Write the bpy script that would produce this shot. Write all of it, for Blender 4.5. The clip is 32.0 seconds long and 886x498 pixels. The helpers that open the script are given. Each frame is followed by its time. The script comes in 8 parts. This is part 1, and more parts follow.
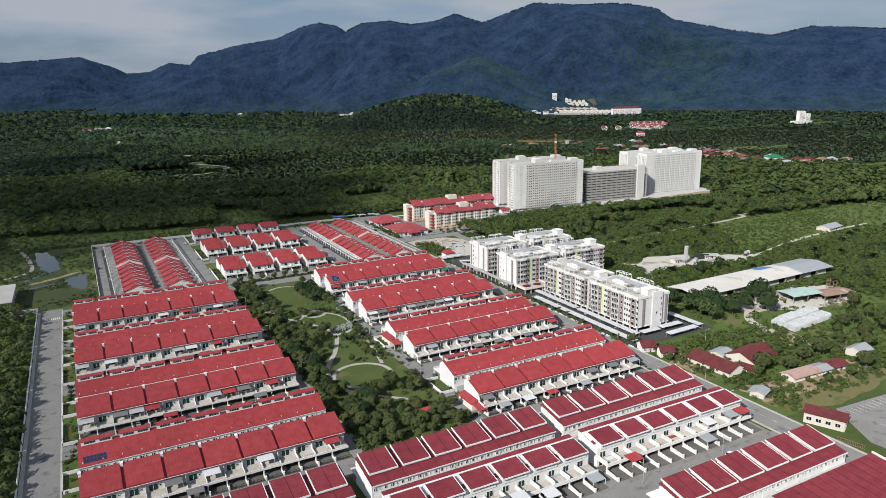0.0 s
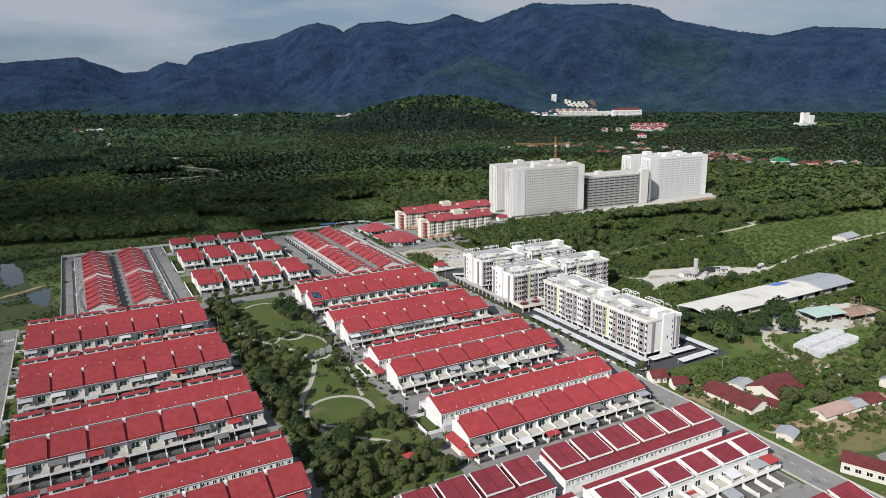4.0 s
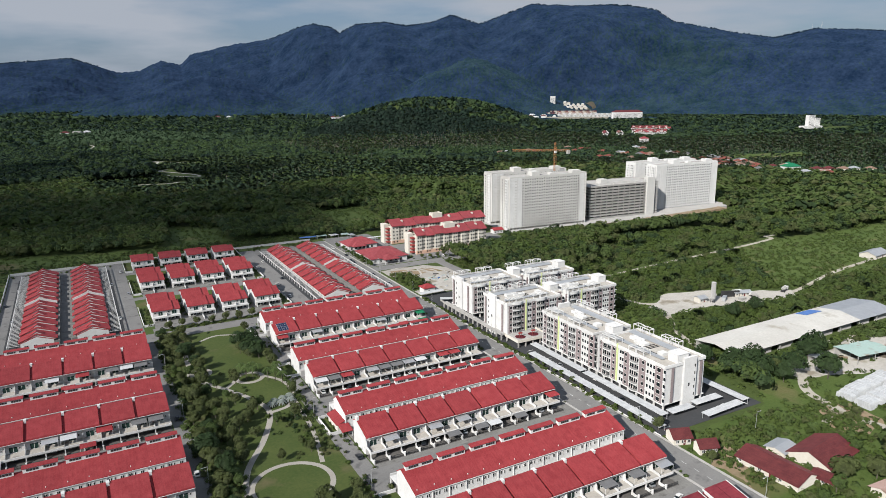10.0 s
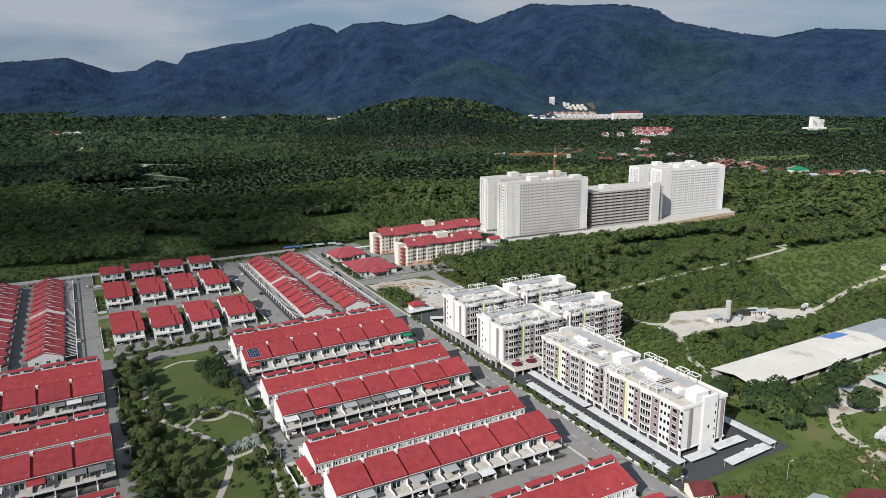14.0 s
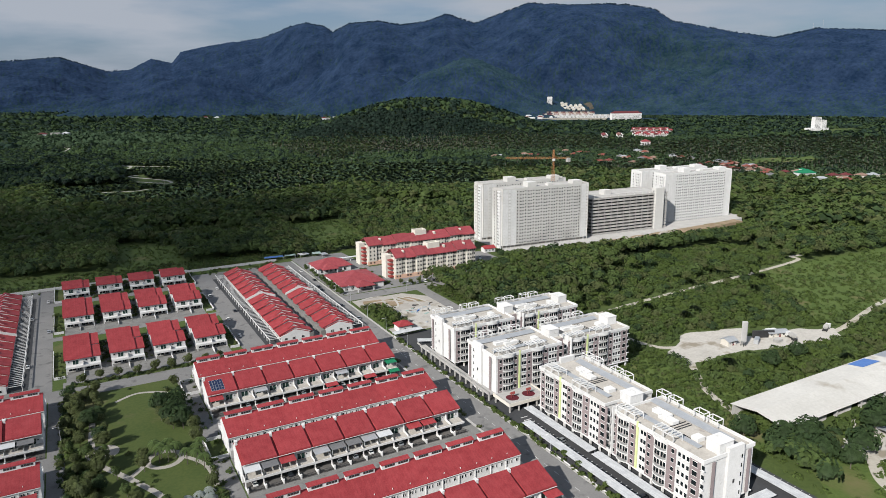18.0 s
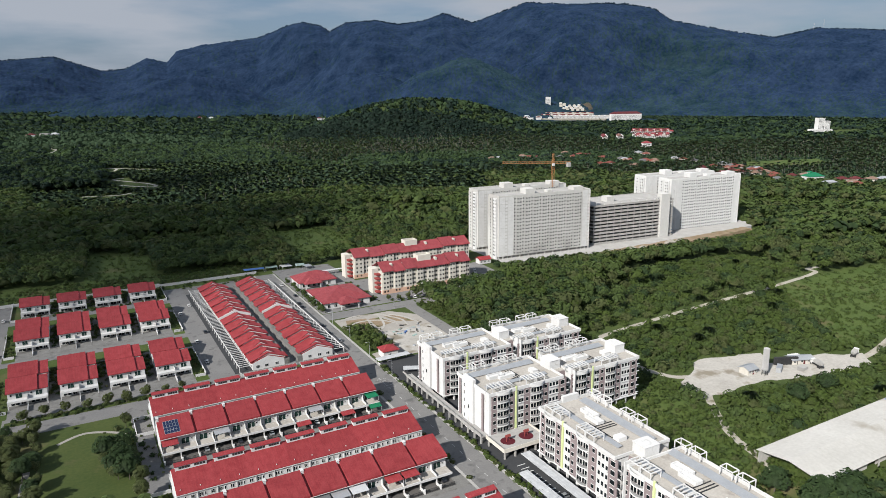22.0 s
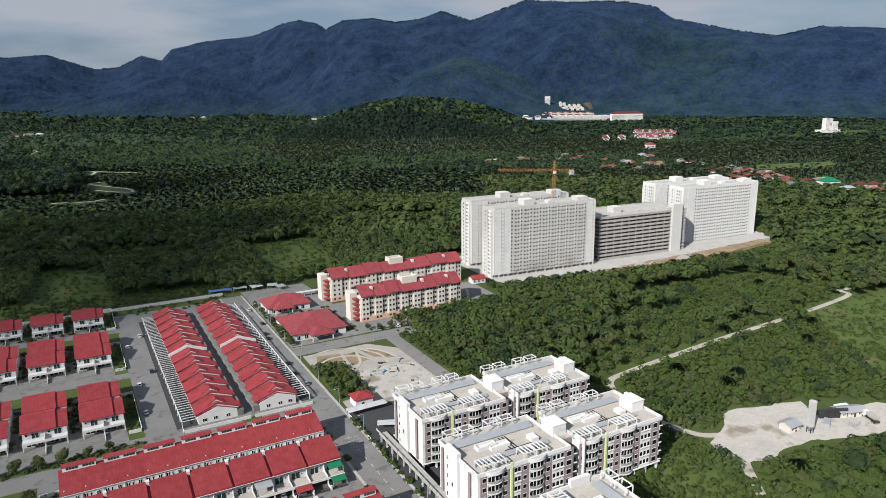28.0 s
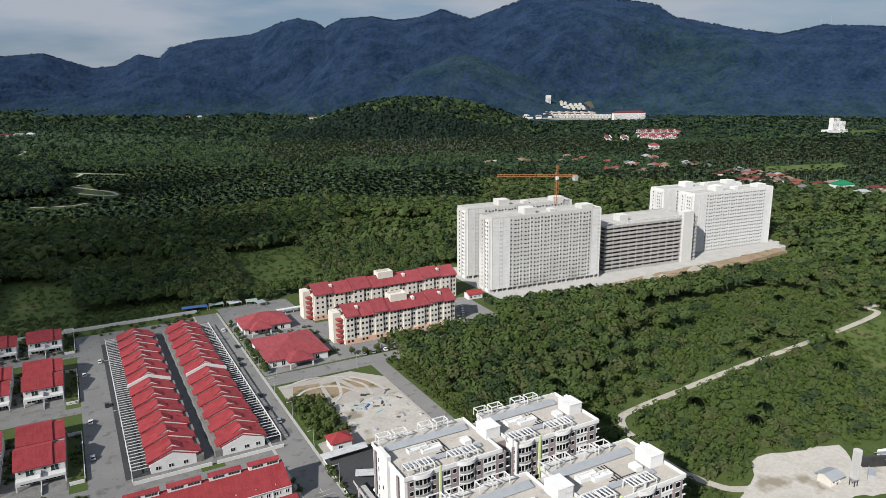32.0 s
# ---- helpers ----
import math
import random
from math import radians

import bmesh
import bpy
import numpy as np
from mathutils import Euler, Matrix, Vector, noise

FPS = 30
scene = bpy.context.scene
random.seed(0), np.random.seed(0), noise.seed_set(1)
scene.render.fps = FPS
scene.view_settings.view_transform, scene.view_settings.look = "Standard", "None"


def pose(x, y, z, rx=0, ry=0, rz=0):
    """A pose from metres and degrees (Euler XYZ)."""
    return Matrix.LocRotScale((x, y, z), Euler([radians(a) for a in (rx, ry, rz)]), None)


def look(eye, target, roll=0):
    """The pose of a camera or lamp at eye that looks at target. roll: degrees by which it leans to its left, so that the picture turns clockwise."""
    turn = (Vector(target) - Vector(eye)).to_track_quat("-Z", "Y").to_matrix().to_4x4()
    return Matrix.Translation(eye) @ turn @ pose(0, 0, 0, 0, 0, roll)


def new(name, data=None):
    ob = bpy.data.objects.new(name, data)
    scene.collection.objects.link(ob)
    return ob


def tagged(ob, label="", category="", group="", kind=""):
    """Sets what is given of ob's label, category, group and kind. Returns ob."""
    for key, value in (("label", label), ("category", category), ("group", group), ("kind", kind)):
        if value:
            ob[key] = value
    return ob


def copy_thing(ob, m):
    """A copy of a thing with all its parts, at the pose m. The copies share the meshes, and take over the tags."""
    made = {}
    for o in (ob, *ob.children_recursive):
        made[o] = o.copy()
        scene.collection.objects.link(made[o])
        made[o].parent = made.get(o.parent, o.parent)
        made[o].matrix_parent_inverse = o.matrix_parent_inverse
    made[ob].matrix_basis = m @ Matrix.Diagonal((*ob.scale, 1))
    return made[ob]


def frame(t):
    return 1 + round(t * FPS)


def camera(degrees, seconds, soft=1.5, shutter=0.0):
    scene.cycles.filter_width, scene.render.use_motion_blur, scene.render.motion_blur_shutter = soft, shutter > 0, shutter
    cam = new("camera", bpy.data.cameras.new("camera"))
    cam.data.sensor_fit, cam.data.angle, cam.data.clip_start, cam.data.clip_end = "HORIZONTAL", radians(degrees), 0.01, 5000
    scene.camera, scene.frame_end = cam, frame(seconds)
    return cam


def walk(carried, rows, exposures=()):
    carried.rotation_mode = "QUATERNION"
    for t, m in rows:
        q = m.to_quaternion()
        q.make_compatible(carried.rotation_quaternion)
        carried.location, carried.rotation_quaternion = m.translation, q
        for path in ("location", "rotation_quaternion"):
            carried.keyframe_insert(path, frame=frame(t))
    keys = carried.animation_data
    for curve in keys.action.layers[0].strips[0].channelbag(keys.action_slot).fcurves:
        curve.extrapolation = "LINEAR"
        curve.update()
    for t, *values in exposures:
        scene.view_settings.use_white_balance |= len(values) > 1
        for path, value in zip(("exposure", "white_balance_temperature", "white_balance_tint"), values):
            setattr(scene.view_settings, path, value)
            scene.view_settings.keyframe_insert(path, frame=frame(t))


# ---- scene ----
cam = camera(65.3, 32.0, soft=0.7)
# seconds, place in metres, Euler degrees
ROWS = [
    (0.0, -142.36, -429.28, 139.16, 76.321, 0.904, -28.102),
    (1.0, -136.75, -421.63, 139.02, 76.320, 0.887, -28.116),
    (2.0, -131.15, -413.98, 138.89, 76.329, 0.871, -28.120),
    (3.0, -125.55, -406.32, 138.76, 76.369, 0.855, -28.123),
    (4.0, -119.95, -398.66, 138.64, 76.393, 0.840, -28.151),
    (5.0, -114.36, -390.99, 138.53, 76.402, 0.825, -28.195),
    (6.0, -108.76, -383.32, 138.42, 76.416, 0.810, -28.203),
    (7.0, -103.17, -375.65, 138.32, 76.446, 0.796, -28.206),
    (8.0, -97.59, -367.98, 138.22, 76.465, 0.782, -28.229),
    (9.0, -92.00, -360.30, 138.13, 76.484, 0.769, -28.242),
    (10.0, -86.42, -352.62, 138.05, 76.514, 0.756, -28.254),
    (11.0, -80.84, -344.93, 137.97, 76.533, 0.743, -28.266),
    (12.0, -75.26, -337.24, 137.90, 76.533, 0.731, -28.289),
    (13.0, -69.69, -329.55, 137.83, 76.553, 0.719, -28.311),
    (14.0, -64.12, -321.86, 137.77, 76.552, 0.708, -28.333),
    (15.0, -58.55, -314.16, 137.72, 76.545, 0.697, -28.383),
    (16.0, -52.98, -306.46, 137.67, 76.530, 0.686, -28.450),
    (17.0, -47.42, -298.76, 137.62, 76.522, 0.676, -28.499),
    (18.0, -41.85, -291.05, 137.59, 76.522, 0.667, -28.531),
    (19.0, -36.30, -283.34, 137.55, 76.532, 0.658, -28.562),
    (20.0, -30.74, -275.63, 137.53, 76.532, 0.649, -28.603),
    (21.0, -25.19, -267.91, 137.51, 76.522, 0.640, -28.634),
    (22.0, -19.63, -260.19, 137.50, 76.522, 0.632, -28.665),
    (23.0, -14.09, -252.47, 137.49, 76.513, 0.625, -28.696),
    (24.0, -8.54, -244.74, 137.49, 76.513, 0.618, -28.716),
    (25.0, -3.00, -237.01, 137.49, 76.503, 0.611, -28.727),
    (26.0, 2.54, -229.28, 137.50, 76.476, 0.605, -28.740),
    (27.0, 8.08, -221.54, 137.52, 76.462, 0.599, -28.735),
    (28.0, 13.62, -213.80, 137.54, 76.445, 0.593, -28.747),
    (29.0, 19.15, -206.06, 137.57, 76.385, 0.588, -28.728),
    (30.0, 24.68, -198.31, 137.60, 76.376, 0.583, -28.727),
    (31.0, 30.21, -190.56, 137.64, 76.377, 0.579, -28.716),
    (32.0, 35.73, -182.81, 137.69, 76.347, 0.576, -28.706),
]
walk(cam, [(t, pose(x, y, z, rx, ry, rz)) for t, x, y, z, rx, ry, rz in ROWS], [(0, -0.02), (32, -0.02)])

# ---- daylight: afternoon sun from the west, cloud over the hills ----
SUN_TO = Vector((-0.80, -0.42, 0.56)).normalized()
world = bpy.data.worlds.new("sky")
scene.world = world
world.use_nodes = True
wn, wl = world.node_tree.nodes, world.node_tree.links
wn.clear()
w_out, w_bg = wn.new("ShaderNodeOutputWorld"), wn.new("ShaderNodeBackground")
w_sky = wn.new("ShaderNodeTexSky")
w_sky.sky_type, w_sky.sun_disc = "NISHITA", False
w_sky.sun_elevation = math.asin(SUN_TO.z)
w_sky.sun_rotation = math.atan2(SUN_TO.x, SUN_TO.y)
w_sky.air_density, w_sky.dust_density, w_sky.ozone_density = 1.0, 1.0, 2.5
w_co, w_map, w_noise, w_ramp = (wn.new("ShaderNodeTexCoord"), wn.new("ShaderNodeMapping"),
                                wn.new("ShaderNodeTexNoise"), wn.new("ShaderNodeValToRGB"))
w_map.inputs["Scale"].default_value = (2.2, 2.2, 11.0)
w_noise.inputs["Scale"].default_value, w_noise.inputs["Detail"].default_value = 1.4, 6.0
w_ramp.color_ramp.elements[0].position, w_ramp.color_ramp.elements[1].position = 0.40, 0.60
w_ramp.color_ramp.elements[0].color = (0.12, 0.12, 0.12, 1)
w_mix = wn.new("ShaderNodeMix")
w_mix.data_type = "RGBA"
w_mix.inputs["B"].default_value = (4.9, 5.4, 6.25, 1)
wl.new(w_co.outputs["Generated"], w_map.inputs["Vector"])
wl.new(w_map.outputs["Vector"], w_noise.inputs["Vector"])
wl.new(w_noise.outputs["Fac"], w_ramp.inputs["Fac"])
wl.new(w_ramp.outputs["Color"], w_mix.inputs["Factor"])
w_haze = wn.new("ShaderNodeMix")
w_haze.data_type = "RGBA"
w_haze.inputs["Factor"].default_value = 0.6
w_haze.inputs["B"].default_value = (1.6, 2.7, 4.6, 1)
wl.new(w_sky.outputs["Color"], w_haze.inputs["A"])
wl.new(w_haze.outputs["Result"], w_mix.inputs["A"])
wl.new(w_mix.outputs["Result"], w_bg.inputs["Color"])
w_bg.inputs["Strength"].default_value = 0.083
wl.new(w_bg.outputs["Background"], w_out.inputs["Surface"])

sun = new("sun", bpy.data.lights.new("sun", "SUN"))
sun.data.energy, sun.data.angle, sun.data.color = 4.2, radians(0.9), (1.0, 0.97, 0.93)
sun.matrix_world = look(SUN_TO * 100, (0, 0, 0))


# ---- materials ----
def node_mat(name, rough=0.8, metal=0.0, spec=0.3):
    m = bpy.data.materials.new(name)
    m.use_nodes = True
    b = m.node_tree.nodes["Principled BSDF"]
    b.inputs["Roughness"].default_value, b.inputs["Metallic"].default_value = rough, metal
    b.inputs["Specular IOR Level"].default_value = spec
    b.inputs["Diffuse Roughness"].default_value = 0.9 if rough > 0.55 else 0.0
    return m, m.node_tree.nodes, m.node_tree.links, b


def surface(name, a, b2, scale=0.3, fine=4.0, rough=0.8, bump=0.0, metal=0.0, spec=0.3, rnd=0.0, island=0.0, stain=None, detail=5.0, lo=0.3, hi=0.7):
    """Two colours mixed by a broad and a fine noise, with grain in the relief; rnd varies it by object, island by loose piece."""
    m, n, l, p = node_mat(name, rough, metal, spec)
    co = n.new("ShaderNodeNewGeometry")
    n1, n2 = n.new("ShaderNodeTexNoise"), n.new("ShaderNodeTexNoise")
    n1.inputs["Scale"].default_value, n1.inputs["Detail"].default_value = scale, detail
    n2.inputs["Scale"].default_value, n2.inputs["Detail"].default_value = fine, 3.0
    l.new(co.outputs["Position"], n1.inputs["Vector"])
    l.new(co.outputs["Position"], n2.inputs["Vector"])
    add = n.new("ShaderNodeMath")
    add.operation = "MULTIPLY_ADD"
    add.inputs[1].default_value = 0.45
    l.new(n2.outputs["Fac"], add.inputs[0])
    sc = n.new("ShaderNodeMath")
    sc.operation = "MULTIPLY"
    sc.inputs[1].default_value = 0.55
    l.new(n1.outputs["Fac"], sc.inputs[0])
    l.new(sc.outputs[0], add.inputs[2])
    ramp = n.new("ShaderNodeValToRGB")
    ramp.color_ramp.elements[0].position, ramp.color_ramp.elements[1].position = lo, hi
    ramp.color_ramp.elements[0].color, ramp.color_ramp.elements[1].color = (*a, 1), (*b2, 1)
    l.new(add.outputs[0], ramp.inputs["Fac"])
    out = ramp.outputs["Color"]
    if stain:
        n3 = n.new("ShaderNodeTexNoise")
        n3.inputs["Scale"].default_value, n3.inputs["Detail"].default_value = stain[1], 6.0
        l.new(co.outputs["Position"], n3.inputs["Vector"])
        r3 = n.new("ShaderNodeValToRGB")
        r3.color_ramp.elements[0].position, r3.color_ramp.elements[1].position = stain[2], stain[2] + 0.12
        l.new(n3.outputs["Fac"], r3.inputs["Fac"])
        mx = n.new("ShaderNodeMix")
        mx.data_type = "RGBA"
        mx.inputs["B"].default_value = (*stain[0], 1)
        l.new(r3.outputs["Color"], mx.inputs["Factor"])
        l.new(out, mx.inputs["A"])
        out = mx.outputs["Result"]
    if rnd or island:
        if rnd:
            src = n.new("ShaderNodeObjectInfo").outputs["Random"]
        else:
            src = co.outputs["Random Per Island"]
        rng = n.new("ShaderNodeMapRange")
        rng.inputs["To Min"].default_value, rng.inputs["To Max"].default_value = 1 - (rnd or island), 1 + (rnd or island)
        l.new(src, rng.inputs["Value"])
        hsv = n.new("ShaderNodeHueSaturation")
        l.new(out, hsv.inputs["Color"])
        l.new(rng.outputs["Result"], hsv.inputs["Value"])
        out = hsv.outputs["Color"]
    l.new(out, p.inputs["Base Color"])
    if bump:
        bp = n.new("ShaderNodeBump")
        bp.inputs["Strength"].default_value, bp.inputs["Distance"].default_value = 0.6, bump
        l.new(n2.outputs["Fac"], bp.inputs["Height"])
        l.new(bp.outputs["Normal"], p.inputs["Normal"])
    return m


def leafy(name, a, b2, island=0.35):
    """Leaves that let a third of the light through."""
    m = surface(name, a, b2, 0.02, 0.4, rough=0.65, island=island, spec=0.2)
    n, l = m.node_tree.nodes, m.node_tree.links
    p = n["Principled BSDF"]
    tr, mix = n.new("ShaderNodeBsdfTranslucent"), n.new("ShaderNodeMixShader")
    mix.inputs[0].default_value = 0.35
    l.new(p.inputs["Base Color"].links[0].from_socket, tr.inputs["Color"])
    l.new(p.outputs["BSDF"], mix.inputs[1])
    l.new(tr.outputs["BSDF"], mix.inputs[2])
    l.new(mix.outputs["Shader"], n["Material Output"].inputs["Surface"])
    return m


def tiles(name, a, b2, course, axis="y", rnd=0.08):
    """Roof sheet with ridged courses, tile-wide streaks of wear down the slope and a slow fade."""
    m = surface(name, a, b2, 0.35, 2.2, rough=0.62, rnd=rnd, spec=0.25, lo=0.36, hi=0.62)
    n, l = m.node_tree.nodes, m.node_tree.links
    p = n["Principled BSDF"]
    co, mp, st = n.new("ShaderNodeTexCoord"), n.new("ShaderNodeMapping"), n.new("ShaderNodeTexNoise")
    mp.inputs["Scale"].default_value = (1.7, 0.16, 0.3) if axis == "y" else (0.16, 1.7, 0.3)
    st.inputs["Scale"].default_value, st.inputs["Detail"].default_value = 1.0, 4.0
    l.new(co.outputs["Object"], mp.inputs["Vector"])
    l.new(mp.outputs["Vector"], st.inputs["Vector"])
    wear = n.new("ShaderNodeMapRange")
    for k, v in (("From Min", 0.35), ("From Max", 0.65), ("To Min", 0.90), ("To Max", 1.08)):
        wear.inputs[k].default_value = v
    l.new(st.outputs["Fac"], wear.inputs["Value"])
    tone = n.new("ShaderNodeHueSaturation")
    l.new(p.inputs["Base Color"].links[0].from_socket, tone.inputs["Color"])
    l.new(wear.outputs["Result"], tone.inputs["Value"])
    l.new(tone.outputs["Color"], p.inputs["Base Color"])
    wv = n.new("ShaderNodeTexWave")
    wv.bands_direction = axis.upper()
    wv.inputs["Scale"].default_value = 0.314 / course
    wv.inputs["Distortion"].default_value = 0.15
    l.new(co.outputs["Object"], wv.inputs["Vector"])
    bp = n.new("ShaderNodeBump")
    bp.inputs["Strength"].default_value, bp.inputs["Distance"].default_value = 0.6, 0.04
    l.new(wv.outputs["Fac"], bp.inputs["Height"])
    l.new(bp.outputs["Normal"], p.inputs["Normal"])
    return m


M = {}
M["white"] = surface("white_plaster", (0.60, 0.595, 0.575), (0.73, 0.725, 0.71), 0.25, 1.5, rough=0.85, bump=0.01, rnd=0.05, stain=((0.47, 0.46, 0.43), 0.35, 0.64))
M["grey_paint"] = surface("grey_render", (0.42, 0.41, 0.40), (0.52, 0.51, 0.49), 0.2, 1.5, rough=0.9, bump=0.01)
M["mauve"] = surface("mauve_brown_render", (0.25, 0.205, 0.205), (0.32, 0.265, 0.26), 0.2, 1.5, rough=0.9, bump=0.01)
M["lime"] = surface("lime_green_paint", (0.58, 0.65, 0.30), (0.66, 0.72, 0.40), 0.2, 1.5, rough=0.85)
M["cream"] = surface("cream_paint", (0.60, 0.56, 0.485), (0.70, 0.67, 0.60), 0.2, 1.2, rough=0.85)
M["peach"] = surface("peach_paint", (0.62, 0.40, 0.29), (0.70, 0.48, 0.36), 0.2, 1.2, rough=0.85)
M["brick_red"] = surface("brick_red_paint", (0.28, 0.055, 0.05), (0.34, 0.08, 0.07), 0.3, 1.5, rough=0.8)
M["concrete"] = surface("bare_concrete", (0.34, 0.33, 0.31), (0.47, 0.455, 0.43), 0.12, 1.0, rough=0.9, bump=0.01, stain=((0.30, 0.28, 0.26), 0.3, 0.62))
M["roofslab"] = surface("roof_slab_screed", (0.36, 0.33, 0.29), (0.53, 0.50, 0.45), 0.12, 1.2, rough=0.9, stain=((0.33, 0.30, 0.27), 0.25, 0.58))
M["red"] = tiles("red_roof_tiles", (0.285, 0.037, 0.042), (0.372, 0.060, 0.064), 0.35)
M["redx"] = tiles("red_roof_tiles_across", (0.285, 0.037, 0.042), (0.372, 0.060, 0.064), 0.35, "x")
M["maroon"] = tiles("maroon_roof_sheet", (0.170, 0.025, 0.036), (0.230, 0.040, 0.050), 0.8, "x")
M["dark_maroon"] = surface("dark_maroon_flashing", (0.085, 0.014, 0.020), (0.12, 0.02, 0.028), 0.5, 3.0, rough=0.7)
M["flatred"] = tiles("faded_red_roof_tiles", (0.27, 0.05, 0.06), (0.36, 0.08, 0.085), 0.35)
M["rustred"] = tiles("rust_brown_roof_tiles", (0.17, 0.055, 0.042), (0.27, 0.095, 0.070), 0.5)
M["oldred"] = tiles("old_maroon_zinc_roof", (0.105, 0.026, 0.028), (0.165, 0.042, 0.042), 0.5, "x")
M["pane"] = node_mat("dark_window_glass", 0.2, 0.0, 0.3)[0]
M["pane"].node_tree.nodes["Principled BSDF"].inputs["Base Color"].default_value = (0.012, 0.017, 0.019, 1)
M["greenpane"] = node_mat("green_tinted_glass", 0.2, 0.0, 0.35)[0]
M["greenpane"].node_tree.nodes["Principled BSDF"].inputs["Base Color"].default_value = (0.016, 0.042, 0.036, 1)
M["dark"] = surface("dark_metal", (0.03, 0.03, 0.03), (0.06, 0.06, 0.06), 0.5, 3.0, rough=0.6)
M["steel"] = surface("galvanised_sheet", (0.50, 0.51, 0.52), (0.62, 0.63, 0.63), 0.3, 2.0, rough=0.55, metal=0.3)
M["sheet"] = surface("white_metal_sheet", (0.52, 0.53, 0.54), (0.65, 0.66, 0.66), 0.2, 2.0, rough=0.6, stain=((0.5, 0.5, 0.48), 0.2, 0.66))
M["asphalt"] = surface("asphalt", (0.175, 0.171, 0.166), (0.245, 0.239, 0.229), 0.10, 1.4, rough=0.95, bump=0.01, stain=((0.135, 0.132, 0.128), 0.2, 0.56))
M["newasphalt"] = surface("new_asphalt", (0.045, 0.047, 0.05), (0.065, 0.066, 0.068), 0.1, 1.0, rough=0.95, bump=0.01)
M["paving"] = surface("worn_concrete_paving", (0.155, 0.151, 0.141), (0.255, 0.248, 0.232), 0.18, 1.5, rough=0.95, bump=0.01, stain=((0.135, 0.130, 0.118), 0.35, 0.57))
M["path"] = surface("pale_footpath", (0.31, 0.29, 0.255), (0.42, 0.39, 0.35), 0.2, 2.0, rough=0.95)
M["lawn"] = surface("mown_lawn", (0.046, 0.074, 0.018), (0.088, 0.108, 0.031), 0.06, 0.8, rough=0.95, bump=0.12, stain=((0.125, 0.112, 0.055), 0.05, 0.58))
M["field"] = surface("rough_green_field", (0.046, 0.080, 0.017), (0.095, 0.128, 0.034), 0.04, 0.8, rough=0.95, bump=0.5, stain=((0.135, 0.120, 0.055), 0.03, 0.57))
M["undergrowth"] = surface("forest_floor", (0.040, 0.062, 0.018), (0.078, 0.105, 0.028), 0.05, 0.5, rough=0.95, bump=0.6)
M["sand"] = surface("bleached_earth", (0.34, 0.32, 0.285), (0.53, 0.505, 0.46), 0.09, 0.7, rough=0.95, bump=0.08, stain=((0.25, 0.22, 0.17), 0.09, 0.55))
M["trackearth"] = surface("pale_track_earth", (0.30, 0.275, 0.23), (0.46, 0.43, 0.37), 0.08, 0.6, rough=0.95, bump=0.03, stain=((0.16, 0.15, 0.09), 0.12, 0.58))
M["shedroof"] = surface("weathered_white_roof_sheet", (0.46, 0.445, 0.41), (0.60, 0.585, 0.545), 0.06, 0.8, rough=0.7, stain=((0.36, 0.33, 0.28), 0.08, 0.58))
M["teal_sheet"] = surface("weathered_teal_roof_sheet", (0.28, 0.40, 0.36), (0.40, 0.50, 0.46), 0.1, 1.0, rough=0.7, stain=((0.26, 0.22, 0.18), 0.15, 0.57))
M["rust_sheet"] = surface("rusty_roof_sheet", (0.20, 0.12, 0.085), (0.32, 0.22, 0.17), 0.12, 1.0, rough=0.8, stain=((0.40, 0.38, 0.35), 0.15, 0.60))
M["faded_pink"] = surface("faded_pink_roof_sheet", (0.36, 0.24, 0.205), (0.46, 0.33, 0.285), 0.1, 1.0, rough=0.8, stain=((0.30, 0.20, 0.16), 0.2, 0.56))
# porch floor colour darkened to carry the shade under the balconies
M["porchtile"] = surface("shade_dark_porch_floor", (0.085, 0.08, 0.075), (0.15, 0.14, 0.13), 0.2, 1.5, rough=0.9)
M["brownearth"] = surface("brown_earth", (0.20, 0.15, 0.09), (0.33, 0.25, 0.17), 0.07, 0.5, rough=0.95, bump=0.05, stain=((0.08, 0.10, 0.03), 0.1, 0.55))
M["drygrass"] = surface("dry_grass", (0.105, 0.098, 0.040), (0.175, 0.155, 0.070), 0.1, 0.9, rough=0.95, bump=0.2, stain=((0.060, 0.085, 0.022), 0.1, 0.55))
M["leaf_dark"] = leafy("dark_tree_leaves", (0.0400, 0.0710, 0.0290), (0.0760, 0.1170, 0.0460), 0.30)
M["leaf_mid"] = leafy("green_tree_leaves", (0.0750, 0.1160, 0.0350), (0.1250, 0.1740, 0.0560), 0.30)
M["leaf_light"] = leafy("fresh_green_leaves", (0.0760, 0.1180, 0.0280), (0.1220, 0.1660, 0.0460), 0.28)
M["leaf_olive"] = leafy("olive_tree_leaves", (0.0880, 0.1120, 0.0400), (0.1400, 0.1620, 0.0630), 0.30)
M["leaf_palm"] = leafy("blue_green_palm_fronds", (0.0640, 0.1120, 0.0640), (0.1140, 0.1700, 0.0960), 0.30)
# distance haze is mixed into these two leaf greens
M["far_mid"] = leafy("haze_tinted_green_far_leaves", (0.0520, 0.0900, 0.0470), (0.0880, 0.1360, 0.0680), 0.22)
M["far_light"] = leafy("haze_tinted_fresh_far_leaves", (0.0700, 0.1220, 0.0420), (0.1140, 0.1720, 0.0630), 0.22)
M["palebark"] = surface("pale_palm_bark", (0.17, 0.155, 0.125), (0.27, 0.25, 0.21), 0.5, 4.0, rough=0.9)
M["bark"] = surface("grey_bark", (0.10, 0.085, 0.065), (0.18, 0.16, 0.13), 0.5, 4.0, rough=0.9)
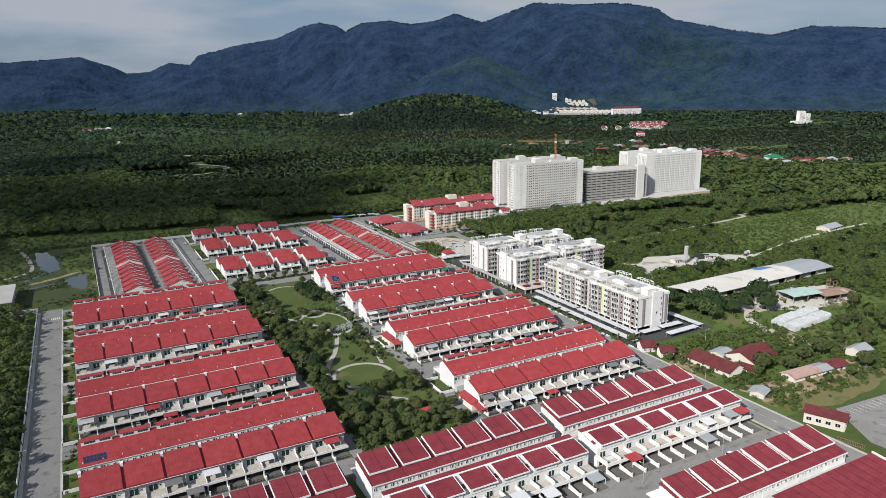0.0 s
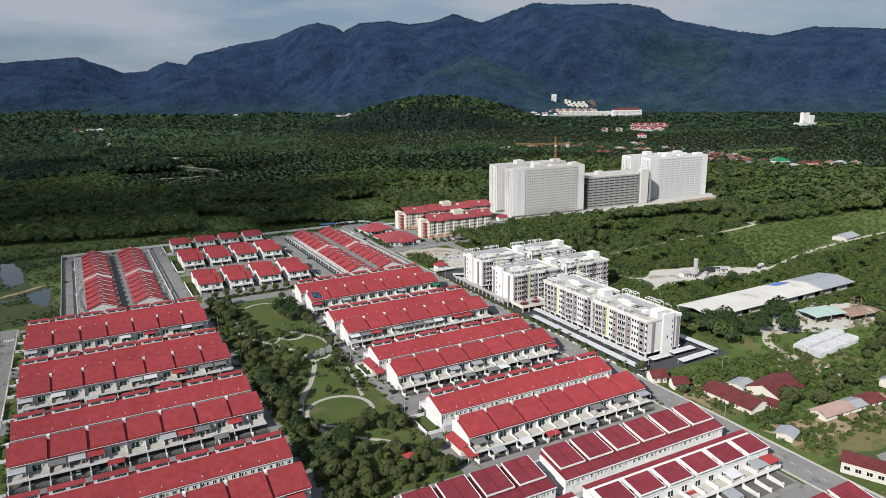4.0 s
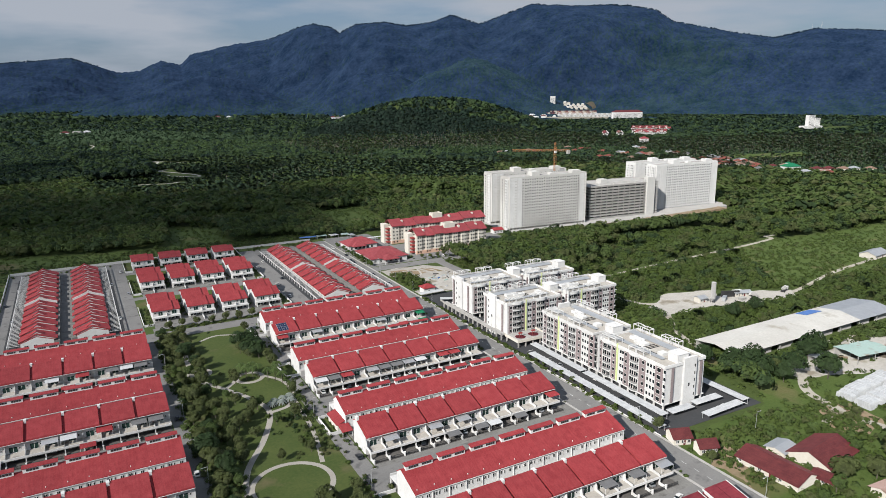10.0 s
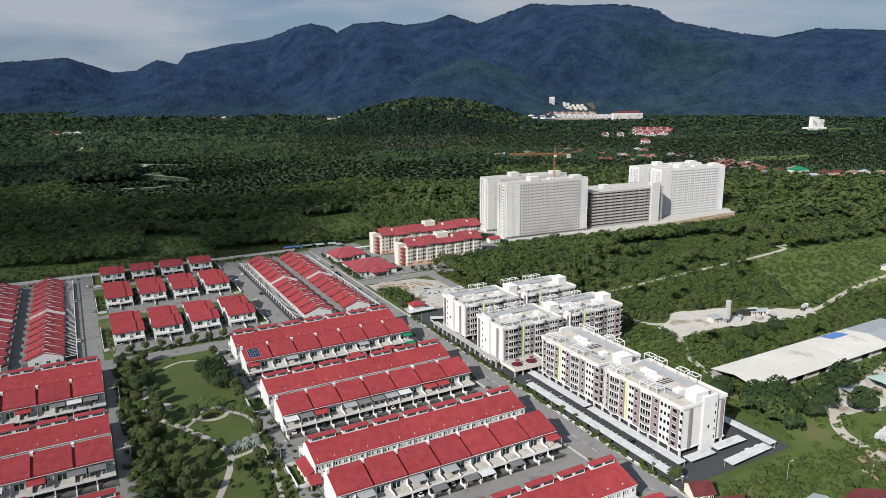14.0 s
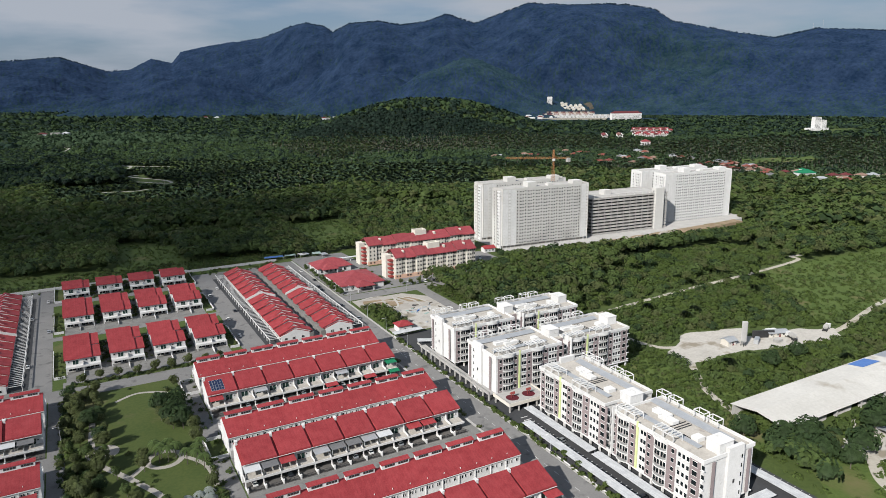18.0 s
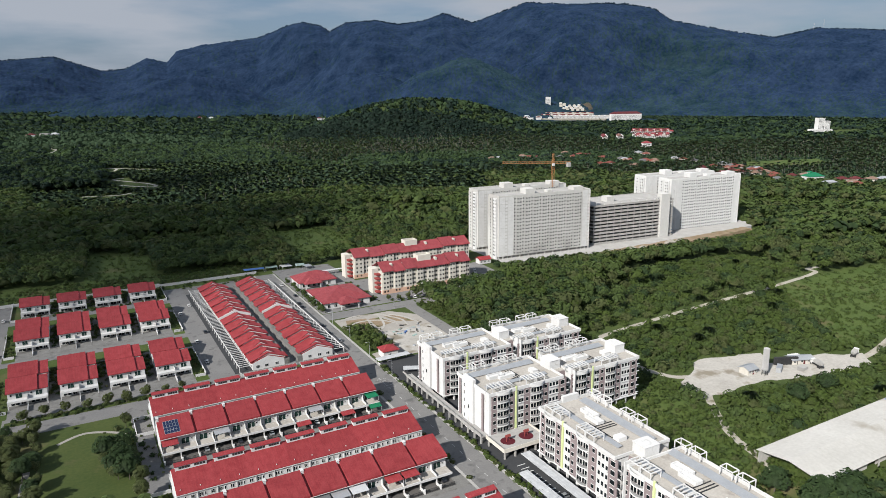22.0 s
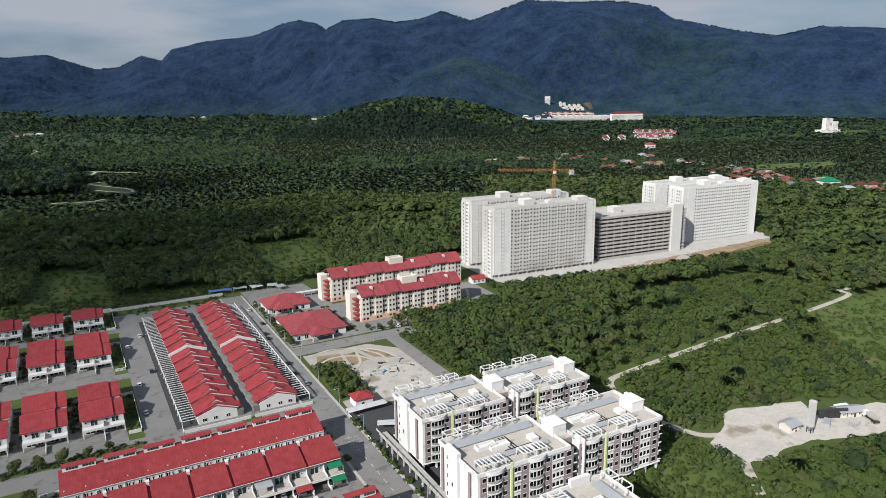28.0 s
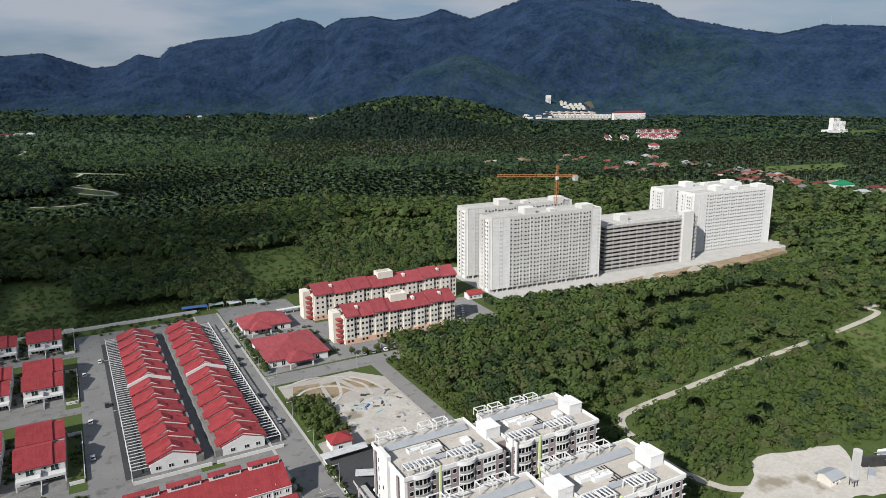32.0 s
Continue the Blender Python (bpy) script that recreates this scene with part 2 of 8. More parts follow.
# haze and cloud shade over the mountains are put into these forest colours
M["hillwood"] = surface("haze_blue_wooded_hill", (0.0085, 0.0215, 0.0490), (0.0275, 0.0500, 0.0980), 0.012, 0.06, rough=0.95, bump=7.0, spec=0.05, lo=0.36, hi=0.64, detail=9.0)
M["hillgreen"] = surface("haze_tinted_green_foothill", (0.0092, 0.0260, 0.0370), (0.0300, 0.0570, 0.0700), 0.012, 0.06, rough=0.95, bump=7.0, spec=0.05, lo=0.36, hi=0.64, detail=9.0)
M["hilltrees"] = leafy("haze_blue_hill_trees", (0.0150, 0.0345, 0.0596), (0.0250, 0.0510, 0.0777), 0.22)
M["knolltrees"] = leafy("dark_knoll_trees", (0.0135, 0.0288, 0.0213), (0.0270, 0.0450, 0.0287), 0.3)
M["cutearth"] = surface("weathered_cut_earth", (0.0700, 0.0595, 0.0455), (0.1330, 0.1085, 0.0805), 0.02, 0.1, rough=0.95, stain=((0.035, 0.05, 0.03), 0.02, 0.52))
# distance haze and cloud shade on the plain are painted into this tree colour
M["plaintrees"] = leafy("haze_shaded_distant_trees", (0.0190, 0.0389, 0.0287), (0.0380, 0.0646, 0.0414), 0.35)
M["water"] = node_mat("still_pond_water", 0.08, 0.0, 0.5)[0]
M["water"].node_tree.nodes["Principled BSDF"].inputs["Base Color"].default_value = (0.05, 0.06, 0.05, 1)
M["orange"] = surface("orange_crane_paint", (0.42, 0.19, 0.075), (0.52, 0.25, 0.11), 0.5, 3.0, rough=0.5)
M["paint_white"] = surface("white_road_paint", (0.55, 0.55, 0.54), (0.72, 0.72, 0.70), 0.5, 4.0, rough=0.9)
M["solar"] = surface("solar_cells", (0.02, 0.03, 0.07), (0.03, 0.045, 0.10), 1.0, 4.0, rough=0.25)
M["blue"] = surface("blue_sheet", (0.06, 0.14, 0.36), (0.10, 0.20, 0.45), 0.5, 3.0, rough=0.7)
M["green_sheet"] = surface("green_awning_sheet", (0.01, 0.16, 0.075), (0.02, 0.21, 0.10), 0.5, 3.0, rough=0.7)
M["grey_sheet"] = surface("grey_awning_sheet", (0.14, 0.14, 0.145), (0.20, 0.20, 0.20), 0.5, 3.0, rough=0.7)


# ---- mesh helpers ----
def mesh(name, verts, faces, mat, smooth=False):
    me = bpy.data.meshes.new(name)
    me.from_pydata(verts, [], faces)
    for k in (mat if isinstance(mat, (list, tuple)) else [mat]):
        me.materials.append(M[k])
    if smooth:
        me.shade_smooth()
    me.update()
    return me


def box(x0, y0, z0, x1, y1, z1):
    v = [(x0, y0, z0), (x1, y0, z0), (x1, y1, z0), (x0, y1, z0), (x0, y0, z1), (x1, y0, z1), (x1, y1, z1), (x0, y1, z1)]
    return v, [(3, 2, 1, 0), (4, 5, 6, 7), (0, 1, 5, 4), (1, 2, 6, 5), (2, 3, 7, 6), (3, 0, 4, 7)]


def join(pieces):
    vs, fs = [], []
    for v, f in pieces:
        k = len(vs)
        vs += v
        fs += [tuple(i + k for i in q) for q in f]
    return vs, fs


def prism(profile, x0, x1, axis="x"):
    """A closed profile of (y, z) swept along x, or of (x, z) swept along y."""
    n = len(profile)
    if axis == "x":
        v = [(x0, a, b) for a, b in profile] + [(x1, a, b) for a, b in profile]
    else:
        v = [(a, x0, b) for a, b in profile] + [(a, x1, b) for a, b in profile]
    f = [tuple(range(n)), tuple(range(2 * n - 1, n - 1, -1))]
    f += [((i + 1) % n, i, n + i, n + (i + 1) % n) for i in range(n)]
    if axis == "x":
        f = [q[::-1] for q in f]
    return v, f


def tube(r, z0, z1, x=0, y=0, n=8, r1=None):
    r1 = r if r1 is None else r1
    v = [(x + r * math.cos(6.2832 * i / n), y + r * math.sin(6.2832 * i / n), z0) for i in range(n)]
    v += [(x + r1 * math.cos(6.2832 * i / n), y + r1 * math.sin(6.2832 * i / n), z1) for i in range(n)]
    f = [(i, (i + 1) % n, n + (i + 1) % n, n + i) for i in range(n)]
    return v, f + [tuple(range(n - 1, -1, -1)), tuple(range(n, 2 * n))]


def sheet(points, thick):
    """A slab with the given top corners, thick downwards."""
    n = len(points)
    v = list(points) + [(x, y, z - thick) for x, y, z in points]
    return v, [tuple(range(n)), tuple(range(2 * n - 1, n - 1, -1))] + [((i + 1) % n, i, n + i, n + (i + 1) % n) for i in range(n)]


def part(name, geo, mat, parent, label="", smooth=False):
    me = geo if isinstance(geo, bpy.types.Mesh) else mesh(name, geo[0], geo[1], mat, smooth)
    ob = new(name, me)
    ob.parent = parent
    if label:
        ob["label"] = label
    return ob


def thing(name, x, y, z=0.0, turn=0.0, label="", category="", group="", kind=""):
    ob = new(name)
    ob.matrix_basis = pose(x, y, z, 0, 0, turn)
    return tagged(ob, label, category, group, kind)


def lone(name, geo, mat, label="", category="", group="", kind="", smooth=False):
    return tagged(new(name, mesh(name, geo[0], geo[1], mat, smooth)), label, category, group, kind)


def window(parent, x, z, w, h, y, facing=-1, pane="pane", name="window", axis="x"):
    """A framed window standing proud of a wall in the plane y (or x), with its panes set back inside the frame and its bar."""
    t, o, i = 0.1, y + 0.12 * facing, y + 0.03 * facing
    m = x + w / 2
    xs = [x, x + t, m - 0.06, m + 0.06, x + w - t, x + w] if w >= 1.0 and name != "balcony_door" else [x, x + t, x + w - t, x + w]
    zs = [z, z + t, z + h - t, z + h]
    v, f, glass, seen = [], [], [], {}

    def at(a, c, q):
        if (a, c, q) not in seen:
            seen[(a, c, q)] = len(v)
            v.append((xs[a], q, zs[c]))
        return seen[(a, c, q)]

    n = len(xs) - 1
    for a in range(n):
        for c in range(3):
            r = [(a, c), (a + 1, c), (a + 1, c + 1), (a, c + 1)]
            if c == 1 and a % 2:
                glass.append(tuple(at(*k, i) for k in r))
                f += [(at(*r[k], o), at(*r[(k + 1) % 4], o), at(*r[(k + 1) % 4], i), at(*r[k], i)) for k in range(4)]
            else:
                f.append(tuple(at(*k, o) for k in r))
    rim = [(a, 0) for a in range(n)] + [(n, c) for c in range(3)] + [(a, 3) for a in range(n, 0, -1)] + [(0, c) for c in range(3, 0, -1)]
    f += [(at(*p, y), at(*q, y), at(*q, o), at(*p, o)) for p, q in zip(rim, rim[1:] + rim[:1])]
    if axis == "y":
        v = [(b, a2, c) for a2, b, c in v]
    me = mesh(name, v, f + glass, ["white", pane])
    for k in range(len(glass)):
        me.polygons[len(f) + k].material_index = 1
    ob = part(name, me, None, parent)
    if name == "balcony_door":
        g = (m - 0.06, min(i, o), z + t, m + 0.06, max(i, o), z + h - t)
        part("mullion", box(*g), "white", ob)
    return ob


# ---- the land ----
def smooth(a, b, x):
    t = np.clip((x - a) / (b - a), 0, 1)
    return t * t * (3 - 2 * t)


def land(x, y):
    """Height of the ground: level under the estate, a little lower by the towers, a wooded knoll beyond."""
    x, y = np.asarray(x, float), np.asarray(y, float)
    z = -4.0 * smooth(230, 420, x) * smooth(60, 170, y)
    knoll = 88 * np.exp(-(((x - 905) / 255) ** 2 + ((y - 1455) / 185) ** 2) ** 1.15)
    knoll += 32 * np.exp(-(((x - 660) / 170) ** 2 + ((y - 1500) / 150) ** 2) ** 1.2)
    return z + knoll


def grid_mesh(name, xs, ys, fz, mat, smooth_it=True):
    X, Y = np.meshgrid(xs, ys)
    Z = fz(X, Y)
    v = np.stack([X.ravel(), Y.ravel(), Z.ravel()], 1)
    nx, ny = len(xs), len(ys)
    i = (np.arange(ny - 1)[:, None] * nx + np.arange(nx - 1)).ravel()
    f = np.stack([i, i + 1, i + nx + 1, i + nx], 1)
    return mesh(name, v.tolist(), f.tolist(), mat, smooth_it)


gx = np.concatenate([np.arange(-5200, -400, 200), np.arange(-400, 1500, 25), np.arange(1500, 6301, 200)])
gy = np.concatenate([np.arange(-1500, -400, 200), np.arange(-400, 2100, 25), np.arange(2100, 6901, 200)])
ground = new("ground", grid_mesh("ground", gx, gy, lambda x, y: land(x, y) - 0.06, "undergrowth"))
tagged(ground, "flat green lowland with dark undergrowth", "ground", kind="structure")


def flat(name, poly, z, mat, label, category="ground", thick=0.05, kind="structure"):
    return lone(name, sheet([(x, y, z) for x, y in poly], thick), mat, label, category, kind=kind)


def ragged(poly, amp=2.5, step=4.0, seed=0.0):
    """The same outline with uneven edges."""
    out = []
    for (x0, y0), (x1, y1) in zip(poly, poly[1:] + poly[:1]):
        n = max(1, int(math.hypot(x1 - x0, y1 - y0) / step))
        for i in range(n):
            x, y = x0 + (x1 - x0) * i / n, y0 + (y1 - y0) * i / n
            d = noise.noise_vector(Vector((x / 9, y / 9, seed))) + 0.5 * noise.noise_vector(Vector((x / 3, y / 3, seed + 4)))
            out.append((x + amp * d.x, y + amp * d.y))
    return out


def rect(x0, y0, x1, y1):
    return [(x0, y0), (x1, y0), (x1, y1), (x0, y1)]


# an unseen broken cumulus cloud, added west of the estate to shade the woods to the north
cv, cf = [], []
for k in range(34):
    u, v2 = max(-1, min(0.8, random.gauss(0, 0.45))), max(-0.9, min(1, random.gauss(0, 0.45)))
    cx, cy, cr = -5135 + 400 * u, -1990 + 420 * v2, random.uniform(28, 85)
    n0 = len(cv)
    for j in range(7):
        e = -1.2 + 2.4 * j / 6
        for i in range(12):
            a = 6.2832 * i / 12
            q = cr * (1 + 0.3 * noise.noise(Vector((math.cos(a) * 2, math.sin(a) * 2, e + k))))
            cv.append((cx + q * math.cos(e) * math.cos(a), cy + q * math.cos(e) * math.sin(a), 3500 + 0.55 * q * math.sin(e)))
    for j in range(6):
        for i in range(12):
            cf.append((n0 + 12 * j + i, n0 + 12 * j + (i + 1) % 12, n0 + 12 * j + 12 + (i + 1) % 12, n0 + 12 * j + 12 + i))
    cf.append(tuple(range(n0 + 11, n0 - 1, -1)))
    cf.append(tuple(range(n0 + 72, n0 + 84)))
M["cloud"] = surface("white_cloud", (0.78, 0.78, 0.80), (0.88, 0.88, 0.88), 0.004, 0.02, rough=1.0)
lone("cloud", (cv, cf), "cloud", "unseen white cloud added in the west for its shadow", "cloud", kind="structure", smooth=True)

# mountain range: peaks and saddles by bearing from the middle of the camera path, brought nearer and fitted to its
# skyline view, with spurs running down to the plain
BEARING = [-30, -12, -5, 0.5, 3.4, 5, 6.5, 7.9, 8.6, 10.6, 14.5, 16.8, 18, 19.3, 20, 21.3, 23.6, 25.4, 27.3, 28.9, 31.1, 33.3, 35.3, 37.8, 42.6, 44.8, 46.1, 50.6, 53.2, 55.9, 60.4, 72, 90]
CREST = [230, 300, 259, 295, 222, 232, 292, 272, 330, 368, 401, 472, 490, 472, 438, 488, 501, 478, 494, 536, 480, 538, 590, 580, 568, 530, 465, 390, 357, 397, 368, 420, 300]


def hill(x, y):
    """Height of the mountain range over the plain."""
    r, a = math.hypot(x + 55, y + 305), math.degrees(math.atan2(x + 55, y + 305))
    back = 1 + 0.30 * float(smooth(26, 8, a))
    c = 138 + (float(np.interp(a, BEARING, CREST)) - 138) * back
    q = r / back
    spur = noise.fractal(Vector((x / 560, y / 560, 0.3)), 1.1, 2.1, 4)
    fine = noise.fractal(Vector((x / 170, y / 170, 1.7)), 0.8, 2.2, 5)
    town = math.exp(-(((a - 38.5) / 4.5) ** 2)) * float(smooth(3700, 3200, q))
    rise = float(smooth(3040 - 300 * spur + 260 * town, 4400, min(q, 4400.0))) ** 1.1
    z = c * rise * (1 + 0.50 * spur * (1 - rise)) + fine * 19 * min(1.0, rise * 4) * (1 - 0.75 * rise)
    if q > 4400:
        z -= (q - 4400) * 0.6
    for hx, hy, hh, w1, w2, turn in ((1625, 2540, 262, 340, 400, 0.62), (1250, 2800, 190, 300, 260, 0.4), (520, 3330, 185, 420, 300, 0.2), (2700, 2330, 215, 330, 380, 0.9), (3050, 1850, 120, 300, 320, 1.0)):
        dx, dy = x - hx, y - hy
        u, v = dx * math.cos(turn) - dy * math.sin(turn), dx * math.sin(turn) + dy * math.cos(turn)
        g = math.exp(-((u / w1) ** 2 + (v / w2) ** 2) ** 1.2)
        z = max(z, (hh * (1 + 0.25 * spur) + 0.8 * fine * 22) * g - 4) + 0.12 * min(max(z, 0), hh) * g
    return z - 3


az = np.radians(np.concatenate([np.linspace(-30, -8, 30), np.linspace(-7.9, 66, 760), np.linspace(67, 90, 30)]))
rad = np.concatenate([np.linspace(2600, 4450, 124), np.linspace(4480, 5800, 40)])
jig = np.random.RandomState(77).uniform(0, 1, (len(rad), len(az)))
mv = []
for i, q in enumerate(rad):
    for j, a in enumerate(az):
        x, y = -55 + q * math.sin(a), -305 + q * math.cos(a)
        z = hill(x, y)
        mv.append((x, y, z + (7.0 * jig[i, j] if z > 4 else 0)))
na = len(az)
mf = [(i * na + j, (i + 1) * na + j, (i + 1) * na + j + 1, i * na + j + 1) for i in range(len(rad) - 1) for j in range(na - 1)]
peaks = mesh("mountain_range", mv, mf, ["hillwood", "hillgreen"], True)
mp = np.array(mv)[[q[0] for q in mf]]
# foothills and low slopes get the less hazy of the two painted tints
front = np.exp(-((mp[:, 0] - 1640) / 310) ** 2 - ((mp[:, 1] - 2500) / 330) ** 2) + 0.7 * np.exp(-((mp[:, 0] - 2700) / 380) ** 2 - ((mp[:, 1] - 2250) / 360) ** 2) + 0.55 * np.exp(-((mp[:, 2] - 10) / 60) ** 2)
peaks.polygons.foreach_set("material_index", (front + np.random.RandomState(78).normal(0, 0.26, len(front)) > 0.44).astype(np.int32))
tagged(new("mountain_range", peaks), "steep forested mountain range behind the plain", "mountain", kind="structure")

# ---- estate ground: roads, pavements, lots ----
flat("estate_ground", rect(-180, -330, 108, 246), 0.0, "field", "grassed estate ground between the roads", "ground")
ROADS = [rect(93.5, -340, 106, 240), rect(-173, -340, -161.5, 62), rect(-62.5, -272, -56.5, 58), rect(-8.5, -272, -1.5, 58),
         rect(-161.5, 46, 93.5, 58), rect(29, 58, 41, 236), rect(-74, 58, -61, 246), rect(-138, 58, -128, 246),
         rect(-56.5, 58, 29, 66), rect(-61, 132, 29, 139), rect(-61, 204, 29, 211), rect(8.5, -272, 14, -205)]
for k in range(5):
    y0 = -20.5 - 64.6 * k
    ROADS += [rect(-161.5, y0, -62.5, y0 + 11.5), rect(-1.5 if k < 3 else -56.5, y0, 93.5, y0 + 11.5)]
ROADS += [rect(106, 118, 205, 130), rect(158, 20, 166, 118), rect(66, 62, 74.5, 236), rect(-106, 62, -97, 246)]
for k, q in enumerate(ROADS):
    flat("road_%d" % (k + 1), q, 0.03 + 0.0012 * k, "asphalt", "worn grey asphalt estate road", "road")


for k, q in enumerate([rect(-154.6, -206, -63, 58), rect(-1, -206, 92.4, 58), rect(-68, -340, 91, -206), rect(41, 58, 66, 236), rect(74.5, 58, 93.4, 236), rect(-128, 58, -106, 246), rect(-97, 58, -74, 246), rect(-55, 66, 23, 119), rect(-55, 139, 23, 193), rect(-55, 211, 23, 240)]):
    flat("house_lot_%d" % (k + 1), q, 0.012, "paving", "worn concrete house lots", "pavement")


# ---- terraced houses, older type: two dwellings under one roof panel ----
def south_pair(w):
    """Front faces -y; the eave stands over y = 0."""
    t = thing("terraced_house_pair", 0, 0, label="white two-storey terraced houses with red roof panel and balconies", category="house", group="terraced houses")
    h = w / 2
    part("wall", prism([(0.9, 0), (13.4, 0), (13.4, 9.0), (10.6, 10.5), (0.9, 7.3)], 0.0, w), "white", t)
    part("roof", prism([(-0.2, 7.30), (10.6, 10.62), (13.8, 9.0), (13.8, 9.3), (10.6, 10.95), (-0.2, 7.62)], 0.02, w - 0.02), "red", t)
    part("roof_panel", prism([(-0.6, 7.62), (10.5, 10.98), (10.5, 11.75), (-0.6, 8.35)], 0.95, w - 0.1), "red", t)
    part("gutter", box(0.0, -0.72, 7.5, w, -0.6, 7.66), "white", t)
    part("vent_box", join([box(0.0, 9.4, 10.2, 0.9, 11.0, 11.9), box(-0.1, 9.3, 11.9, 1.0, 11.1, 12.0)]), "white", t)
    part("balcony_slab", box(0, -4.0, 3.0, w, 0.9, 3.25), "white", t)
    part("balcony_floor", box(0.1, -3.95, 3.25, w - 0.02, 0.9, 3.3), "roofslab", t)
    part("balcony_parapet", join([box(0, -4.12, 2.75, w, -3.95, 3.5), box(0, -4.16, 3.5, w, -3.9, 3.6)]), "white", t)
    for x in (0.0, h):
        part("divider_wall", prism([(0.9, 3.3), (-3.9, 3.3), (-3.9, 4.2), (-0.5, 4.35), (-0.1, 6.3), (0.9, 6.5)], x, x + 0.14), "white", t)
        part("porch_column", prism([(-3.95, 0), (-3.4, 0), (-3.4, 2.1), (-2.2, 2.95), (-3.95, 2.95)], x, x + 0.35), "white", t)
        part("gate_pillar", join([box(x, -7.0, 0, x + 0.5, -6.4, 1.7), box(x - 0.05, -7.05, 1.7, x + 0.55, -6.35, 1.8)]), "white", t)
        part("party_wall", box(x + 0.05, -6.4, 0, x + 0.2, -3.9, 1.3), "white", t)
        part("gate", join([box(x + 0.6 + 0.42 * i, -6.75, 0.1, x + 0.68 + 0.42 * i, -6.68, 1.35) for i in range(13)] + [box(x + 0.6, -6.76, 1.3, x + 5.8, -6.67, 1.4), box(x + 0.6, -6.76, 0.5, x + 5.8, -6.67, 0.58)]), "dark", t)
        m = x + (0.9 if x == 0 else 0.5)
        window(t, m + 0.7, 3.35, 3.0, 2.5, 0.9, pane="greenpane", name="balcony_door")
        window(t, m + 4.0, 4.6, 0.7, 0.8, 0.9)
        window(t, m + 0.6, 0.1, 3.4, 2.3, 0.9, name="sliding_door")
    part("porch_floor", box(0, -6.9, 0, w, 0.9, 0.12), "porchtile", t)
    return t


def north_pair(w):
    """Rear faces -y; the rear eave stands over y = 0 and the ridge over y = 11.3."""
    t = thing("terraced_house_pair", 0, 0, label="white terraced houses with red roof and clerestory ridge vent", category="house", group="terraced houses")
    part("wall", prism([(0.35, 0), (14.2, 0), (14.2, 8.6), (11.3, 10.6), (0.35, 7.1)], 0.0, w), "white", t)
    part("roof", prism([(-0.1, 7.15), (11.3, 10.65), (14.6, 8.4), (14.6, 8.75), (11.3, 11.0), (-0.1, 7.5)], 0.0, w), "red", t)
    part("vent_wall", prism([(9.9, 10.2), (11.5, 10.5), (11.5, 12.2), (9.9, 12.2)], 1.3, w - 1.3), "white", t)
    for x in (2.4, w / 2 + 1.0):
        part("louvre", join([box(x + 0.95 * i, 9.82, 11.1, x + 0.8 + 0.95 * i, 9.9, 11.85) for i in range(4)]), "dark", t)
    part("vent_roof", prism([(9.6, 12.2), (11.9, 12.55), (11.9, 12.68), (9.6, 12.34)], 1.0, w - 1.0), "red", t)
    part("gutter", box(0.0, -0.2, 6.95, w, -0.1, 7.2), "white", t)
    h = w / 2
    for x in (0.0, h):
        for dx, ww in ((0.55, 1.25), (2.35, 0.6), (4.35, 1.25)):
            window(t, x + dx, 4.7, ww, 1.45, 0.35)
        part("downpipe", tube(0.07, 0, 7.0, x + 0.15, 0.25, 6), "white", t)
        part("vent_pipe", tube(0.16, 7.5, 8.35, x + 1.4, 1.5, 6), "white", t)
        part("rear_fin", box(x - 0.02, -0.05, 0, x + 0.2, 0.35, 6.9), "white", t)
        part("porch_column", box(x, 20.2, 0, x + 0.4, 20.6, 3.0), "white", t)
    part("kitchen", box(0.1, -2.2, 0, w - 0.1, 0.35, 3.0), "grey_paint", t)
    part("balcony_slab", box(0, 14.2, 3.0, w, 20.7, 3.3), "white", t)
    part("balcony_parapet", box(0, 20.5, 3.3, w, 20.7, 4.2), "white", t)
    return t


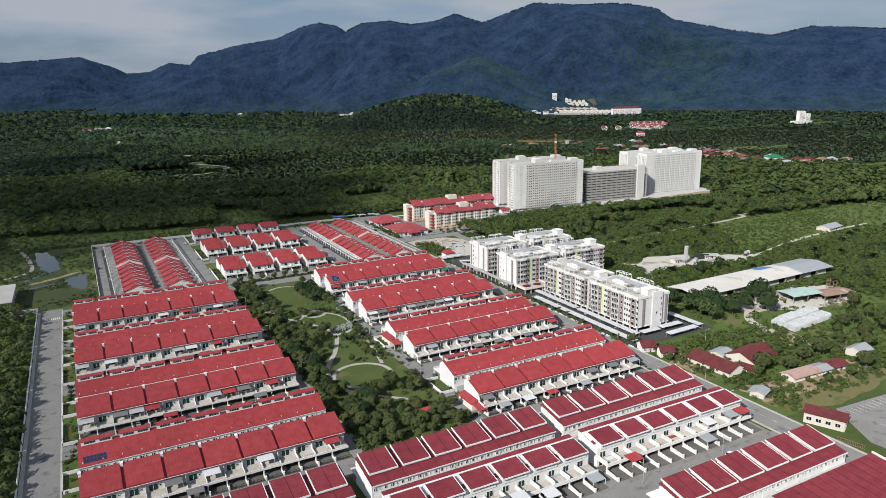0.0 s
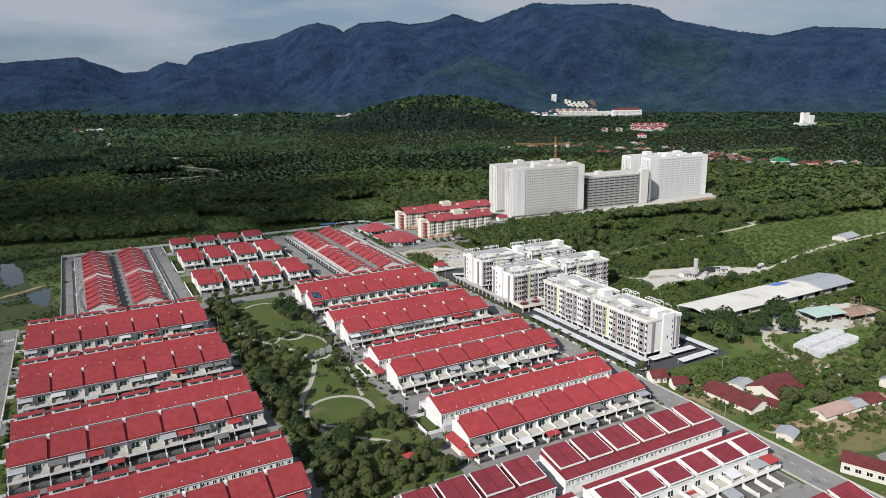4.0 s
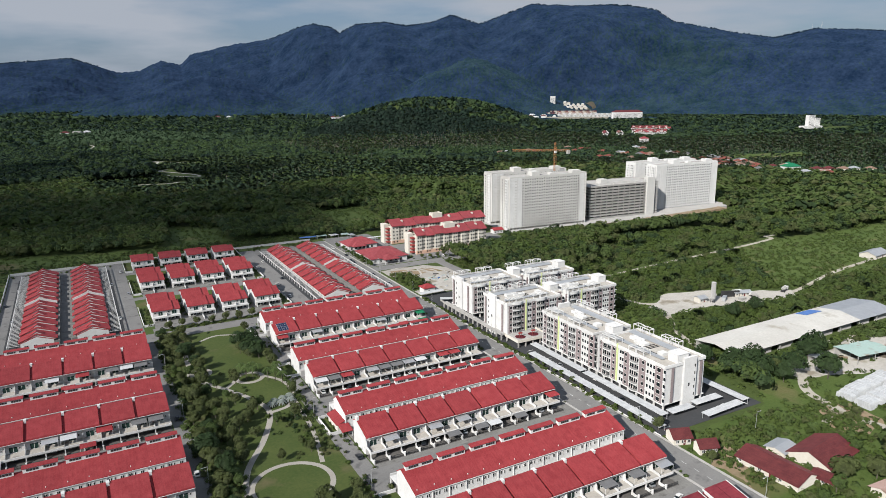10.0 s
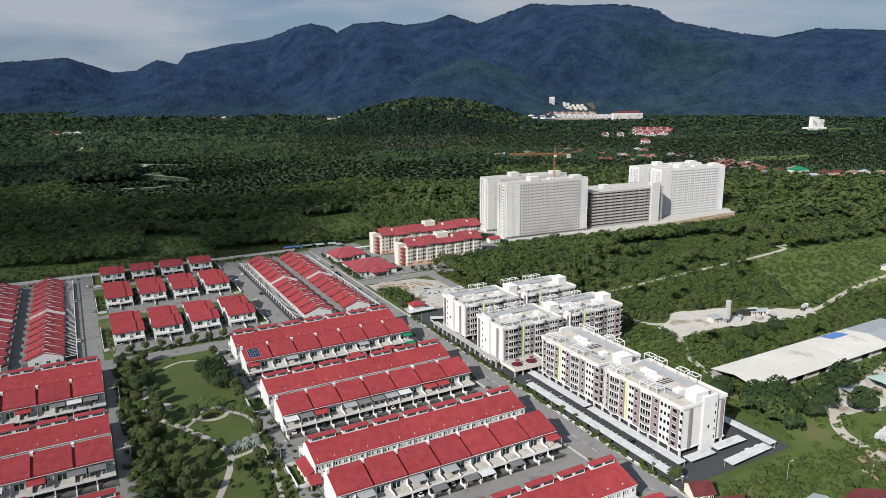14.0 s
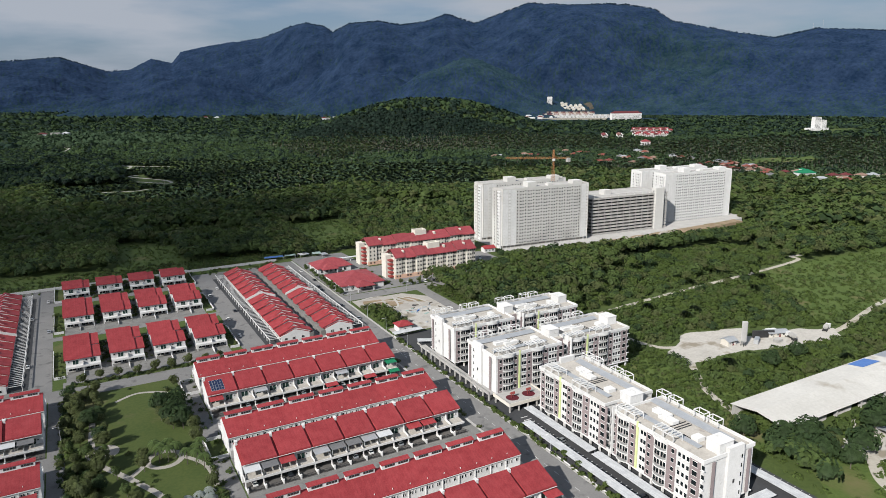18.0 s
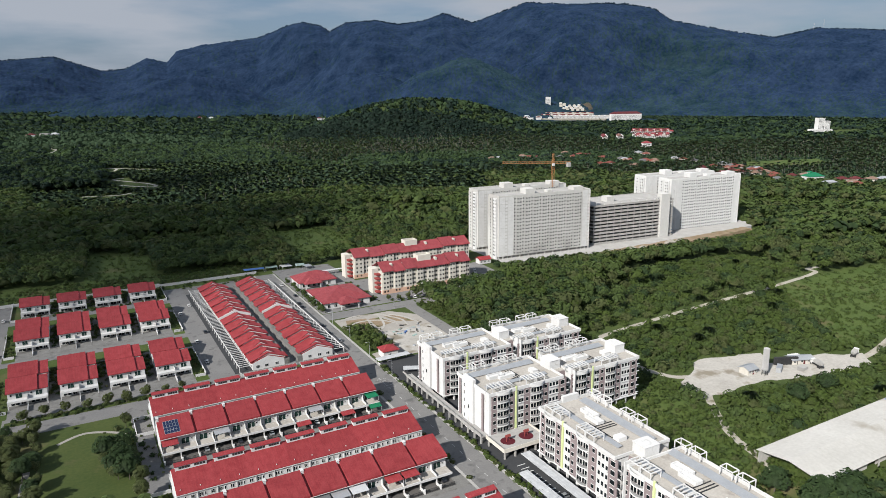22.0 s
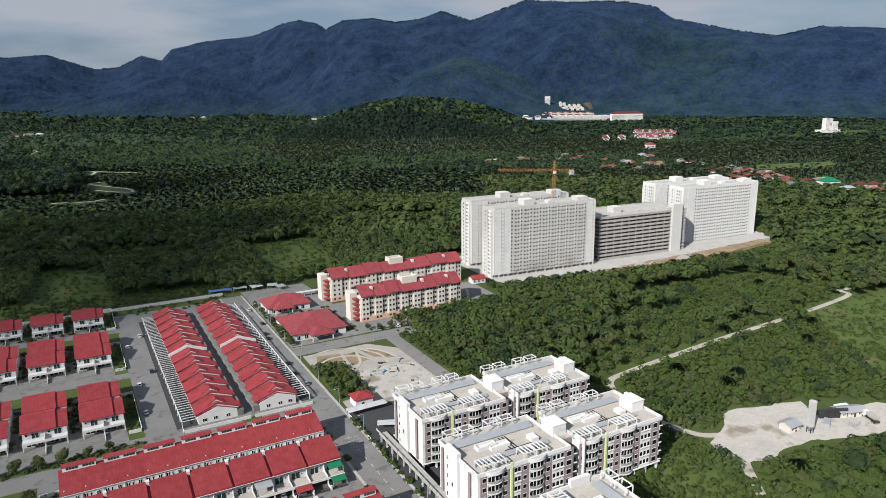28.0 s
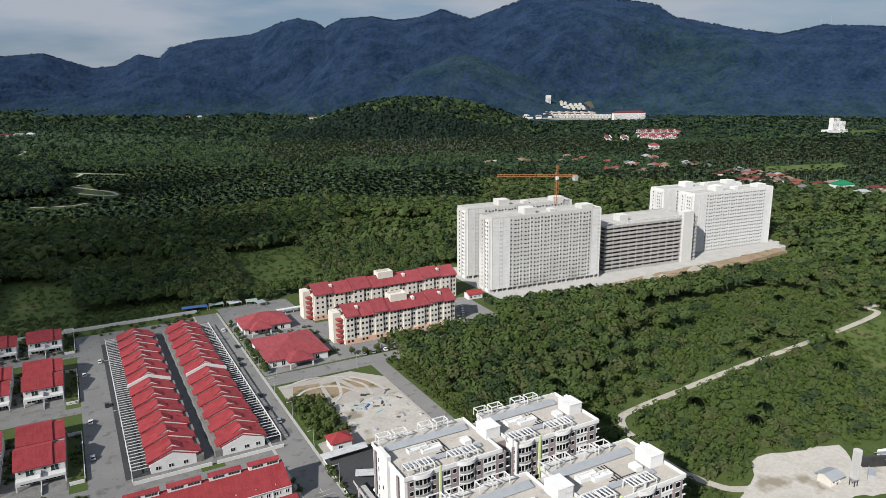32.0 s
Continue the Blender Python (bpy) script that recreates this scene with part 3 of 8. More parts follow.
# ---- terraced houses, newer type ----
def new_south_pair(w):
    t = thing("terraced_house_pair", 0, 0, label="new white terraced houses with raised maroon roof and porches", category="house", group="new terraced houses")
    h = w / 2
    part("wall", prism([(0.5, 0), (11.5, 0), (11.5, 9.6), (8, 9.6), (0.5, 7.6)], 0, w), "white", t)
    part("roof", prism([(2.6, 8.1), (12.0, 9.75), (12.0, 9.95), (2.6, 8.35)], 0.0, w), "maroon", t)
    part("upper_wall", prism([(0.2, 6.8), (7.0, 6.8), (7.0, 10.2), (0.2, 9.1)], 1.2, w - 1.5), "white", t)
    part("roof_panel", prism([(-0.6, 9.0), (7.6, 10.45), (7.6, 10.65), (-0.6, 9.25)], 1.0, w - 1.3), "maroon", t)
    part("roof_trim", join([prism([(-0.7, 8.85), (7.7, 10.35), (7.7, 10.8), (-0.7, 9.32)], 0.75, 1.0), prism([(-0.7, 8.85), (7.7, 10.35), (7.7, 10.8), (-0.7, 9.32)], w - 1.3, w - 1.05), box(0.75, -0.8, 8.8, w - 1.05, -0.6, 9.3)]), "white", t)
    part("louvre", join([box(2.2 + 1.1 * i + (1.0 if i > 3 else 0), 0.14, 7.9, 3.1 + 1.1 * i + (1.0 if i > 3 else 0), 0.2, 8.3) for i in range(7)]), "dark", t)
    part("balcony_slab", box(0, -5.0, 3.0, w, 0.5, 3.3), "white", t)
    part("balcony_parapet", join([box(0, -5.1, 2.8, w, -4.9, 4.0), box(0, -5.15, 4.0, w, -4.85, 4.1)]), "white", t)
    part("balcony_floor", box(0.3, -4.9, 3.3, w - 0.05, 0.5, 3.32), "roofslab", t)
    for x in (0.0, h):
        part("divider_wall", box(x, -4.9, 3.3, x + 0.25, 0.5, 5.0), "white", t)
        part("porch_column", box(x, -4.9, 0, x + 0.4, -4.4, 3.0), "white", t)
        part("party_wall", prism([(-10.5, 0), (-4.4, 0), (-4.4, 1.9), (-10.5, 1.5)], x + 0.05, x + 0.3), "white", t)
        part("gate_pillar", box(x, -11.0, 0, x + 0.6, -10.5, 1.7), "white", t)
        window(t, x + 1.2, 3.4, 2.6, 2.4, 0.5, pane="greenpane", name="balcony_door")
        window(t, x + 0.9, 0.1, 3.4, 2.3, 0.5, name="sliding_door")
    part("porch_floor", box(0, -10.9, 0, w, 0.5, 0.12), "porchtile", t)
    return t


def new_north_pair(w):
    """Rear faces -y."""
    t = thing("terraced_house_pair", 0, 0, label="new white terraced houses with two-level maroon metal roof", category="house", group="new terraced houses")
    part("wall", prism([(0.6, 0), (15.5, 0), (15.5, 9.0), (13, 9.6), (0.6, 7.2)], 0, w), "white", t)
    part("roof", prism([(0, 7.15), (15.8, 9.9), (15.8, 10.1), (0, 7.4)], 0, w), "maroon", t)
    part("roof_edge", box(0, -0.12, 7.0, w, 0.0, 7.45), "white", t)
    part("roof_seam", join([prism([(4.6, 9.46), (15.6, 11.51), (15.6, 11.55), (4.6, 9.50)], w * 0.5 - 0.25, w * 0.5 - 0.05), prism([(0.1, 7.43), (4.5, 8.20), (4.5, 8.24), (0.1, 7.47)], 0.1, 0.3), prism([(0.1, 7.43), (4.5, 8.20), (4.5, 8.24), (0.1, 7.47)], w * 0.5, w * 0.5 + 0.2)]), "dark_maroon", t, "dark lapped roof seam")
    part("upper_wall", prism([(5.0, 8.0), (15.3, 9.6), (15.3, 11.2), (5.0, 9.2)], 1.3, w - 1.6), "white", t)
    part("roof_panel", prism([(4.6, 9.2), (15.6, 11.3), (15.6, 11.5), (4.6, 9.45)], 1.0, w - 1.3), "maroon", t)
    part("roof_trim", join([prism([(4.5, 8.95), (15.7, 11.1), (15.7, 11.62), (4.5, 9.52)], 0.72, 1.0), prism([(4.5, 8.95), (15.7, 11.1), (15.7, 11.62), (4.5, 9.52)], w - 1.3, w - 1.02), box(0.72, 4.35, 8.9, w - 1.02, 4.5, 9.52)]), "white", t)
    for x in (0.0, w / 2):
        for dx, ww in ((0.7, 1.2), (2.7, 0.55), (4.6, 1.2)):
            window(t, x + dx, 4.9, ww, 1.35, 0.6)
        part("downpipe", tube(0.07, 0, 7.0, x + 0.15, 0.5, 6), "white", t)
    part("kitchen", box(0.1, -2.0, 0, w - 0.1, 0.6, 3.0), "grey_paint", t)
    part("balcony_slab", box(0, 15.5, 3.0, w, 21, 3.3), "white", t)
    return t


def row(maker, w, places):
    """places: x, y of each pair's corner."""
    first = maker(w)
    first.matrix_basis = pose(*places[0], 0)
    return [first] + [copy_thing(first, pose(x, y, 0)) for x, y in places[1:]]


def run(x0, x1, y, n):
    return [(x0 + (x1 - x0) * i / n, y) for i in range(n)]


EAVE = [0.0, -64.0, -128.4, -193.2]
W_R, W_L = 88.4 / 7, 91.4 / 7
row(south_pair, W_R, [p for y in EAVE for p in run(-0.9, 87.5, y, 7)])
row(south_pair, W_L, [p for y in EAVE for p in run(-154.6, -63.2, y - 2.0, 7)])
row(north_pair, 90 / 7, [p for y in EAVE for p in run(-0.9, 89.1, y + 22.5, 7)])
row(north_pair, 91.6 / 7, [p for y in EAVE for p in run(-154.6, -63.0, y + 20.4, 7)])
row(new_south_pair, 12.7, run(-68, 8.2, -255, 6) + run(13.2, 89.4, -254, 6))
row(new_north_pair, 12.7, run(-68, 8.2, -235.3, 6) + run(13.2, 89.4, -234, 6) + run(13.2, 89.4, -299.3, 6) + [(-74.5 - 12.7 * (i + 1), -237) for i in range(6)])


# southernmost row, under one plain maroon roof
for k in range(-2, 2):
    t = thing("terraced_house_pair", 66.5 + 13.2 * k, -330, 0, 0, "new white terraced houses under plain maroon metal roof", "house", "new terraced houses")
    part("wall", prism([(0.5, 0), (24, 0), (24, 8.9), (0.5, 6.6)], 0, 13.2), "white", t)
    part("roof", prism([(0, 6.6), (24.6, 9.0), (24.6, 9.25), (0, 6.85)], 0, 13.19), "maroon", t)
    for q in (0.0, 4.4, 8.8):
        part("roof_seam", prism([(0.05, 6.87), (24.5, 9.26), (24.5, 9.31), (0.05, 6.92)], q + 0.05, q + 0.22), "dark_maroon", t, "dark lapped roof seam")
    if k == 1:
        part("parapet", prism([(0, 6.5), (24.6, 8.9), (24.6, 10.0), (0, 7.6)], 13.2, 13.5), "white", t)


# lean-to additions on two corner houses
for y, m, lab in ((-193.2, "cream", "cream painted corner extension with red lean-to roofs"), (-128.4, "cream", "cream painted side extension with red lean-to roof")):
    t = thing("house_extension", -0.9, y + (0 if y < -150 else 22.5), 0, 0, lab, "extension", "house extensions")
    part("wall", box(-3.2, 1.0, 0, -0.05, 12.5, 3.2), m, t)
    part("lean_to_roof", prism([(-3.8, 3.1), (-0.02, 4.3), (-0.02, 4.5), (-3.8, 3.3)], 0.6, 12.9, "y"), "redx", t)
    part("porch_roof", prism([(-5.2, 2.6), (0.5, 3.5), (0.5, 3.65), (-5.2, 2.75)], -3.4, 1.2), "red", t)
    for u in (-3.2, 0.9):
        part("post", box(u, -4.9, 0, u + 0.2, -4.7, 2.6), "white", t)


# ---- semi-detached houses ----
def semi(w=16.0):
    t = thing("semi_detached_house", 0, 0, label="white two-storey semi-detached house with stepped red tiled roof", category="house", group="semi-detached houses")
    a = w * 0.76
    part("wall", prism([(0.8, 0), (17, 0), (17, 6.6), (10, 9.2), (0.8, 6.6)], 0.3, a - 0.1), "white", t)
    part("side_wall", prism([(0.8, 0), (17, 0), (17, 6.1), (10, 8.4), (0.8, 6.1)], a - 0.1, w - 0.3), "white", t)
    part("roof", prism([(-0.3, 6.4), (10, 9.5), (18, 6.7), (18, 7.0), (10, 9.85), (-0.3, 6.75)], -0.3, a), "red", t)
    part("side_roof", prism([(0.5, 6.1), (10, 8.9), (17.5, 6.3), (17.5, 6.55), (10, 9.2), (0.5, 6.4)], a + 0.02, w + 0.3), "red", t)
    part("balcony_slab", box(0.2, -3.0, 3.0, w - 0.2, 0.8, 3.3), "white", t)
    part("balcony_parapet", join([box(0.2, -3.1, 2.8, w - 0.2, -2.9, 3.8)]), "white", t)
    for x in (0.2, w / 2 - 0.2, w - 0.6):
        part("porch_column", box(x, -2.9, 0, x + 0.4, -2.5, 3.0), "white", t)
    for x in (0.8, w / 2 + 0.6):
        window(t, x + 2.6, 3.4, 2.6, 2.3, 0.8, pane="greenpane", name="balcony_door")
        window(t, x + 0.4, 4.6, 0.9, 1.0, 0.8)
        window(t, x + 0.5, 0.2, 3.4, 2.2, 0.8)
        window(t, x + 4.4, 0.2, 1.8, 2.2, 0.8)
    part("balcony_divider", box(w / 2 - 0.1, -2.9, 3.3, w / 2 + 0.1, 0.8, 4.8), "white", t)
    part("porch_floor", box(0.2, -9, 0, w - 0.2, 0.8, 0.1), "paving", t)
    part("porch_wall", box(w / 2 - 0.15, -9, 0, w / 2 + 0.15, -2.9, 1.4), "white", t)
    return t


SEMI_X = [-55, -34.5, -14, 6.8]
spots = [(x, y) for x in SEMI_X for y in (79, 98.5, 153, 172, 219)]
house = semi()
house.matrix_basis = pose(*spots[0], 0)
for x, y in spots[1:]:
    copy_thing(house, pose(x, y, 0))


# ---- single-storey terraces with pergola porches ----
def low_unit(w=12.6, span=17.0, end=False):
    """Ridge runs along y at x = span / 2; porch pergola on the -x side."""
    t = thing("single_storey_terrace_pair", 0, 0, label="single-storey terraced houses with red gables and white pergola", category="house", group="single-storey terraces")
    h = span / 2
    part("wall", prism([(0.5, 0), (span - 0.5, 0), (span - 0.5, 3.6), (h, 6.4), (0.5, 3.6)], 0.0, w, "y"), "white", t)
    part("roof", prism([(-0.2, 3.5), (h, 6.5), (span + 0.2, 3.5), (span + 0.2, 3.75), (h, 6.8), (-0.2, 3.75)], 0.15, w - 0.05, "y"), "redx", t)
    part("raised_roof", prism([(-0.5, 4.1), (h, 7.5), (span + 1.5, 3.9), (span + 1.5, 4.25), (h, 7.95), (-0.5, 4.5)], 0.3, 6.3, "y"), "redx", t)
    part("upper_gable", prism([(0.2, 3.9), (span + 0.6, 3.9), (h, 7.5)], 0.6, 0.9, "y"), "white", t)
    part("kitchen", join([box(span - 0.5, 0.1, 0, span + 2.2, w - 0.1, 2.7), box(span - 0.5, 0.1, 2.7, span + 2.3, w / 2 - 0.4, 2.85), box(span - 0.5, w / 2 + 0.4, 2.7, span + 2.3, w - 0.1, 2.85)]), "paving", t, "stained grey rear kitchen")
    part("vent_roof", prism([(h - 3.4, 6.7), (h, 8.75), (h + 3.4, 6.7), (h + 3.4, 6.95), (h, 9.05), (h - 3.4, 6.95)], 2.2, 6.1, "y"), "redx", t)
    part("vent_gable", prism([(h - 3.0, 6.8), (h + 3.0, 6.8), (h, 8.7)], 2.35, 2.6, "y"), "white", t)
    part("louvre", box(h - 0.8, 2.28, 7.2, h + 0.8, 2.36, 7.8), "dark", t)
    for y in (1.2, w / 2 + 1.2):
        window(t, y, 0.9, 2.4, 1.4, 0.5, name="front_window", axis="y")
    part("pergola", join([box(-6.0, 0, 2.7, -5.7, w, 3.1), box(-6.0, 0, 0, -5.7, 0.3, 2.7), box(-6.0, w / 2, 0, -5.7, w / 2 + 0.3, 2.7)] + [box(-5.7, 0.3 + 2.5 * i, 2.75, 0.5, 0.46 + 2.5 * i, 3.0) for i in range(5)]), "white", t)
    part("porch_floor", box(-8, 0, 0, 0.5, w, 0.1), "newasphalt", t, "dark porch floor")
    if end:
        for x in (2.2, 6.6, 11.8):
            window(t, x, 0.9, 1.8, 1.5, 0.0)
    return t


unit = low_unit()
unit.matrix_basis = pose(49, 65.8 + 12.6, 0)
end_unit = low_unit(end=True)
end_unit.matrix_basis = pose(49, 65.8, 0)


def mirrored(ob, m):
    """The pergola on the other side, the gables still to the south."""
    return copy_thing(ob, m @ Matrix.Scale(-1, 4, (1, 0, 0)))


for i in range(13):
    src = unit if i else end_unit
    if i < 12:
        if i > 1:
            copy_thing(src, pose(49, 65.8 + 12.6 * i, 0))
        mirrored(src, pose(91.5, 65.8 + 12.6 * i, 0))
    copy_thing(src, pose(-123.5, 65.8 + 12.6 * i, 0))
    mirrored(src, pose(-79, 65.8 + 12.6 * i, 0))
for x in (49, 74.5, -123.5, -96):
    fw = thing("fire_wall", x, 141.2, 0, 0, "white gabled fire wall above the red roofs", "wall", "fire walls")
    part("wall", prism([(-0.9, 3.4), (8.5, 7.0), (17.9, 3.4), (17.9, 4.9), (8.5, 8.4), (-0.9, 4.9)], 0, 0.5, "y"), "white", fw)


# ---- apartment blocks on stilts ----
def windows_mesh(name, parent, spots, mat="pane", depth=0.12, sill=True, label=""):
    """Many small far windows of one facade: dark panes in shallow white surrounds, one joined part."""
    v, f = join([box(*q) for q in spots])
    ob = part(name, (v, f), mat, parent, label)
    ob["kind"] = "stuff"
    return ob


def bow(cx, y, r, z, n=9, half=3.2):
    """Outline of a bowed balcony at height z, bulging to -y."""
    return [(cx + half * math.sin(a), y - r * (math.cos(a) - math.cos(1.15)) / (1 - math.cos(1.15)), z) for a in [(-1.15 + 2.3 * i / (n - 1)) for i in range(n)]]


def band(pts, y_in, z0, z1):
    """An upright wall with thickness along a bowed outline."""
    v, f = [], []
    n = len(pts)
    for x, y, _ in pts:
        v += [(x, y, z0), (x, y, z1), (x, y + 0.18, z1), (x, y + 0.18, z0)]
    for i in range(n - 1):
        a, b = 4 * i, 4 * i + 4
        f += [(a, b, b + 1, a + 1), (a + 1, b + 1, b + 2, a + 2), (a + 2, b + 2, b + 3, a + 3), (a + 3, b + 3, b, a)]
    return v, f


def trellis(xs, ys, z0, z1, foot):
    """A flat lattice of beams in one piece, on four posts that stand at height foot; odd cells between beams stay open."""
    v, f, seen = [], [], {}

    def at(i, j, z):
        if (i, j, z) not in seen:
            seen[(i, j, z)] = len(v)
            v.append((xs[i], ys[j], z))
        return seen[(i, j, z)]

    nx, ny = len(xs) - 1, len(ys) - 1
    solid = {(i, j) for i in range(nx) for j in range(ny) if i % 2 == 0 or j in (0, ny - 1)}
    posts = {(0, 0), (nx - 1, 0), (0, ny - 1), (nx - 1, ny - 1)}
    for cells, lo, hi, cap in ((solid, z0, z1, True), (posts, foot, z0, False)):
        for i, j in cells:
            if cap:
                f.append((at(i, j, hi), at(i + 1, j, hi), at(i + 1, j + 1, hi), at(i, j + 1, hi)))
                if (i, j) not in posts:
                    f.append((at(i, j + 1, lo), at(i + 1, j + 1, lo), at(i + 1, j, lo), at(i, j, lo)))
            for di, dj, c, d in ((0, -1, (i, j), (i + 1, j)), (1, 0, (i + 1, j), (i + 1, j + 1)), (0, 1, (i + 1, j + 1), (i, j + 1)), (-1, 0, (i, j + 1), (i, j))):
                if (i + di, j + dj) not in cells:
                    f.append((at(*c, lo), at(*d, lo), at(*d, hi), at(*c, hi)))
    return v, f


def pergola(x0, y0, x1, y1, z, n, h=2.4, b=0.24):
    step = (x1 - x0 - b) / n
    xs = [u for i in range(n + 1) for u in (x0 + step * i, x0 + step * i + b)]
    return trellis(xs, [y0, y0 + b, y1 - b, y1], z + h, z + h + 0.3, z)


def apartment(x, y, turn, length, depth, label, mark_left=False):
    """Front faces -y, ground floor open on columns, five floors above."""
    t = thing("apartment_block", x, y, 0, turn, label, "apartment block", "apartment blocks")
    g, fl = 3.4, 3.3
    top = g + 5 * fl
    half, rc = length / 2, 2.6
    part("body", join([box(0.4, 0.6, g, half - rc, depth - 0.6, top), box(half + rc, 0.6, g, length - 0.4, depth - 0.6, top)]), "white", t)
    part("link", box(half - rc, 6.0, g, half + rc, depth - 4.0, top), "mauve", t, "mauve-brown recessed link between the wings")
    part("floor_slab", box(0, 0, g - 0.4, length, depth, g), "white", t)
    part("roof_deck", join([box(0.6, 0.8, top + 0.004, half - rc - 0.3, depth - 0.8, top + 0.15), box(half - rc - 0.3, 6.2, top + 0.004, half + rc + 0.3, depth - 4.2, top + 0.15), box(half + rc + 0.3, 0.8, top + 0.004, length - 0.6, depth - 0.8, top + 0.15)]), "roofslab", t)
    for x0, x1 in ((0, half - rc), (half + rc, length)):
        part("parapet", join([box(x0, 0.2, top - 0.3, x1, 0.6, top + 1.1), box(x0, depth - 0.6, top - 0.3, x1, depth - 0.2, top + 1.1),
                              box(x0, 0.6, top - 0.3, x0 + 0.4, depth - 0.6, top + 1.1), box(x1 - 0.4, 0.6, top - 0.3, x1, depth - 0.6, top + 1.1)]), "white", t)
    part("party_fin", box(half + rc - 0.3, -0.7, g, half + rc + 0.1, 4.0, top + 2.2), "white", t)
    nc = int(length / 5.4)
    for i in range(nc + 1):
        cx = 0.4 + (length - 1.4) * i / nc
        part("column", box(cx, 0.7, 0, cx + 0.6, 1.5, g - 0.4), "white", t)
        part("column", box(cx, depth - 1.5, 0, cx + 0.6, depth - 0.7, g - 0.4), "white", t)
    part("core_wall", box(length * 0.3, depth * 0.4, 0, length * 0.7, depth * 0.6, g - 0.4), "concrete", t)
    k = half / 43.0
    dark, lite, limes = [], [], []
    for s in (0, 1):
        o = s * half
        for a, b in ((1.4, 13.2), (18.4, 31.6)):
            part("mauve_wall", box(o + a * k, 0.35, g, o + b * k, 0.62, top + (0.2 if s else 0)), "mauve", t, "mauve-brown rendered wall strip")
            cx = o + (a + b) / 2 * k
            for n in range(5):
                z = g + n * fl
                bal = part("balcony", sheet(bow(cx, 0.35, 1.5, z + 0.12) + [(cx + 3.2, 0.6, z + 0.12), (cx - 3.2, 0.6, z + 0.12)], 0.34), "white", t)
                part("railing", band(bow(cx, 0.42, 1.42, z, 9, 3.1), 0, z + 0.14, z + 0.9), "railgrey", bal, "grey metal balcony railing")
                for ex in (-2.9, -0.1, 2.7):
                    lite.append((cx + ex, 0.12, z + 0.12, cx + ex + 0.22, 0.36, z + fl - 0.3))
                dark.append((cx - 2.5, 0.28, z + 0.35, cx - 0.3, 0.34, z + 2.3))
                dark.append((cx + 0.3, 0.28, z + 0.35, cx + 2.5, 0.34, z + 2.3))
                lite += [(cx - 1.45, 0.2, z + 0.2, cx - 1.3, 0.36, z + 2.4), (cx + 1.3, 0.2, z + 0.2, cx + 1.45, 0.36, z + 2.4), (cx - 2.9, 0.15, z + 2.3, cx + 2.9, 0.36, z + 2.6)]
                for ex in (a * k + 0.8, b * k - 1.9):
                    dark.append((o + ex, 0.28, z + 0.9, o + ex + 1.1, 0.34, z + 2.3))
                    lite += [(o + ex - 0.15, 0.22, z + 0.75, o + ex + 1.25, 0.35, z + 0.9), (o + ex - 0.15, 0.22, z + 2.3, o + ex + 1.25, 0.35, z + 2.42)]
            part("cornice", band(bow(cx, 0.2, 1.5, top, 11, 3.9), 0, top - 0.15, top + 1.1), "white", t, "white bowed cornice")
            part("cornice_deck", sheet(bow(cx, 0.22, 1.45, top + 0.12, 11, 3.8), 0.2), "roofslab", t)
            for ex in (-4.7, 0.15):
                part("pergola", pergola(cx + ex, 0.9, cx + ex + 4.5, 5.4, top + 0.15, 3), "white", t, "white rooftop trellis")
            part("pergola", pergola(cx - 5.2, depth - 3.4, cx - 0.5, depth - 0.3, top + 1.1, 1), "white", t, "white rooftop trellis")
            part("pergola", pergola(cx + 0.7, depth - 3.4, cx + 5.4, depth - 0.3, top + 1.1, 1), "white", t, "white rooftop trellis")
        part("mauve_wall", box(o + 37.4 * k, 0.35, g, o + 41.6 * k, 0.62, top), "mauve", t, "mauve-brown rendered wall strip")
        for n in range(5):
            z = g + n * fl
            dark.append((o + 38.6 * k, 0.28, z + 0.7, o + 40.4 * k, 0.34, z + 2.4))
            lite += [(o + 38.4 * k, 0.2, z + 0.55, o + 40.6 * k, 0.36, z + 0.7), (o + 38.4 * k, 0.2, z + 2.4, o + 40.6 * k, 0.36, z + 2.55)]
        part("lime_fin", box(o + 13.7 * k, 0.1, g, o + 14.5 * k, 0.6, top + 1.6), "lime", t, "lime green upright fin")
        for n in range(5):
            z = g + n * fl
            for ex in (15.6, 17.0, 32.4, 34.2, 36.0, 42.0):
                dark.append((o + ex * k, 0.52, z + 0.9, o + ex * k + 1.0, 0.58, z + 2.3))
                lite.append((o + ex * k - 0.2, 0.1, z + 0.55, o + ex * k + 1.25, 0.6, z + 0.72))
    windows_mesh("window_panes", t, dark)
    part("window_surround", join([box(*q) for q in lite]), "white", t)["kind"] = "stuff"
    # rear and end windows
    windows_mesh("rear_windows", t, [(2 + 3.1 * i, depth - 0.58, g + fl * n + 0.9, 3.3 + 3.1 * i, depth - 0.52, g + fl * n + 2.3) for i in range(int((length - 4) / 3.1)) for n in range(5)])
    for e, x0 in ((0, -0.6), (1, length - 0.8)):
        part("stair_tower", box(x0, depth * 0.45, 0, x0 + 1.4, depth * 0.75, top + 2.6), "white", t)
        for yy in (0.16, 0.85):
            part("end_strip", box(x0 + (0.4 if e == 0 else 0.9), depth * yy, g, x0 + (0.5 if e == 0 else 1.0), depth * yy + 1.5, top - 0.5), "mauve", t, "dark mauve strip")
        windows_mesh("stair_windows", t, [(x0 + (-0.06 if e == 0 else 1.4), depth * 0.70, g + fl * n + 1.0, x0 + (0.0 if e == 0 else 1.46), depth * 0.70 + 0.5, g + fl * n + 2.4) for n in range(5)])
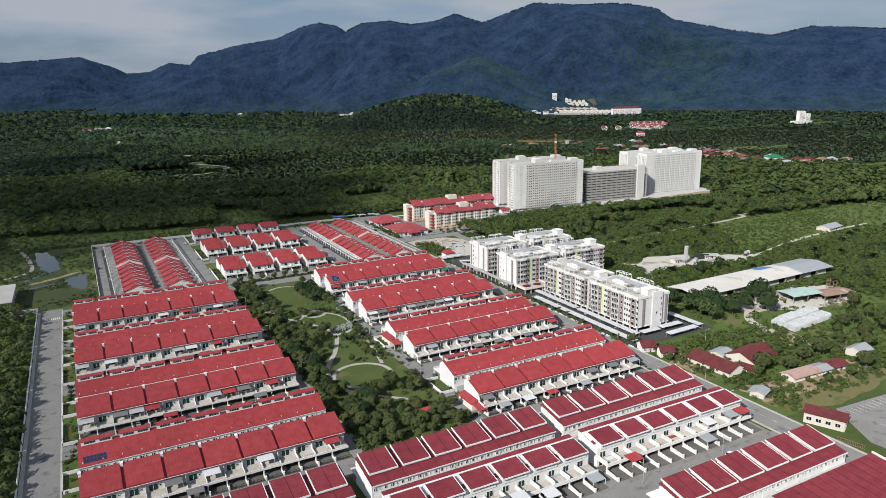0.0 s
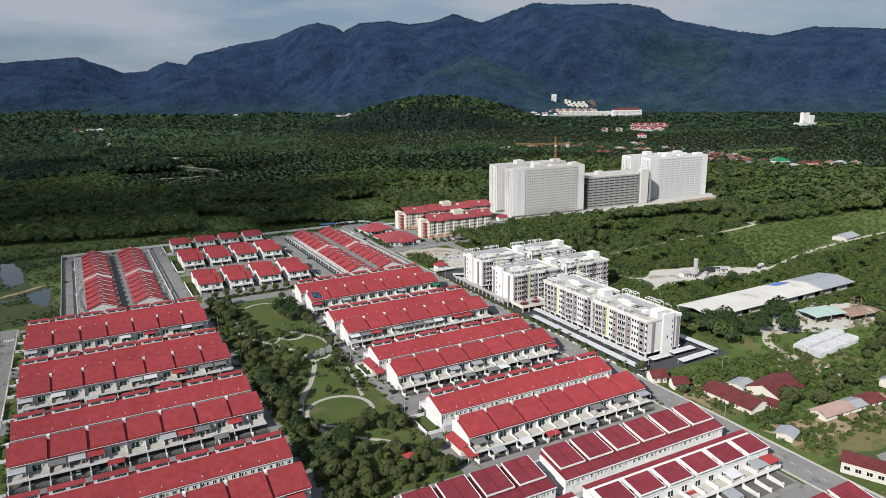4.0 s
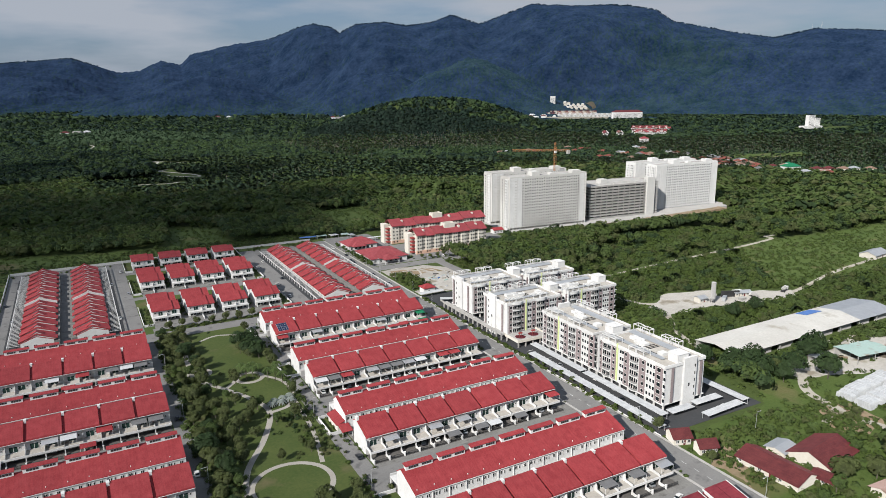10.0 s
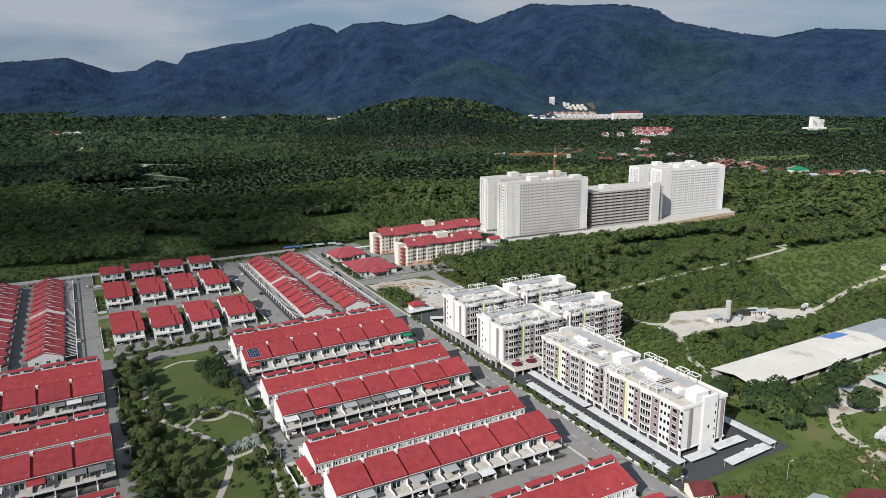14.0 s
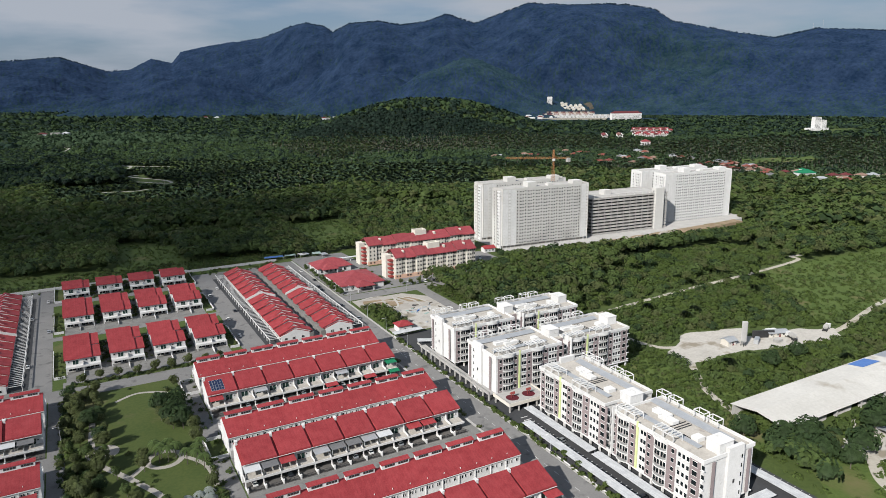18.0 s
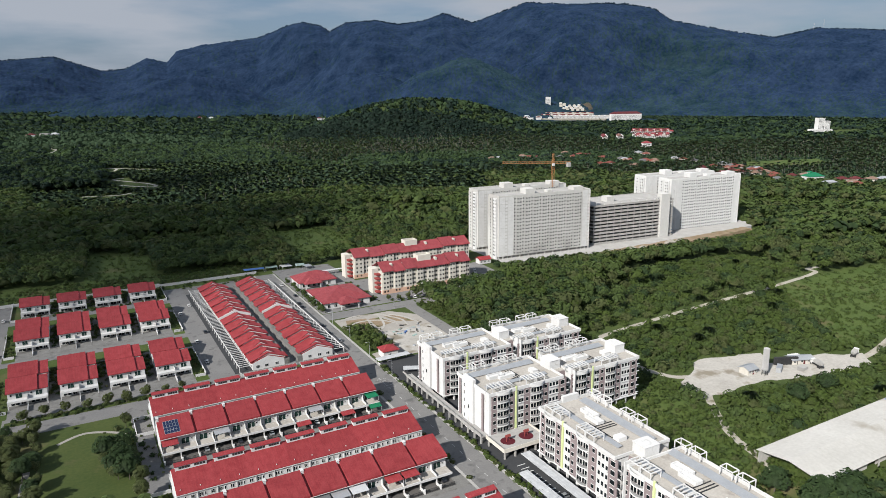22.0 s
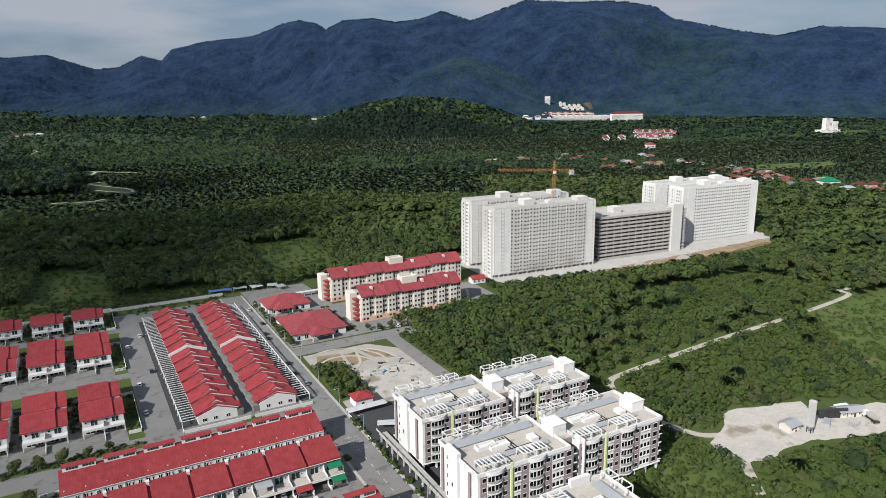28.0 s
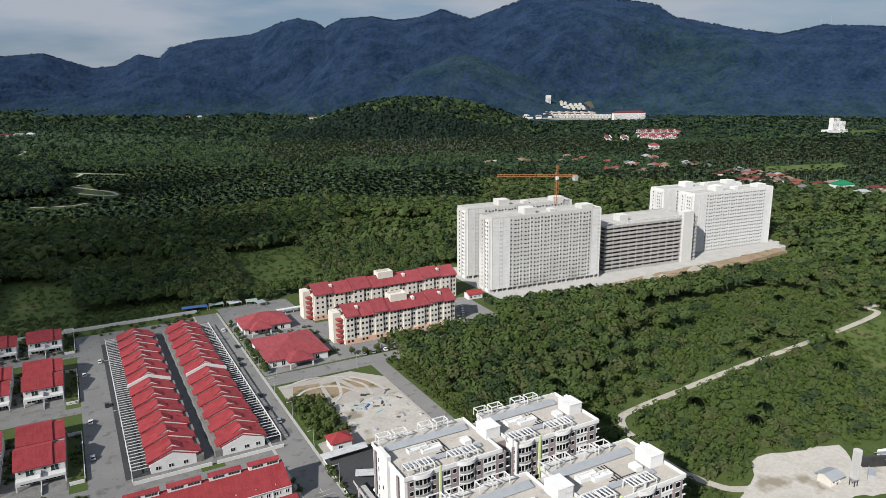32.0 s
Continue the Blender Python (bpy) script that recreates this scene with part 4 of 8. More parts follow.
        part("number_mark", box(x0 + (-0.05 if e == 0 else 1.41), depth * 0.56, g + 6.0, x0 + (-0.01 if e == 0 else 1.45), depth * 0.56 + 0.9, g + 7.4), "dark", t, "dark painted mark")
    # roof: lift houses, tanks, service gutters
    for x0 in (half - 3.5, length - 6.5):
        part("lift_house", box(x0, depth * 0.34, top + 0.15, x0 + 5.5, depth * 0.60, top + 4.0), "white", t)
        part("lift_house_cap", box(x0 - 0.2, depth * 0.34 - 0.2, top + 4.0, x0 + 5.7, depth * 0.60 + 0.2, top + 4.2), "white", t)
    for s in (0, 1):
        o = s * half
        for dx, dd in ((9, 0.50), (13.5, 0.43)):
            tx, ty = o + dx * k, depth * dd
            part("water_tank", join([box(tx, ty, top + 0.15, tx + 7.2, ty + 0.3, top + 1.5), box(tx, ty + 2.6, top + 0.15, tx + 7.2, ty + 2.9, top + 1.5), box(tx, ty + 0.3, top + 0.15, tx + 0.3, ty + 2.6, top + 1.5), box(tx + 6.9, ty + 0.3, top + 0.15, tx + 7.2, ty + 2.6, top + 1.5), box(tx + 0.3, ty + 0.3, top + 0.15, tx + 6.9, ty + 2.6, top + 0.9)]), "white", t, "white rooftop tank housing")
        part("roof_upstand", join([box(o + 30 * k, depth * 0.36, top + 0.15, o + 33 * k, depth * 0.5, top + 1.6)]), "white", t)
        part("service_roof", prism([(depth * 0.70, top + 0.5), (depth * 0.83, top + 1.1), (depth * 0.83, top + 1.25), (depth * 0.70, top + 0.65)], o + 2.5, o + half - 5), "steel", t, "galvanised roof strip")
        part("service_roof", prism([(depth * 0.22, top + 0.6), (depth * 0.30, top + 0.9), (depth * 0.30, top + 1.05), (depth * 0.22, top + 0.75)], o + 2.5, o + half - 7), "steel", t, "galvanised roof strip")
        part("roof_pipe", join([box(o + q * k, depth * 0.31, top + 0.2, o + (q + 0.35) * k, depth * 0.68, top + 0.4) for q in (20.5, 22, 23.2)] + [box(o + 18 * k, depth * 0.36, top + 0.2, o + 30 * k, depth * 0.36 + 0.25, top + 0.4)]), "dark", t)
    return t


M["railgrey"] = surface("grey_railing_paint", (0.26, 0.26, 0.25), (0.34, 0.34, 0.33), 0.5, 3.0, rough=0.6)
apartment(114.0, -13.0, 0, 76.5, 25.5, "white and mauve apartment block on open stilts")
apartment(112.5, -53.0, 0, 77.5, 25.5, "white and mauve apartment block beside the play deck")
apartment(122.6, -70.5, -90, 87.0, 24.5, "white and mauve apartment block beside the carport rows")

# play deck on columns in front of the middle block
deck = thing("play_deck", 111, -66, label="raised concrete play deck with dark red rubber rounds", category="deck")
part("slab", box(0, 0, 3.2, 20, 12.8, 3.7), "concrete", deck)
part("parapet", join([box(0, -0.2, 3.0, 20, 0, 4.6), box(-0.2, -0.2, 3.0, 0, 12.8, 4.6), box(20, -0.2, 3.0, 20.2, 12.8, 4.6)]), "cream", deck)
for cx in (5.5, 14):
    part("rubber_round", tube(2.9, 3.7, 3.74, cx, 6, 20), "dark_maroon", deck, "dark red rubber surface")
    part("play_frame", join([box(cx - 1, 5.5, 3.74, cx - 0.8, 5.7, 5.6), box(cx + 0.8, 6.3, 3.74, cx + 1, 6.5, 5.6), prism([(5.4, 5.6), (6.6, 5.6), (6.0, 6.5)], cx - 1.1, cx + 1.1)]), "brick_red", deck, "red play frame")
for i in range(5):
    for yy in (0.3, 11.5):
        part("column", box(0.3 + 4.7 * i, yy, 0, 0.9 + 4.7 * i, yy + 0.6, 3.2), "concrete", deck)
gallery = thing("covered_walkway", 109.5, -40, label="long concrete walkway on columns along the street", category="walkway")
part("deck", box(0, -12, 3.0, 3.2, 56, 3.5), "concrete", gallery)
for i in range(14):
    part("column", box(0.2, -11.5 + 5.1 * i, 0, 0.8, -10.9 + 5.1 * i, 3.0), "concrete", gallery)
    part("railing", box(0.0, -11.8 + 5.1 * i, 3.5, 0.15, -7.2 + 5.1 * i, 4.4), "concrete", gallery)

# car park of the blocks, with carport rows
flat("car_park", [(107.5, -172), (167, -172), (167, -20), (196, -20), (196, 44), (107.5, 44)], 0.06, "newasphalt", "dark new asphalt car park", "car park")


def carport(x, y, length, turn, label="white metal carport roof on thin posts"):
    t = thing("carport", x, y, 0, turn, label, "carport", "carports")
    part("roof", prism([(-2.0, 2.45), (2.0, 2.65), (2.0, 2.75), (-2.0, 2.55)], 0, length), "carportsheet", t)
    n = max(2, int(length / 5))
    for i in range(n + 1):
        part("post", box(0.3 + (length - 0.8) * i / n, 1.4, 0, 0.5 + (length - 0.8) * i / n, 1.6, 2.55), "steel", t)
    return t


M["carportsheet"] = tiles("ribbed_grey_white_sheet", (0.42, 0.43, 0.44), (0.55, 0.56, 0.56), 0.9, "x", 0.03)
carport(110.2, -79, 91, -90)
carport(118.6, -68.5, 42, -90)
carport(118.6, -112, 51, -90)
carport(122, -162, 13, 0)
carport(137, -161, 16, 0)
carport(133, -171, 23, 3)
carport(159.5, -145, 25, -90)
carport(106, 42, 18, 2)
carport(113, 26, 14, -25)
carport(170, -22, 14, -90)
bays = [box(112.9, -168 + 2.6 * i, 0.05, 116.4, -167.70 + 2.6 * i, 0.13) for i in range(38)] + [box(147.5 + 2.6 * i, -170, 0.05, 147.7 + 2.6 * i, -165, 0.13) for i in range(6)] + [box(163, -166 + 2.7 * i, 0.066, 166.6, -165.9 + 2.7 * i, 0.072) for i in range(9)]
bays += [box(98.5, 14 + 2.6 * i, 0.06, 103.5, 14.12 + 2.6 * i, 0.066) for i in range(5)]
lone("bay_marking", join(bays), "paint_white", "white painted parking bay lines", "road marking", kind="structure")


# ---- high towers, still in grey undercoat, and their car park ----
def tower(x, y, z, turn, length, depth, height, floors, wall, label):
    t = thing("tower_block", x, y, z, turn, label, "tower block", "tower blocks")
    part("body", box(0, 0.6, 3.0, length, depth, height), wall, t)
    part("end_wing", box(-1.6, 2.2, 0, 0.0, depth * 0.42, height - 1.0), "white", t)
    part("end_wing", box(-0.8, depth * 0.58, 0, 0.0, depth - 0.6, height - 1.0), wall, t)
    fh = (height - 4.0) / floors
    bay = length / 11
    for i in range(11):
        part("pier", box(i * bay, 0.40, 0, i * bay + 0.5, 0.62, height + 0.3), wall, t)
        part("laundry_wall", box(i * bay + bay * 0.70, 0.30, 3.0, i * bay + bay * 0.73, 0.62, height), wall, t)
        part("column", box(i * bay + bay * 0.5, 0.7, 0, i * bay + bay * 0.5 + 0.8, 1.5, 3.0), wall, t)
    part("painted_bay", box(0.5, 0.50, 3.0, bay * 1.7, 0.61, height), "white", t, "newly painted white end bay")
    part("painted_bay", box(length - bay * 0.9, 0.50, 3.0, length - 0.6, 0.61, height), "white", t, "newly painted white end bay")
    part("pier", box(length - 0.6, 0, 0, length, 0.62, height + 0.3), wall, t)
    dk, lt = [], []
    for i in range(11):
        for n in range(floors):
            z0 = 3.3 + fh * n
            for a, w, h in ((0.14, 1.0, 1.0), (0.30, 0.55, 0.6), (0.47, 1.0, 1.0)):
                dk.append((i * bay + a * bay, 0.54, z0 + 0.8, i * bay + a * bay + w, 0.66, z0 + 0.8 + h))
                lt.append((i * bay + a * bay - 0.15, 0.38, z0 + 0.68, i * bay + a * bay + w + 0.15, 0.62, z0 + 0.8))
            # dark slab paints the shade of an open laundry recess
            dk.append((i * bay + 0.78 * bay, 0.54, z0 + 1.1, i * bay + 0.90 * bay, 0.66, z0 + 2.15))
            lt.append((i * bay + 0.74 * bay, 0.32, z0 - 0.15, i * bay + bay, 0.62, z0 + 0.75))
    windows_mesh("window_panes", t, dk)
    ob = part("sill", join([box(*q) for q in lt]), wall, t)
    ob["kind"] = "stuff"
    windows_mesh("end_windows", t, [(-1.68, 3.2 + 2.4 * j, 3.6 + fh * n, -1.6, 4.1 + 2.4 * j, 4.7 + fh * n) for n in range(floors) for j in range(2)] + [(-0.88, depth * 0.7, 3.6 + fh * n, -0.8, depth * 0.7 + 0.9, 4.7 + fh * n) for n in range(floors)])
    windows_mesh("rear_windows", t, [(2 + 3.3 * i, depth, 3.9 + fh * n, 3.2 + 3.3 * i, depth + 0.05, 5.1 + fh * n) for n in range(floors) for i in range(int(length / 3.3) - 1)])
    part("roof_parapet", join([box(0, 0.6, height, length, 0.9, height + 1.1), box(0, depth - 0.3, height, length, depth, height + 1.1), box(0, 0.9, height, 0.3, depth - 0.3, height + 1.1), box(length - 0.3, 0.9, height, length, depth - 0.3, height + 1.1)]), wall, t)
    part("roof_deck", box(0.3, 0.9, height + 0.004, length - 0.3, depth - 0.3, height + 0.1), "concrete", t)
    part("lift_house", box(length * 0.32, depth * 0.35, height + 0.1, length * 0.42, depth * 0.85, height + 4.2), wall, t)
    part("lift_house", box(length * 0.84, depth * 0.25, height + 0.1, length * 0.95, depth * 0.7, height + 3.0), wall, t)
    part("stair_house", box(length * 0.55, depth * 0.3, height + 0.1, length * 0.60, depth * 0.6, height + 2.2), wall, t)
    part("base_wall", box(1, 4, 0, length - 1, depth - 2, 3.0), "concrete", t)
    return t


M["undercoat"] = surface("grey_undercoat", (0.54, 0.53, 0.50), (0.64, 0.63, 0.60), 0.06, 0.8, rough=0.9, stain=((0.47, 0.455, 0.43), 0.03, 0.52))
tower(275.8, 190.2, -1.5, -3.8, 87.5, 17.5, 51.0, 17, "undercoat", "unfinished tower block in pale grey undercoat")
tower(279.2, 227.0, -1.5, -3.8, 87.5, 17.0, 51.0, 17, "undercoat", "unfinished tower block in pale grey undercoat")
tower(474.3, 200.5, -5.0, -4.0, 87.5, 17.5, 52.2, 17, "white", "newly painted white tower block")
tower(471.0, 229.5, -5.0, -4.0, 87.5, 17.0, 52.2, 17, "white", "newly painted white tower block")
park_deck = thing("multi_storey_car_park", 373, 190.5, -3, -4, "open multi-storey car park of bare concrete", "car park")
for n in range(12):
    z = 3.0 * n
    part("deck_band", join([box(0, 0, z - 0.5 + 3, 88, 0.3, z + 4.15), box(0, 39.7, z + 2.7, 88, 40, z + 3.9), box(0, 0.3, z + 2.7, 0.3, 39.7, z + 3.9), box(87.7, 0.3, z + 2.7, 88, 39.7, z + 3.9), box(0.3, 0.3, z + 2.7, 87.7, 39.7, z + 3.0)]), "concrete", park_deck)
for i in range(13):
    part("column", box(0.35 + 7.2 * i, 0.35, 0, 1.05 + 7.2 * i, 1.0, 36), "concrete", park_deck)
# solid dark box gives the open decks their inner shade
part("core", box(8, 8, 0, 80, 32, 34), "dark", park_deck, "dark box in place of the shaded interior")
part("roof_deck", box(0.3, 0.3, 36.0, 87.7, 39.7, 36.3), "concrete", park_deck)
for i in range(10):
    part("roof_post", box(2 + 9.2 * i, 0.4, 36.3, 2.5 + 9.2 * i, 0.9, 39.4), "undercoat", park_deck)
part("roof_beam", box(2, 0.35, 38.9, 85.3, 0.95, 39.5), "undercoat", park_deck)
part("stair_core", box(72, -2, 0, 82, 4, 42), "undercoat", park_deck)
part("stair_core", box(24, 14, 36, 32, 22, 41), "undercoat", park_deck)

# tower crane
crane = thing("tower_crane", 346, 214, 49.5, 0, "orange lattice tower crane over the unfinished towers", "crane")


def lattice(a, b, w, n):
    a, b = Vector(a), Vector(b)
    d = (b - a).normalized()
    s = d.cross(Vector((0.3, 0.2, 1)) if abs(d.z) < 0.9 else Vector((1, 0.2, 0))).normalized() * w / 2
    u = d.cross(s).normalized() * w / 2
    g = []

    def bar(p, q, r=0.07):
        e = (q - p).normalized()
        m = e.cross(Vector((0.31, 0.52, 0.8))).normalized() * r
        o = e.cross(m).normalized() * r
        v = [tuple(p + m), tuple(p + o), tuple(p - m), tuple(p - o), tuple(q + m), tuple(q + o), tuple(q - m), tuple(q - o)]
        g.append((v, [(0, 1, 5, 4), (1, 2, 6, 5), (2, 3, 7, 6), (3, 0, 4, 7)]))
    corners = [s + u, s - u, -s - u, -s + u]
    for c in corners:
        bar(a + c, b + c, 0.10)
    for i in range(n):
        for k in range(4):
            bar(a + (b - a) * (i / n) + corners[k], a + (b - a) * ((i + 1) / n) + corners[(k + 1) % 4])
    return join(g)


part("mast", lattice((0, 0, 0), (0, 0, 24), 1.8, 12), "orange", crane)
part("jib", lattice((1, 0, 21), (-38, 21, 21.5), 1.5, 20), "orange", crane)
part("counter_jib", lattice((0, 0, 21), (13, -7, 21), 1.5, 6), "orange", crane)
part("counterweight", box(10, -8, 17.5, 13, -5, 21), "concrete", crane)
part("peak", lattice((0, 0, 22), (0, 0, 29), 1.1, 4), "orange", crane)
part("tie", join([lattice((0, 0, 28.8), (-24, 13.3, 22), 0.1, 1), lattice((0, 0, 28.8), (11, -6, 22), 0.1, 1)]), "dark", crane)
part("cab", box(-1.8, -2.2, 18.5, 0.2, -0.8, 20.6), "white", crane)
flat("tower_yard", ragged([(258, 180), (276, 174), (360, 168), (470, 172), (560, 176), (572, 190), (572, 255), (262, 262)], 1.5, 8.0), -0.6, "concrete", "bare concrete yard round the towers", "yard", thick=5)
flat("earth_strip", ragged([(350, 160), (480, 158), (545, 166), (548, 176), (470, 172), (362, 168)]), -0.5, "brownearth", "brown earth beside the tower yard", "yard", thick=3)


for x, y, q, h in ((392, 165, 5.5, 2.2), (404, 163, 4.0, 1.6), (438, 164, 6.5, 2.6), (452, 166, 4.5, 1.8), (505, 168, 5.0, 2.0), (366, 164, 3.5, 1.4)):
    v = [(x + q * (1 - u) * math.cos(a) * (1 + 0.25 * math.sin(3 * a + x)), y + 0.6 * q * (1 - u) * math.sin(a), -0.6 + h * u * (2 - u)) for u in (0, 0.4, 0.75) for a in [6.2832 * i / 14 for i in range(14)]]
    lone("earth_mound", (v, [(j * 14 + i, j * 14 + (i + 1) % 14, j * 14 + 14 + (i + 1) % 14, j * 14 + 14 + i) for j in range(2) for i in range(14)] + [tuple(range(28, 42))]), "brownearth" if int(x) % 2 else "trackearth", "mound of pale dug earth beside the towers", "earth mound", "earth mounds", smooth=True)


# ---- walk-up flats with red roofs ----
def flats(x, y, length, label):
    t = thing("walk_up_flats", x, y, 0, 0, label, "flats", "walk-up flats")
    n = 8
    w = length / n
    part("body", box(0, 1.2, 0, length, 17, 15.2), "cream", t)
    part("lower_band", box(-0.02, 0.28, 0.02, length - 4, 1.2, 2.9), "peach", t)
    part("end_stair", box(-4.5, 6.5, 0, 0, 14, 17), "cream", t)
    for f in range(5):
        part("stair_rail", box(-3.2, 2.6, 1.0 + 3.0 * f, 0.0, 6.5, 2.0 + 3.0 * f), "brick_red", t, "brick red stair balcony")
    dk = []
    for i in range(n):
        part("bay", box(i * w + 0.6, 0.3, 2.9 if i < n - 1 else 0, i * w + w * 0.62, 1.2, 15.2), "cream", t)
        if i < n // 2 - 1 or i > n // 2:
            z1 = 0.0 if i % 2 else 0.7
            part("roof", prism([(-0.8, 14.9 + z1), (8.5, 19.8 + z1), (18, 14.9 + z1), (18, 15.2 + z1), (8.5, 20.15 + z1), (-0.8, 15.25 + z1)], i * w, (i + 1) * w - 0.02), "flatred", t)
            if i % 2:
                part("roof_vent", box(i * w - 0.8, 4.0, 17.2, i * w + 0.8, 6.6, 19.6), "cream", t)
        else:
            part("roof", prism([(-0.8, 14.9), (8.5, 19.8), (18, 14.9), (18, 15.2), (8.5, 20.15), (-0.8, 15.25)], i * w, (i + 1) * w - 0.02), "flatred", t)
        for f in range(5):
            z = 0.5 + 3.0 * f
            for a in (0.14, 0.40):
                dk.append((i * w + a * w, 0.22, z + 0.7, i * w + a * w + 1.1, 0.29, z + 1.9))
            for a in (0.68, 0.84):
                dk.append((i * w + a * w, 1.12, z + 0.6, i * w + a * w + 1.0, 1.19, z + 2.0))
    windows_mesh("window_panes", t, dk)
    a = n // 2 * w
    part("tank_house", join([box(a - 5, 5, 16.5, a + 5, 5.4, 22.4), box(a - 5, 11.6, 16.5, a + 5, 12, 22.4), box(a - 5, 5.4, 16.5, a - 4.6, 11.6, 22.4), box(a + 4.6, 5.4, 16.5, a + 5, 11.6, 22.4), box(a - 4.6, 5.4, 16.5, a + 4.6, 11.6, 21)]), "cream", t)
    return t


flats(156.5, 149.0, 68, "cream walk-up flats with faded red roof")
flats(154.5, 195.0, 97, "long cream walk-up flats with faded red roof")


# ---- community halls with hipped roofs ----
def hip(x0, y0, x1, y1, z0, z1, o=1.0, t=0.3):
    x0, y0, x1, y1 = x0 - o, y0 - o, x1 + o, y1 + o
    w, d = x1 - x0, y1 - y0
    if w > d:
        r = [(x0 + d / 2, (y0 + y1) / 2, z1), (x1 - d / 2, (y0 + y1) / 2, z1)]
        f = [(0, 1, 5, 4), (1, 2, 5), (2, 3, 4, 5), (3, 0, 4)]
    else:
        r = [((x0 + x1) / 2, y0 + w / 2, z1), ((x0 + x1) / 2, y1 - w / 2, z1)]
        f = [(0, 1, 4), (1, 2, 5, 4), (2, 3, 5), (3, 0, 4, 5)]
    v = [(x0, y0, z0), (x1, y0, z0), (x1, y1, z0), (x0, y1, z0)] + r + [(x0, y0, z0 - t), (x1, y0, z0 - t), (x1, y1, z0 - t), (x0, y1, z0 - t)]
    return v, f + [(6, 7, 1, 0), (7, 8, 2, 1), (8, 9, 3, 2), (9, 6, 0, 3), (9, 8, 7, 6)]


def hall(x, y, w, d, label, wing):
    t = thing("community_hall", x, y, 0, 0, label, "hall", "community halls")
    part("wall", box(0, 0, 0, w, d, 4.2), "white", t)
    part("roof", hip(0, 0, w, d, 4.2, 9.2), "flatred", t)
    part("porch_roof", hip(wing[0], wing[1], wing[2], wing[3], 4.0, 7.0, 0.8), "flatred", t)
    for xx in (wing[0], wing[2] - 0.5):
        part("porch_column", box(xx, wing[1], 0, xx + 0.5, wing[1] + 0.5, 3.8), "white", t)
    for i in range(6):
        window(t, 2 + i * (w - 4) / 6, 0.6, 1.9, 2.4, 0.0)
    for i in range(5):
        window(t, 3 + i * (d - 5) / 5, 1.6, 1.4, 1.2, 0.0, axis="y")
    return t


hall(112, 138.5, 30.5, 34, "white community hall with large red hipped roof", (9, -6, 21, 6))
hall(112.5, 191, 26, 20, "small white hall with red hipped roof", (3, -4, 14, 6))
wall_w = thing("covered_walkway", 138, 216, 0, 0, "long white covered walkway by the forest edge", "walkway")
part("roof", box(0, 0, 3.0, 26, 3, 3.3), "sheet", wall_w)
for i in range(6):
    part("post", box(0.2 + 5 * i, 1.3, 0, 0.5 + 5 * i, 1.6, 3.0), "white", wall_w)

# plaza under construction
flat("forecourt", [(108, 131), (254, 135), (256, 192), (154, 192), (152, 248), (108, 248)], 0.0, "asphalt", "worn grey forecourt of halls and flats", "pavement")
flat("plaza", [(109, 46), (158, 46), (160, 100), (146, 116), (110, 116)], 0.03, "path", "pale concrete plaza under construction", "plaza")
flat("plaza_slab", [(126, 47), (157, 47), (157, 84), (126, 84)], 0.09, "sand", "bleached concrete slab", "plaza", thick=0.1)
for q in ([(112, 98), (124, 88), (128, 110), (116, 112)], [(128, 92), (140, 96), (136, 108), (129, 108)], [(142, 97), (154, 90), (148, 106), (139, 109)]):
    flat("planting_bed", q, 0.12, "brownearth", "brown earth planting bed", "planting bed")
flat("scrub_lot", [(108, 56), (124, 60), (124, 88), (109, 98)], 0.09, "field", "overgrown lot beside the plaza", "ground")
kiosk = thing("meter_house", 254, 184, 0, -4, "small white meter house with red roof", "hut")
part("wall", box(0, 0, 0, 10, 6.5, 3.4), "white", kiosk)
part("roof", prism([(-0.6, 3.2), (3.25, 5.2), (7.1, 3.2), (7.1, 3.4), (3.25, 5.45), (-0.6, 3.4)], -0.5, 10.5), "redx", kiosk)
for i in range(3):
    window(kiosk, 0.8 + 3.1 * i, 1.0, 1.6, 1.4, 0.0)
for x, y, w, d, a, m in ((88, 250.5, 15, 3.5, -6, "blue"), (104, 249.6, 9, 3.5, -4, "teal_sheet"), (116, 246, 8, 6, 10, "sheet"), (126, 245, 7, 5, -8, "teal_sheet"), (132, 238, 6, 5, 20, "steel")):
    t = thing("site_shelter", x, y, 0, a, "low open shelter under coloured sheeting by the fence", "shelter", "site shelters")
    part("sheet", prism([(0, 2.4), (d, 2.9), (d, 2.98), (0, 2.48)], 0, w), m, t)
    for u in (0.1, w - 0.25):
        for v in (0.1, d - 0.25):
            part("post", box(u, v, 0, u + 0.15, v + 0.15, 2.4), "steel", t)
rp = random.Random(72)
for k in range(34):
    x, y = (rp.gauss(142, 4), rp.gauss(80, 4)) if k < 18 else (rp.uniform(128, 157), rp.uniform(50, 84))
    t = thing("building_material", x, y, 0.1, rp.uniform(0, 180), "stacked building material on the unfinished plaza", "material", "building materials")
    w, d, h = rp.uniform(1.2, 3.4), rp.uniform(0.5, 1.6), rp.uniform(0.25, 0.7)
    part("stack", prism([(0, 0), (d, 0), (d * 0.9, h), (d * 0.15, h * 0.8)], 0, w), rp.choice(["blue", "teal_sheet", "bark", "steel", "concrete", "teal_sheet", "dark"]) if k < 18 else rp.choice(["bark", "concrete", "steel"]), t)
pump = thing("pump_house", 112, 47, 0, 0, "small white pump house with red hipped roof", "hut")
part("wall", box(0, 0, 0, 8, 7, 4.0), "white", pump)
part("roof", hip(0, 0, 8, 7, 4.0, 6.2, 0.7), "redx", pump)
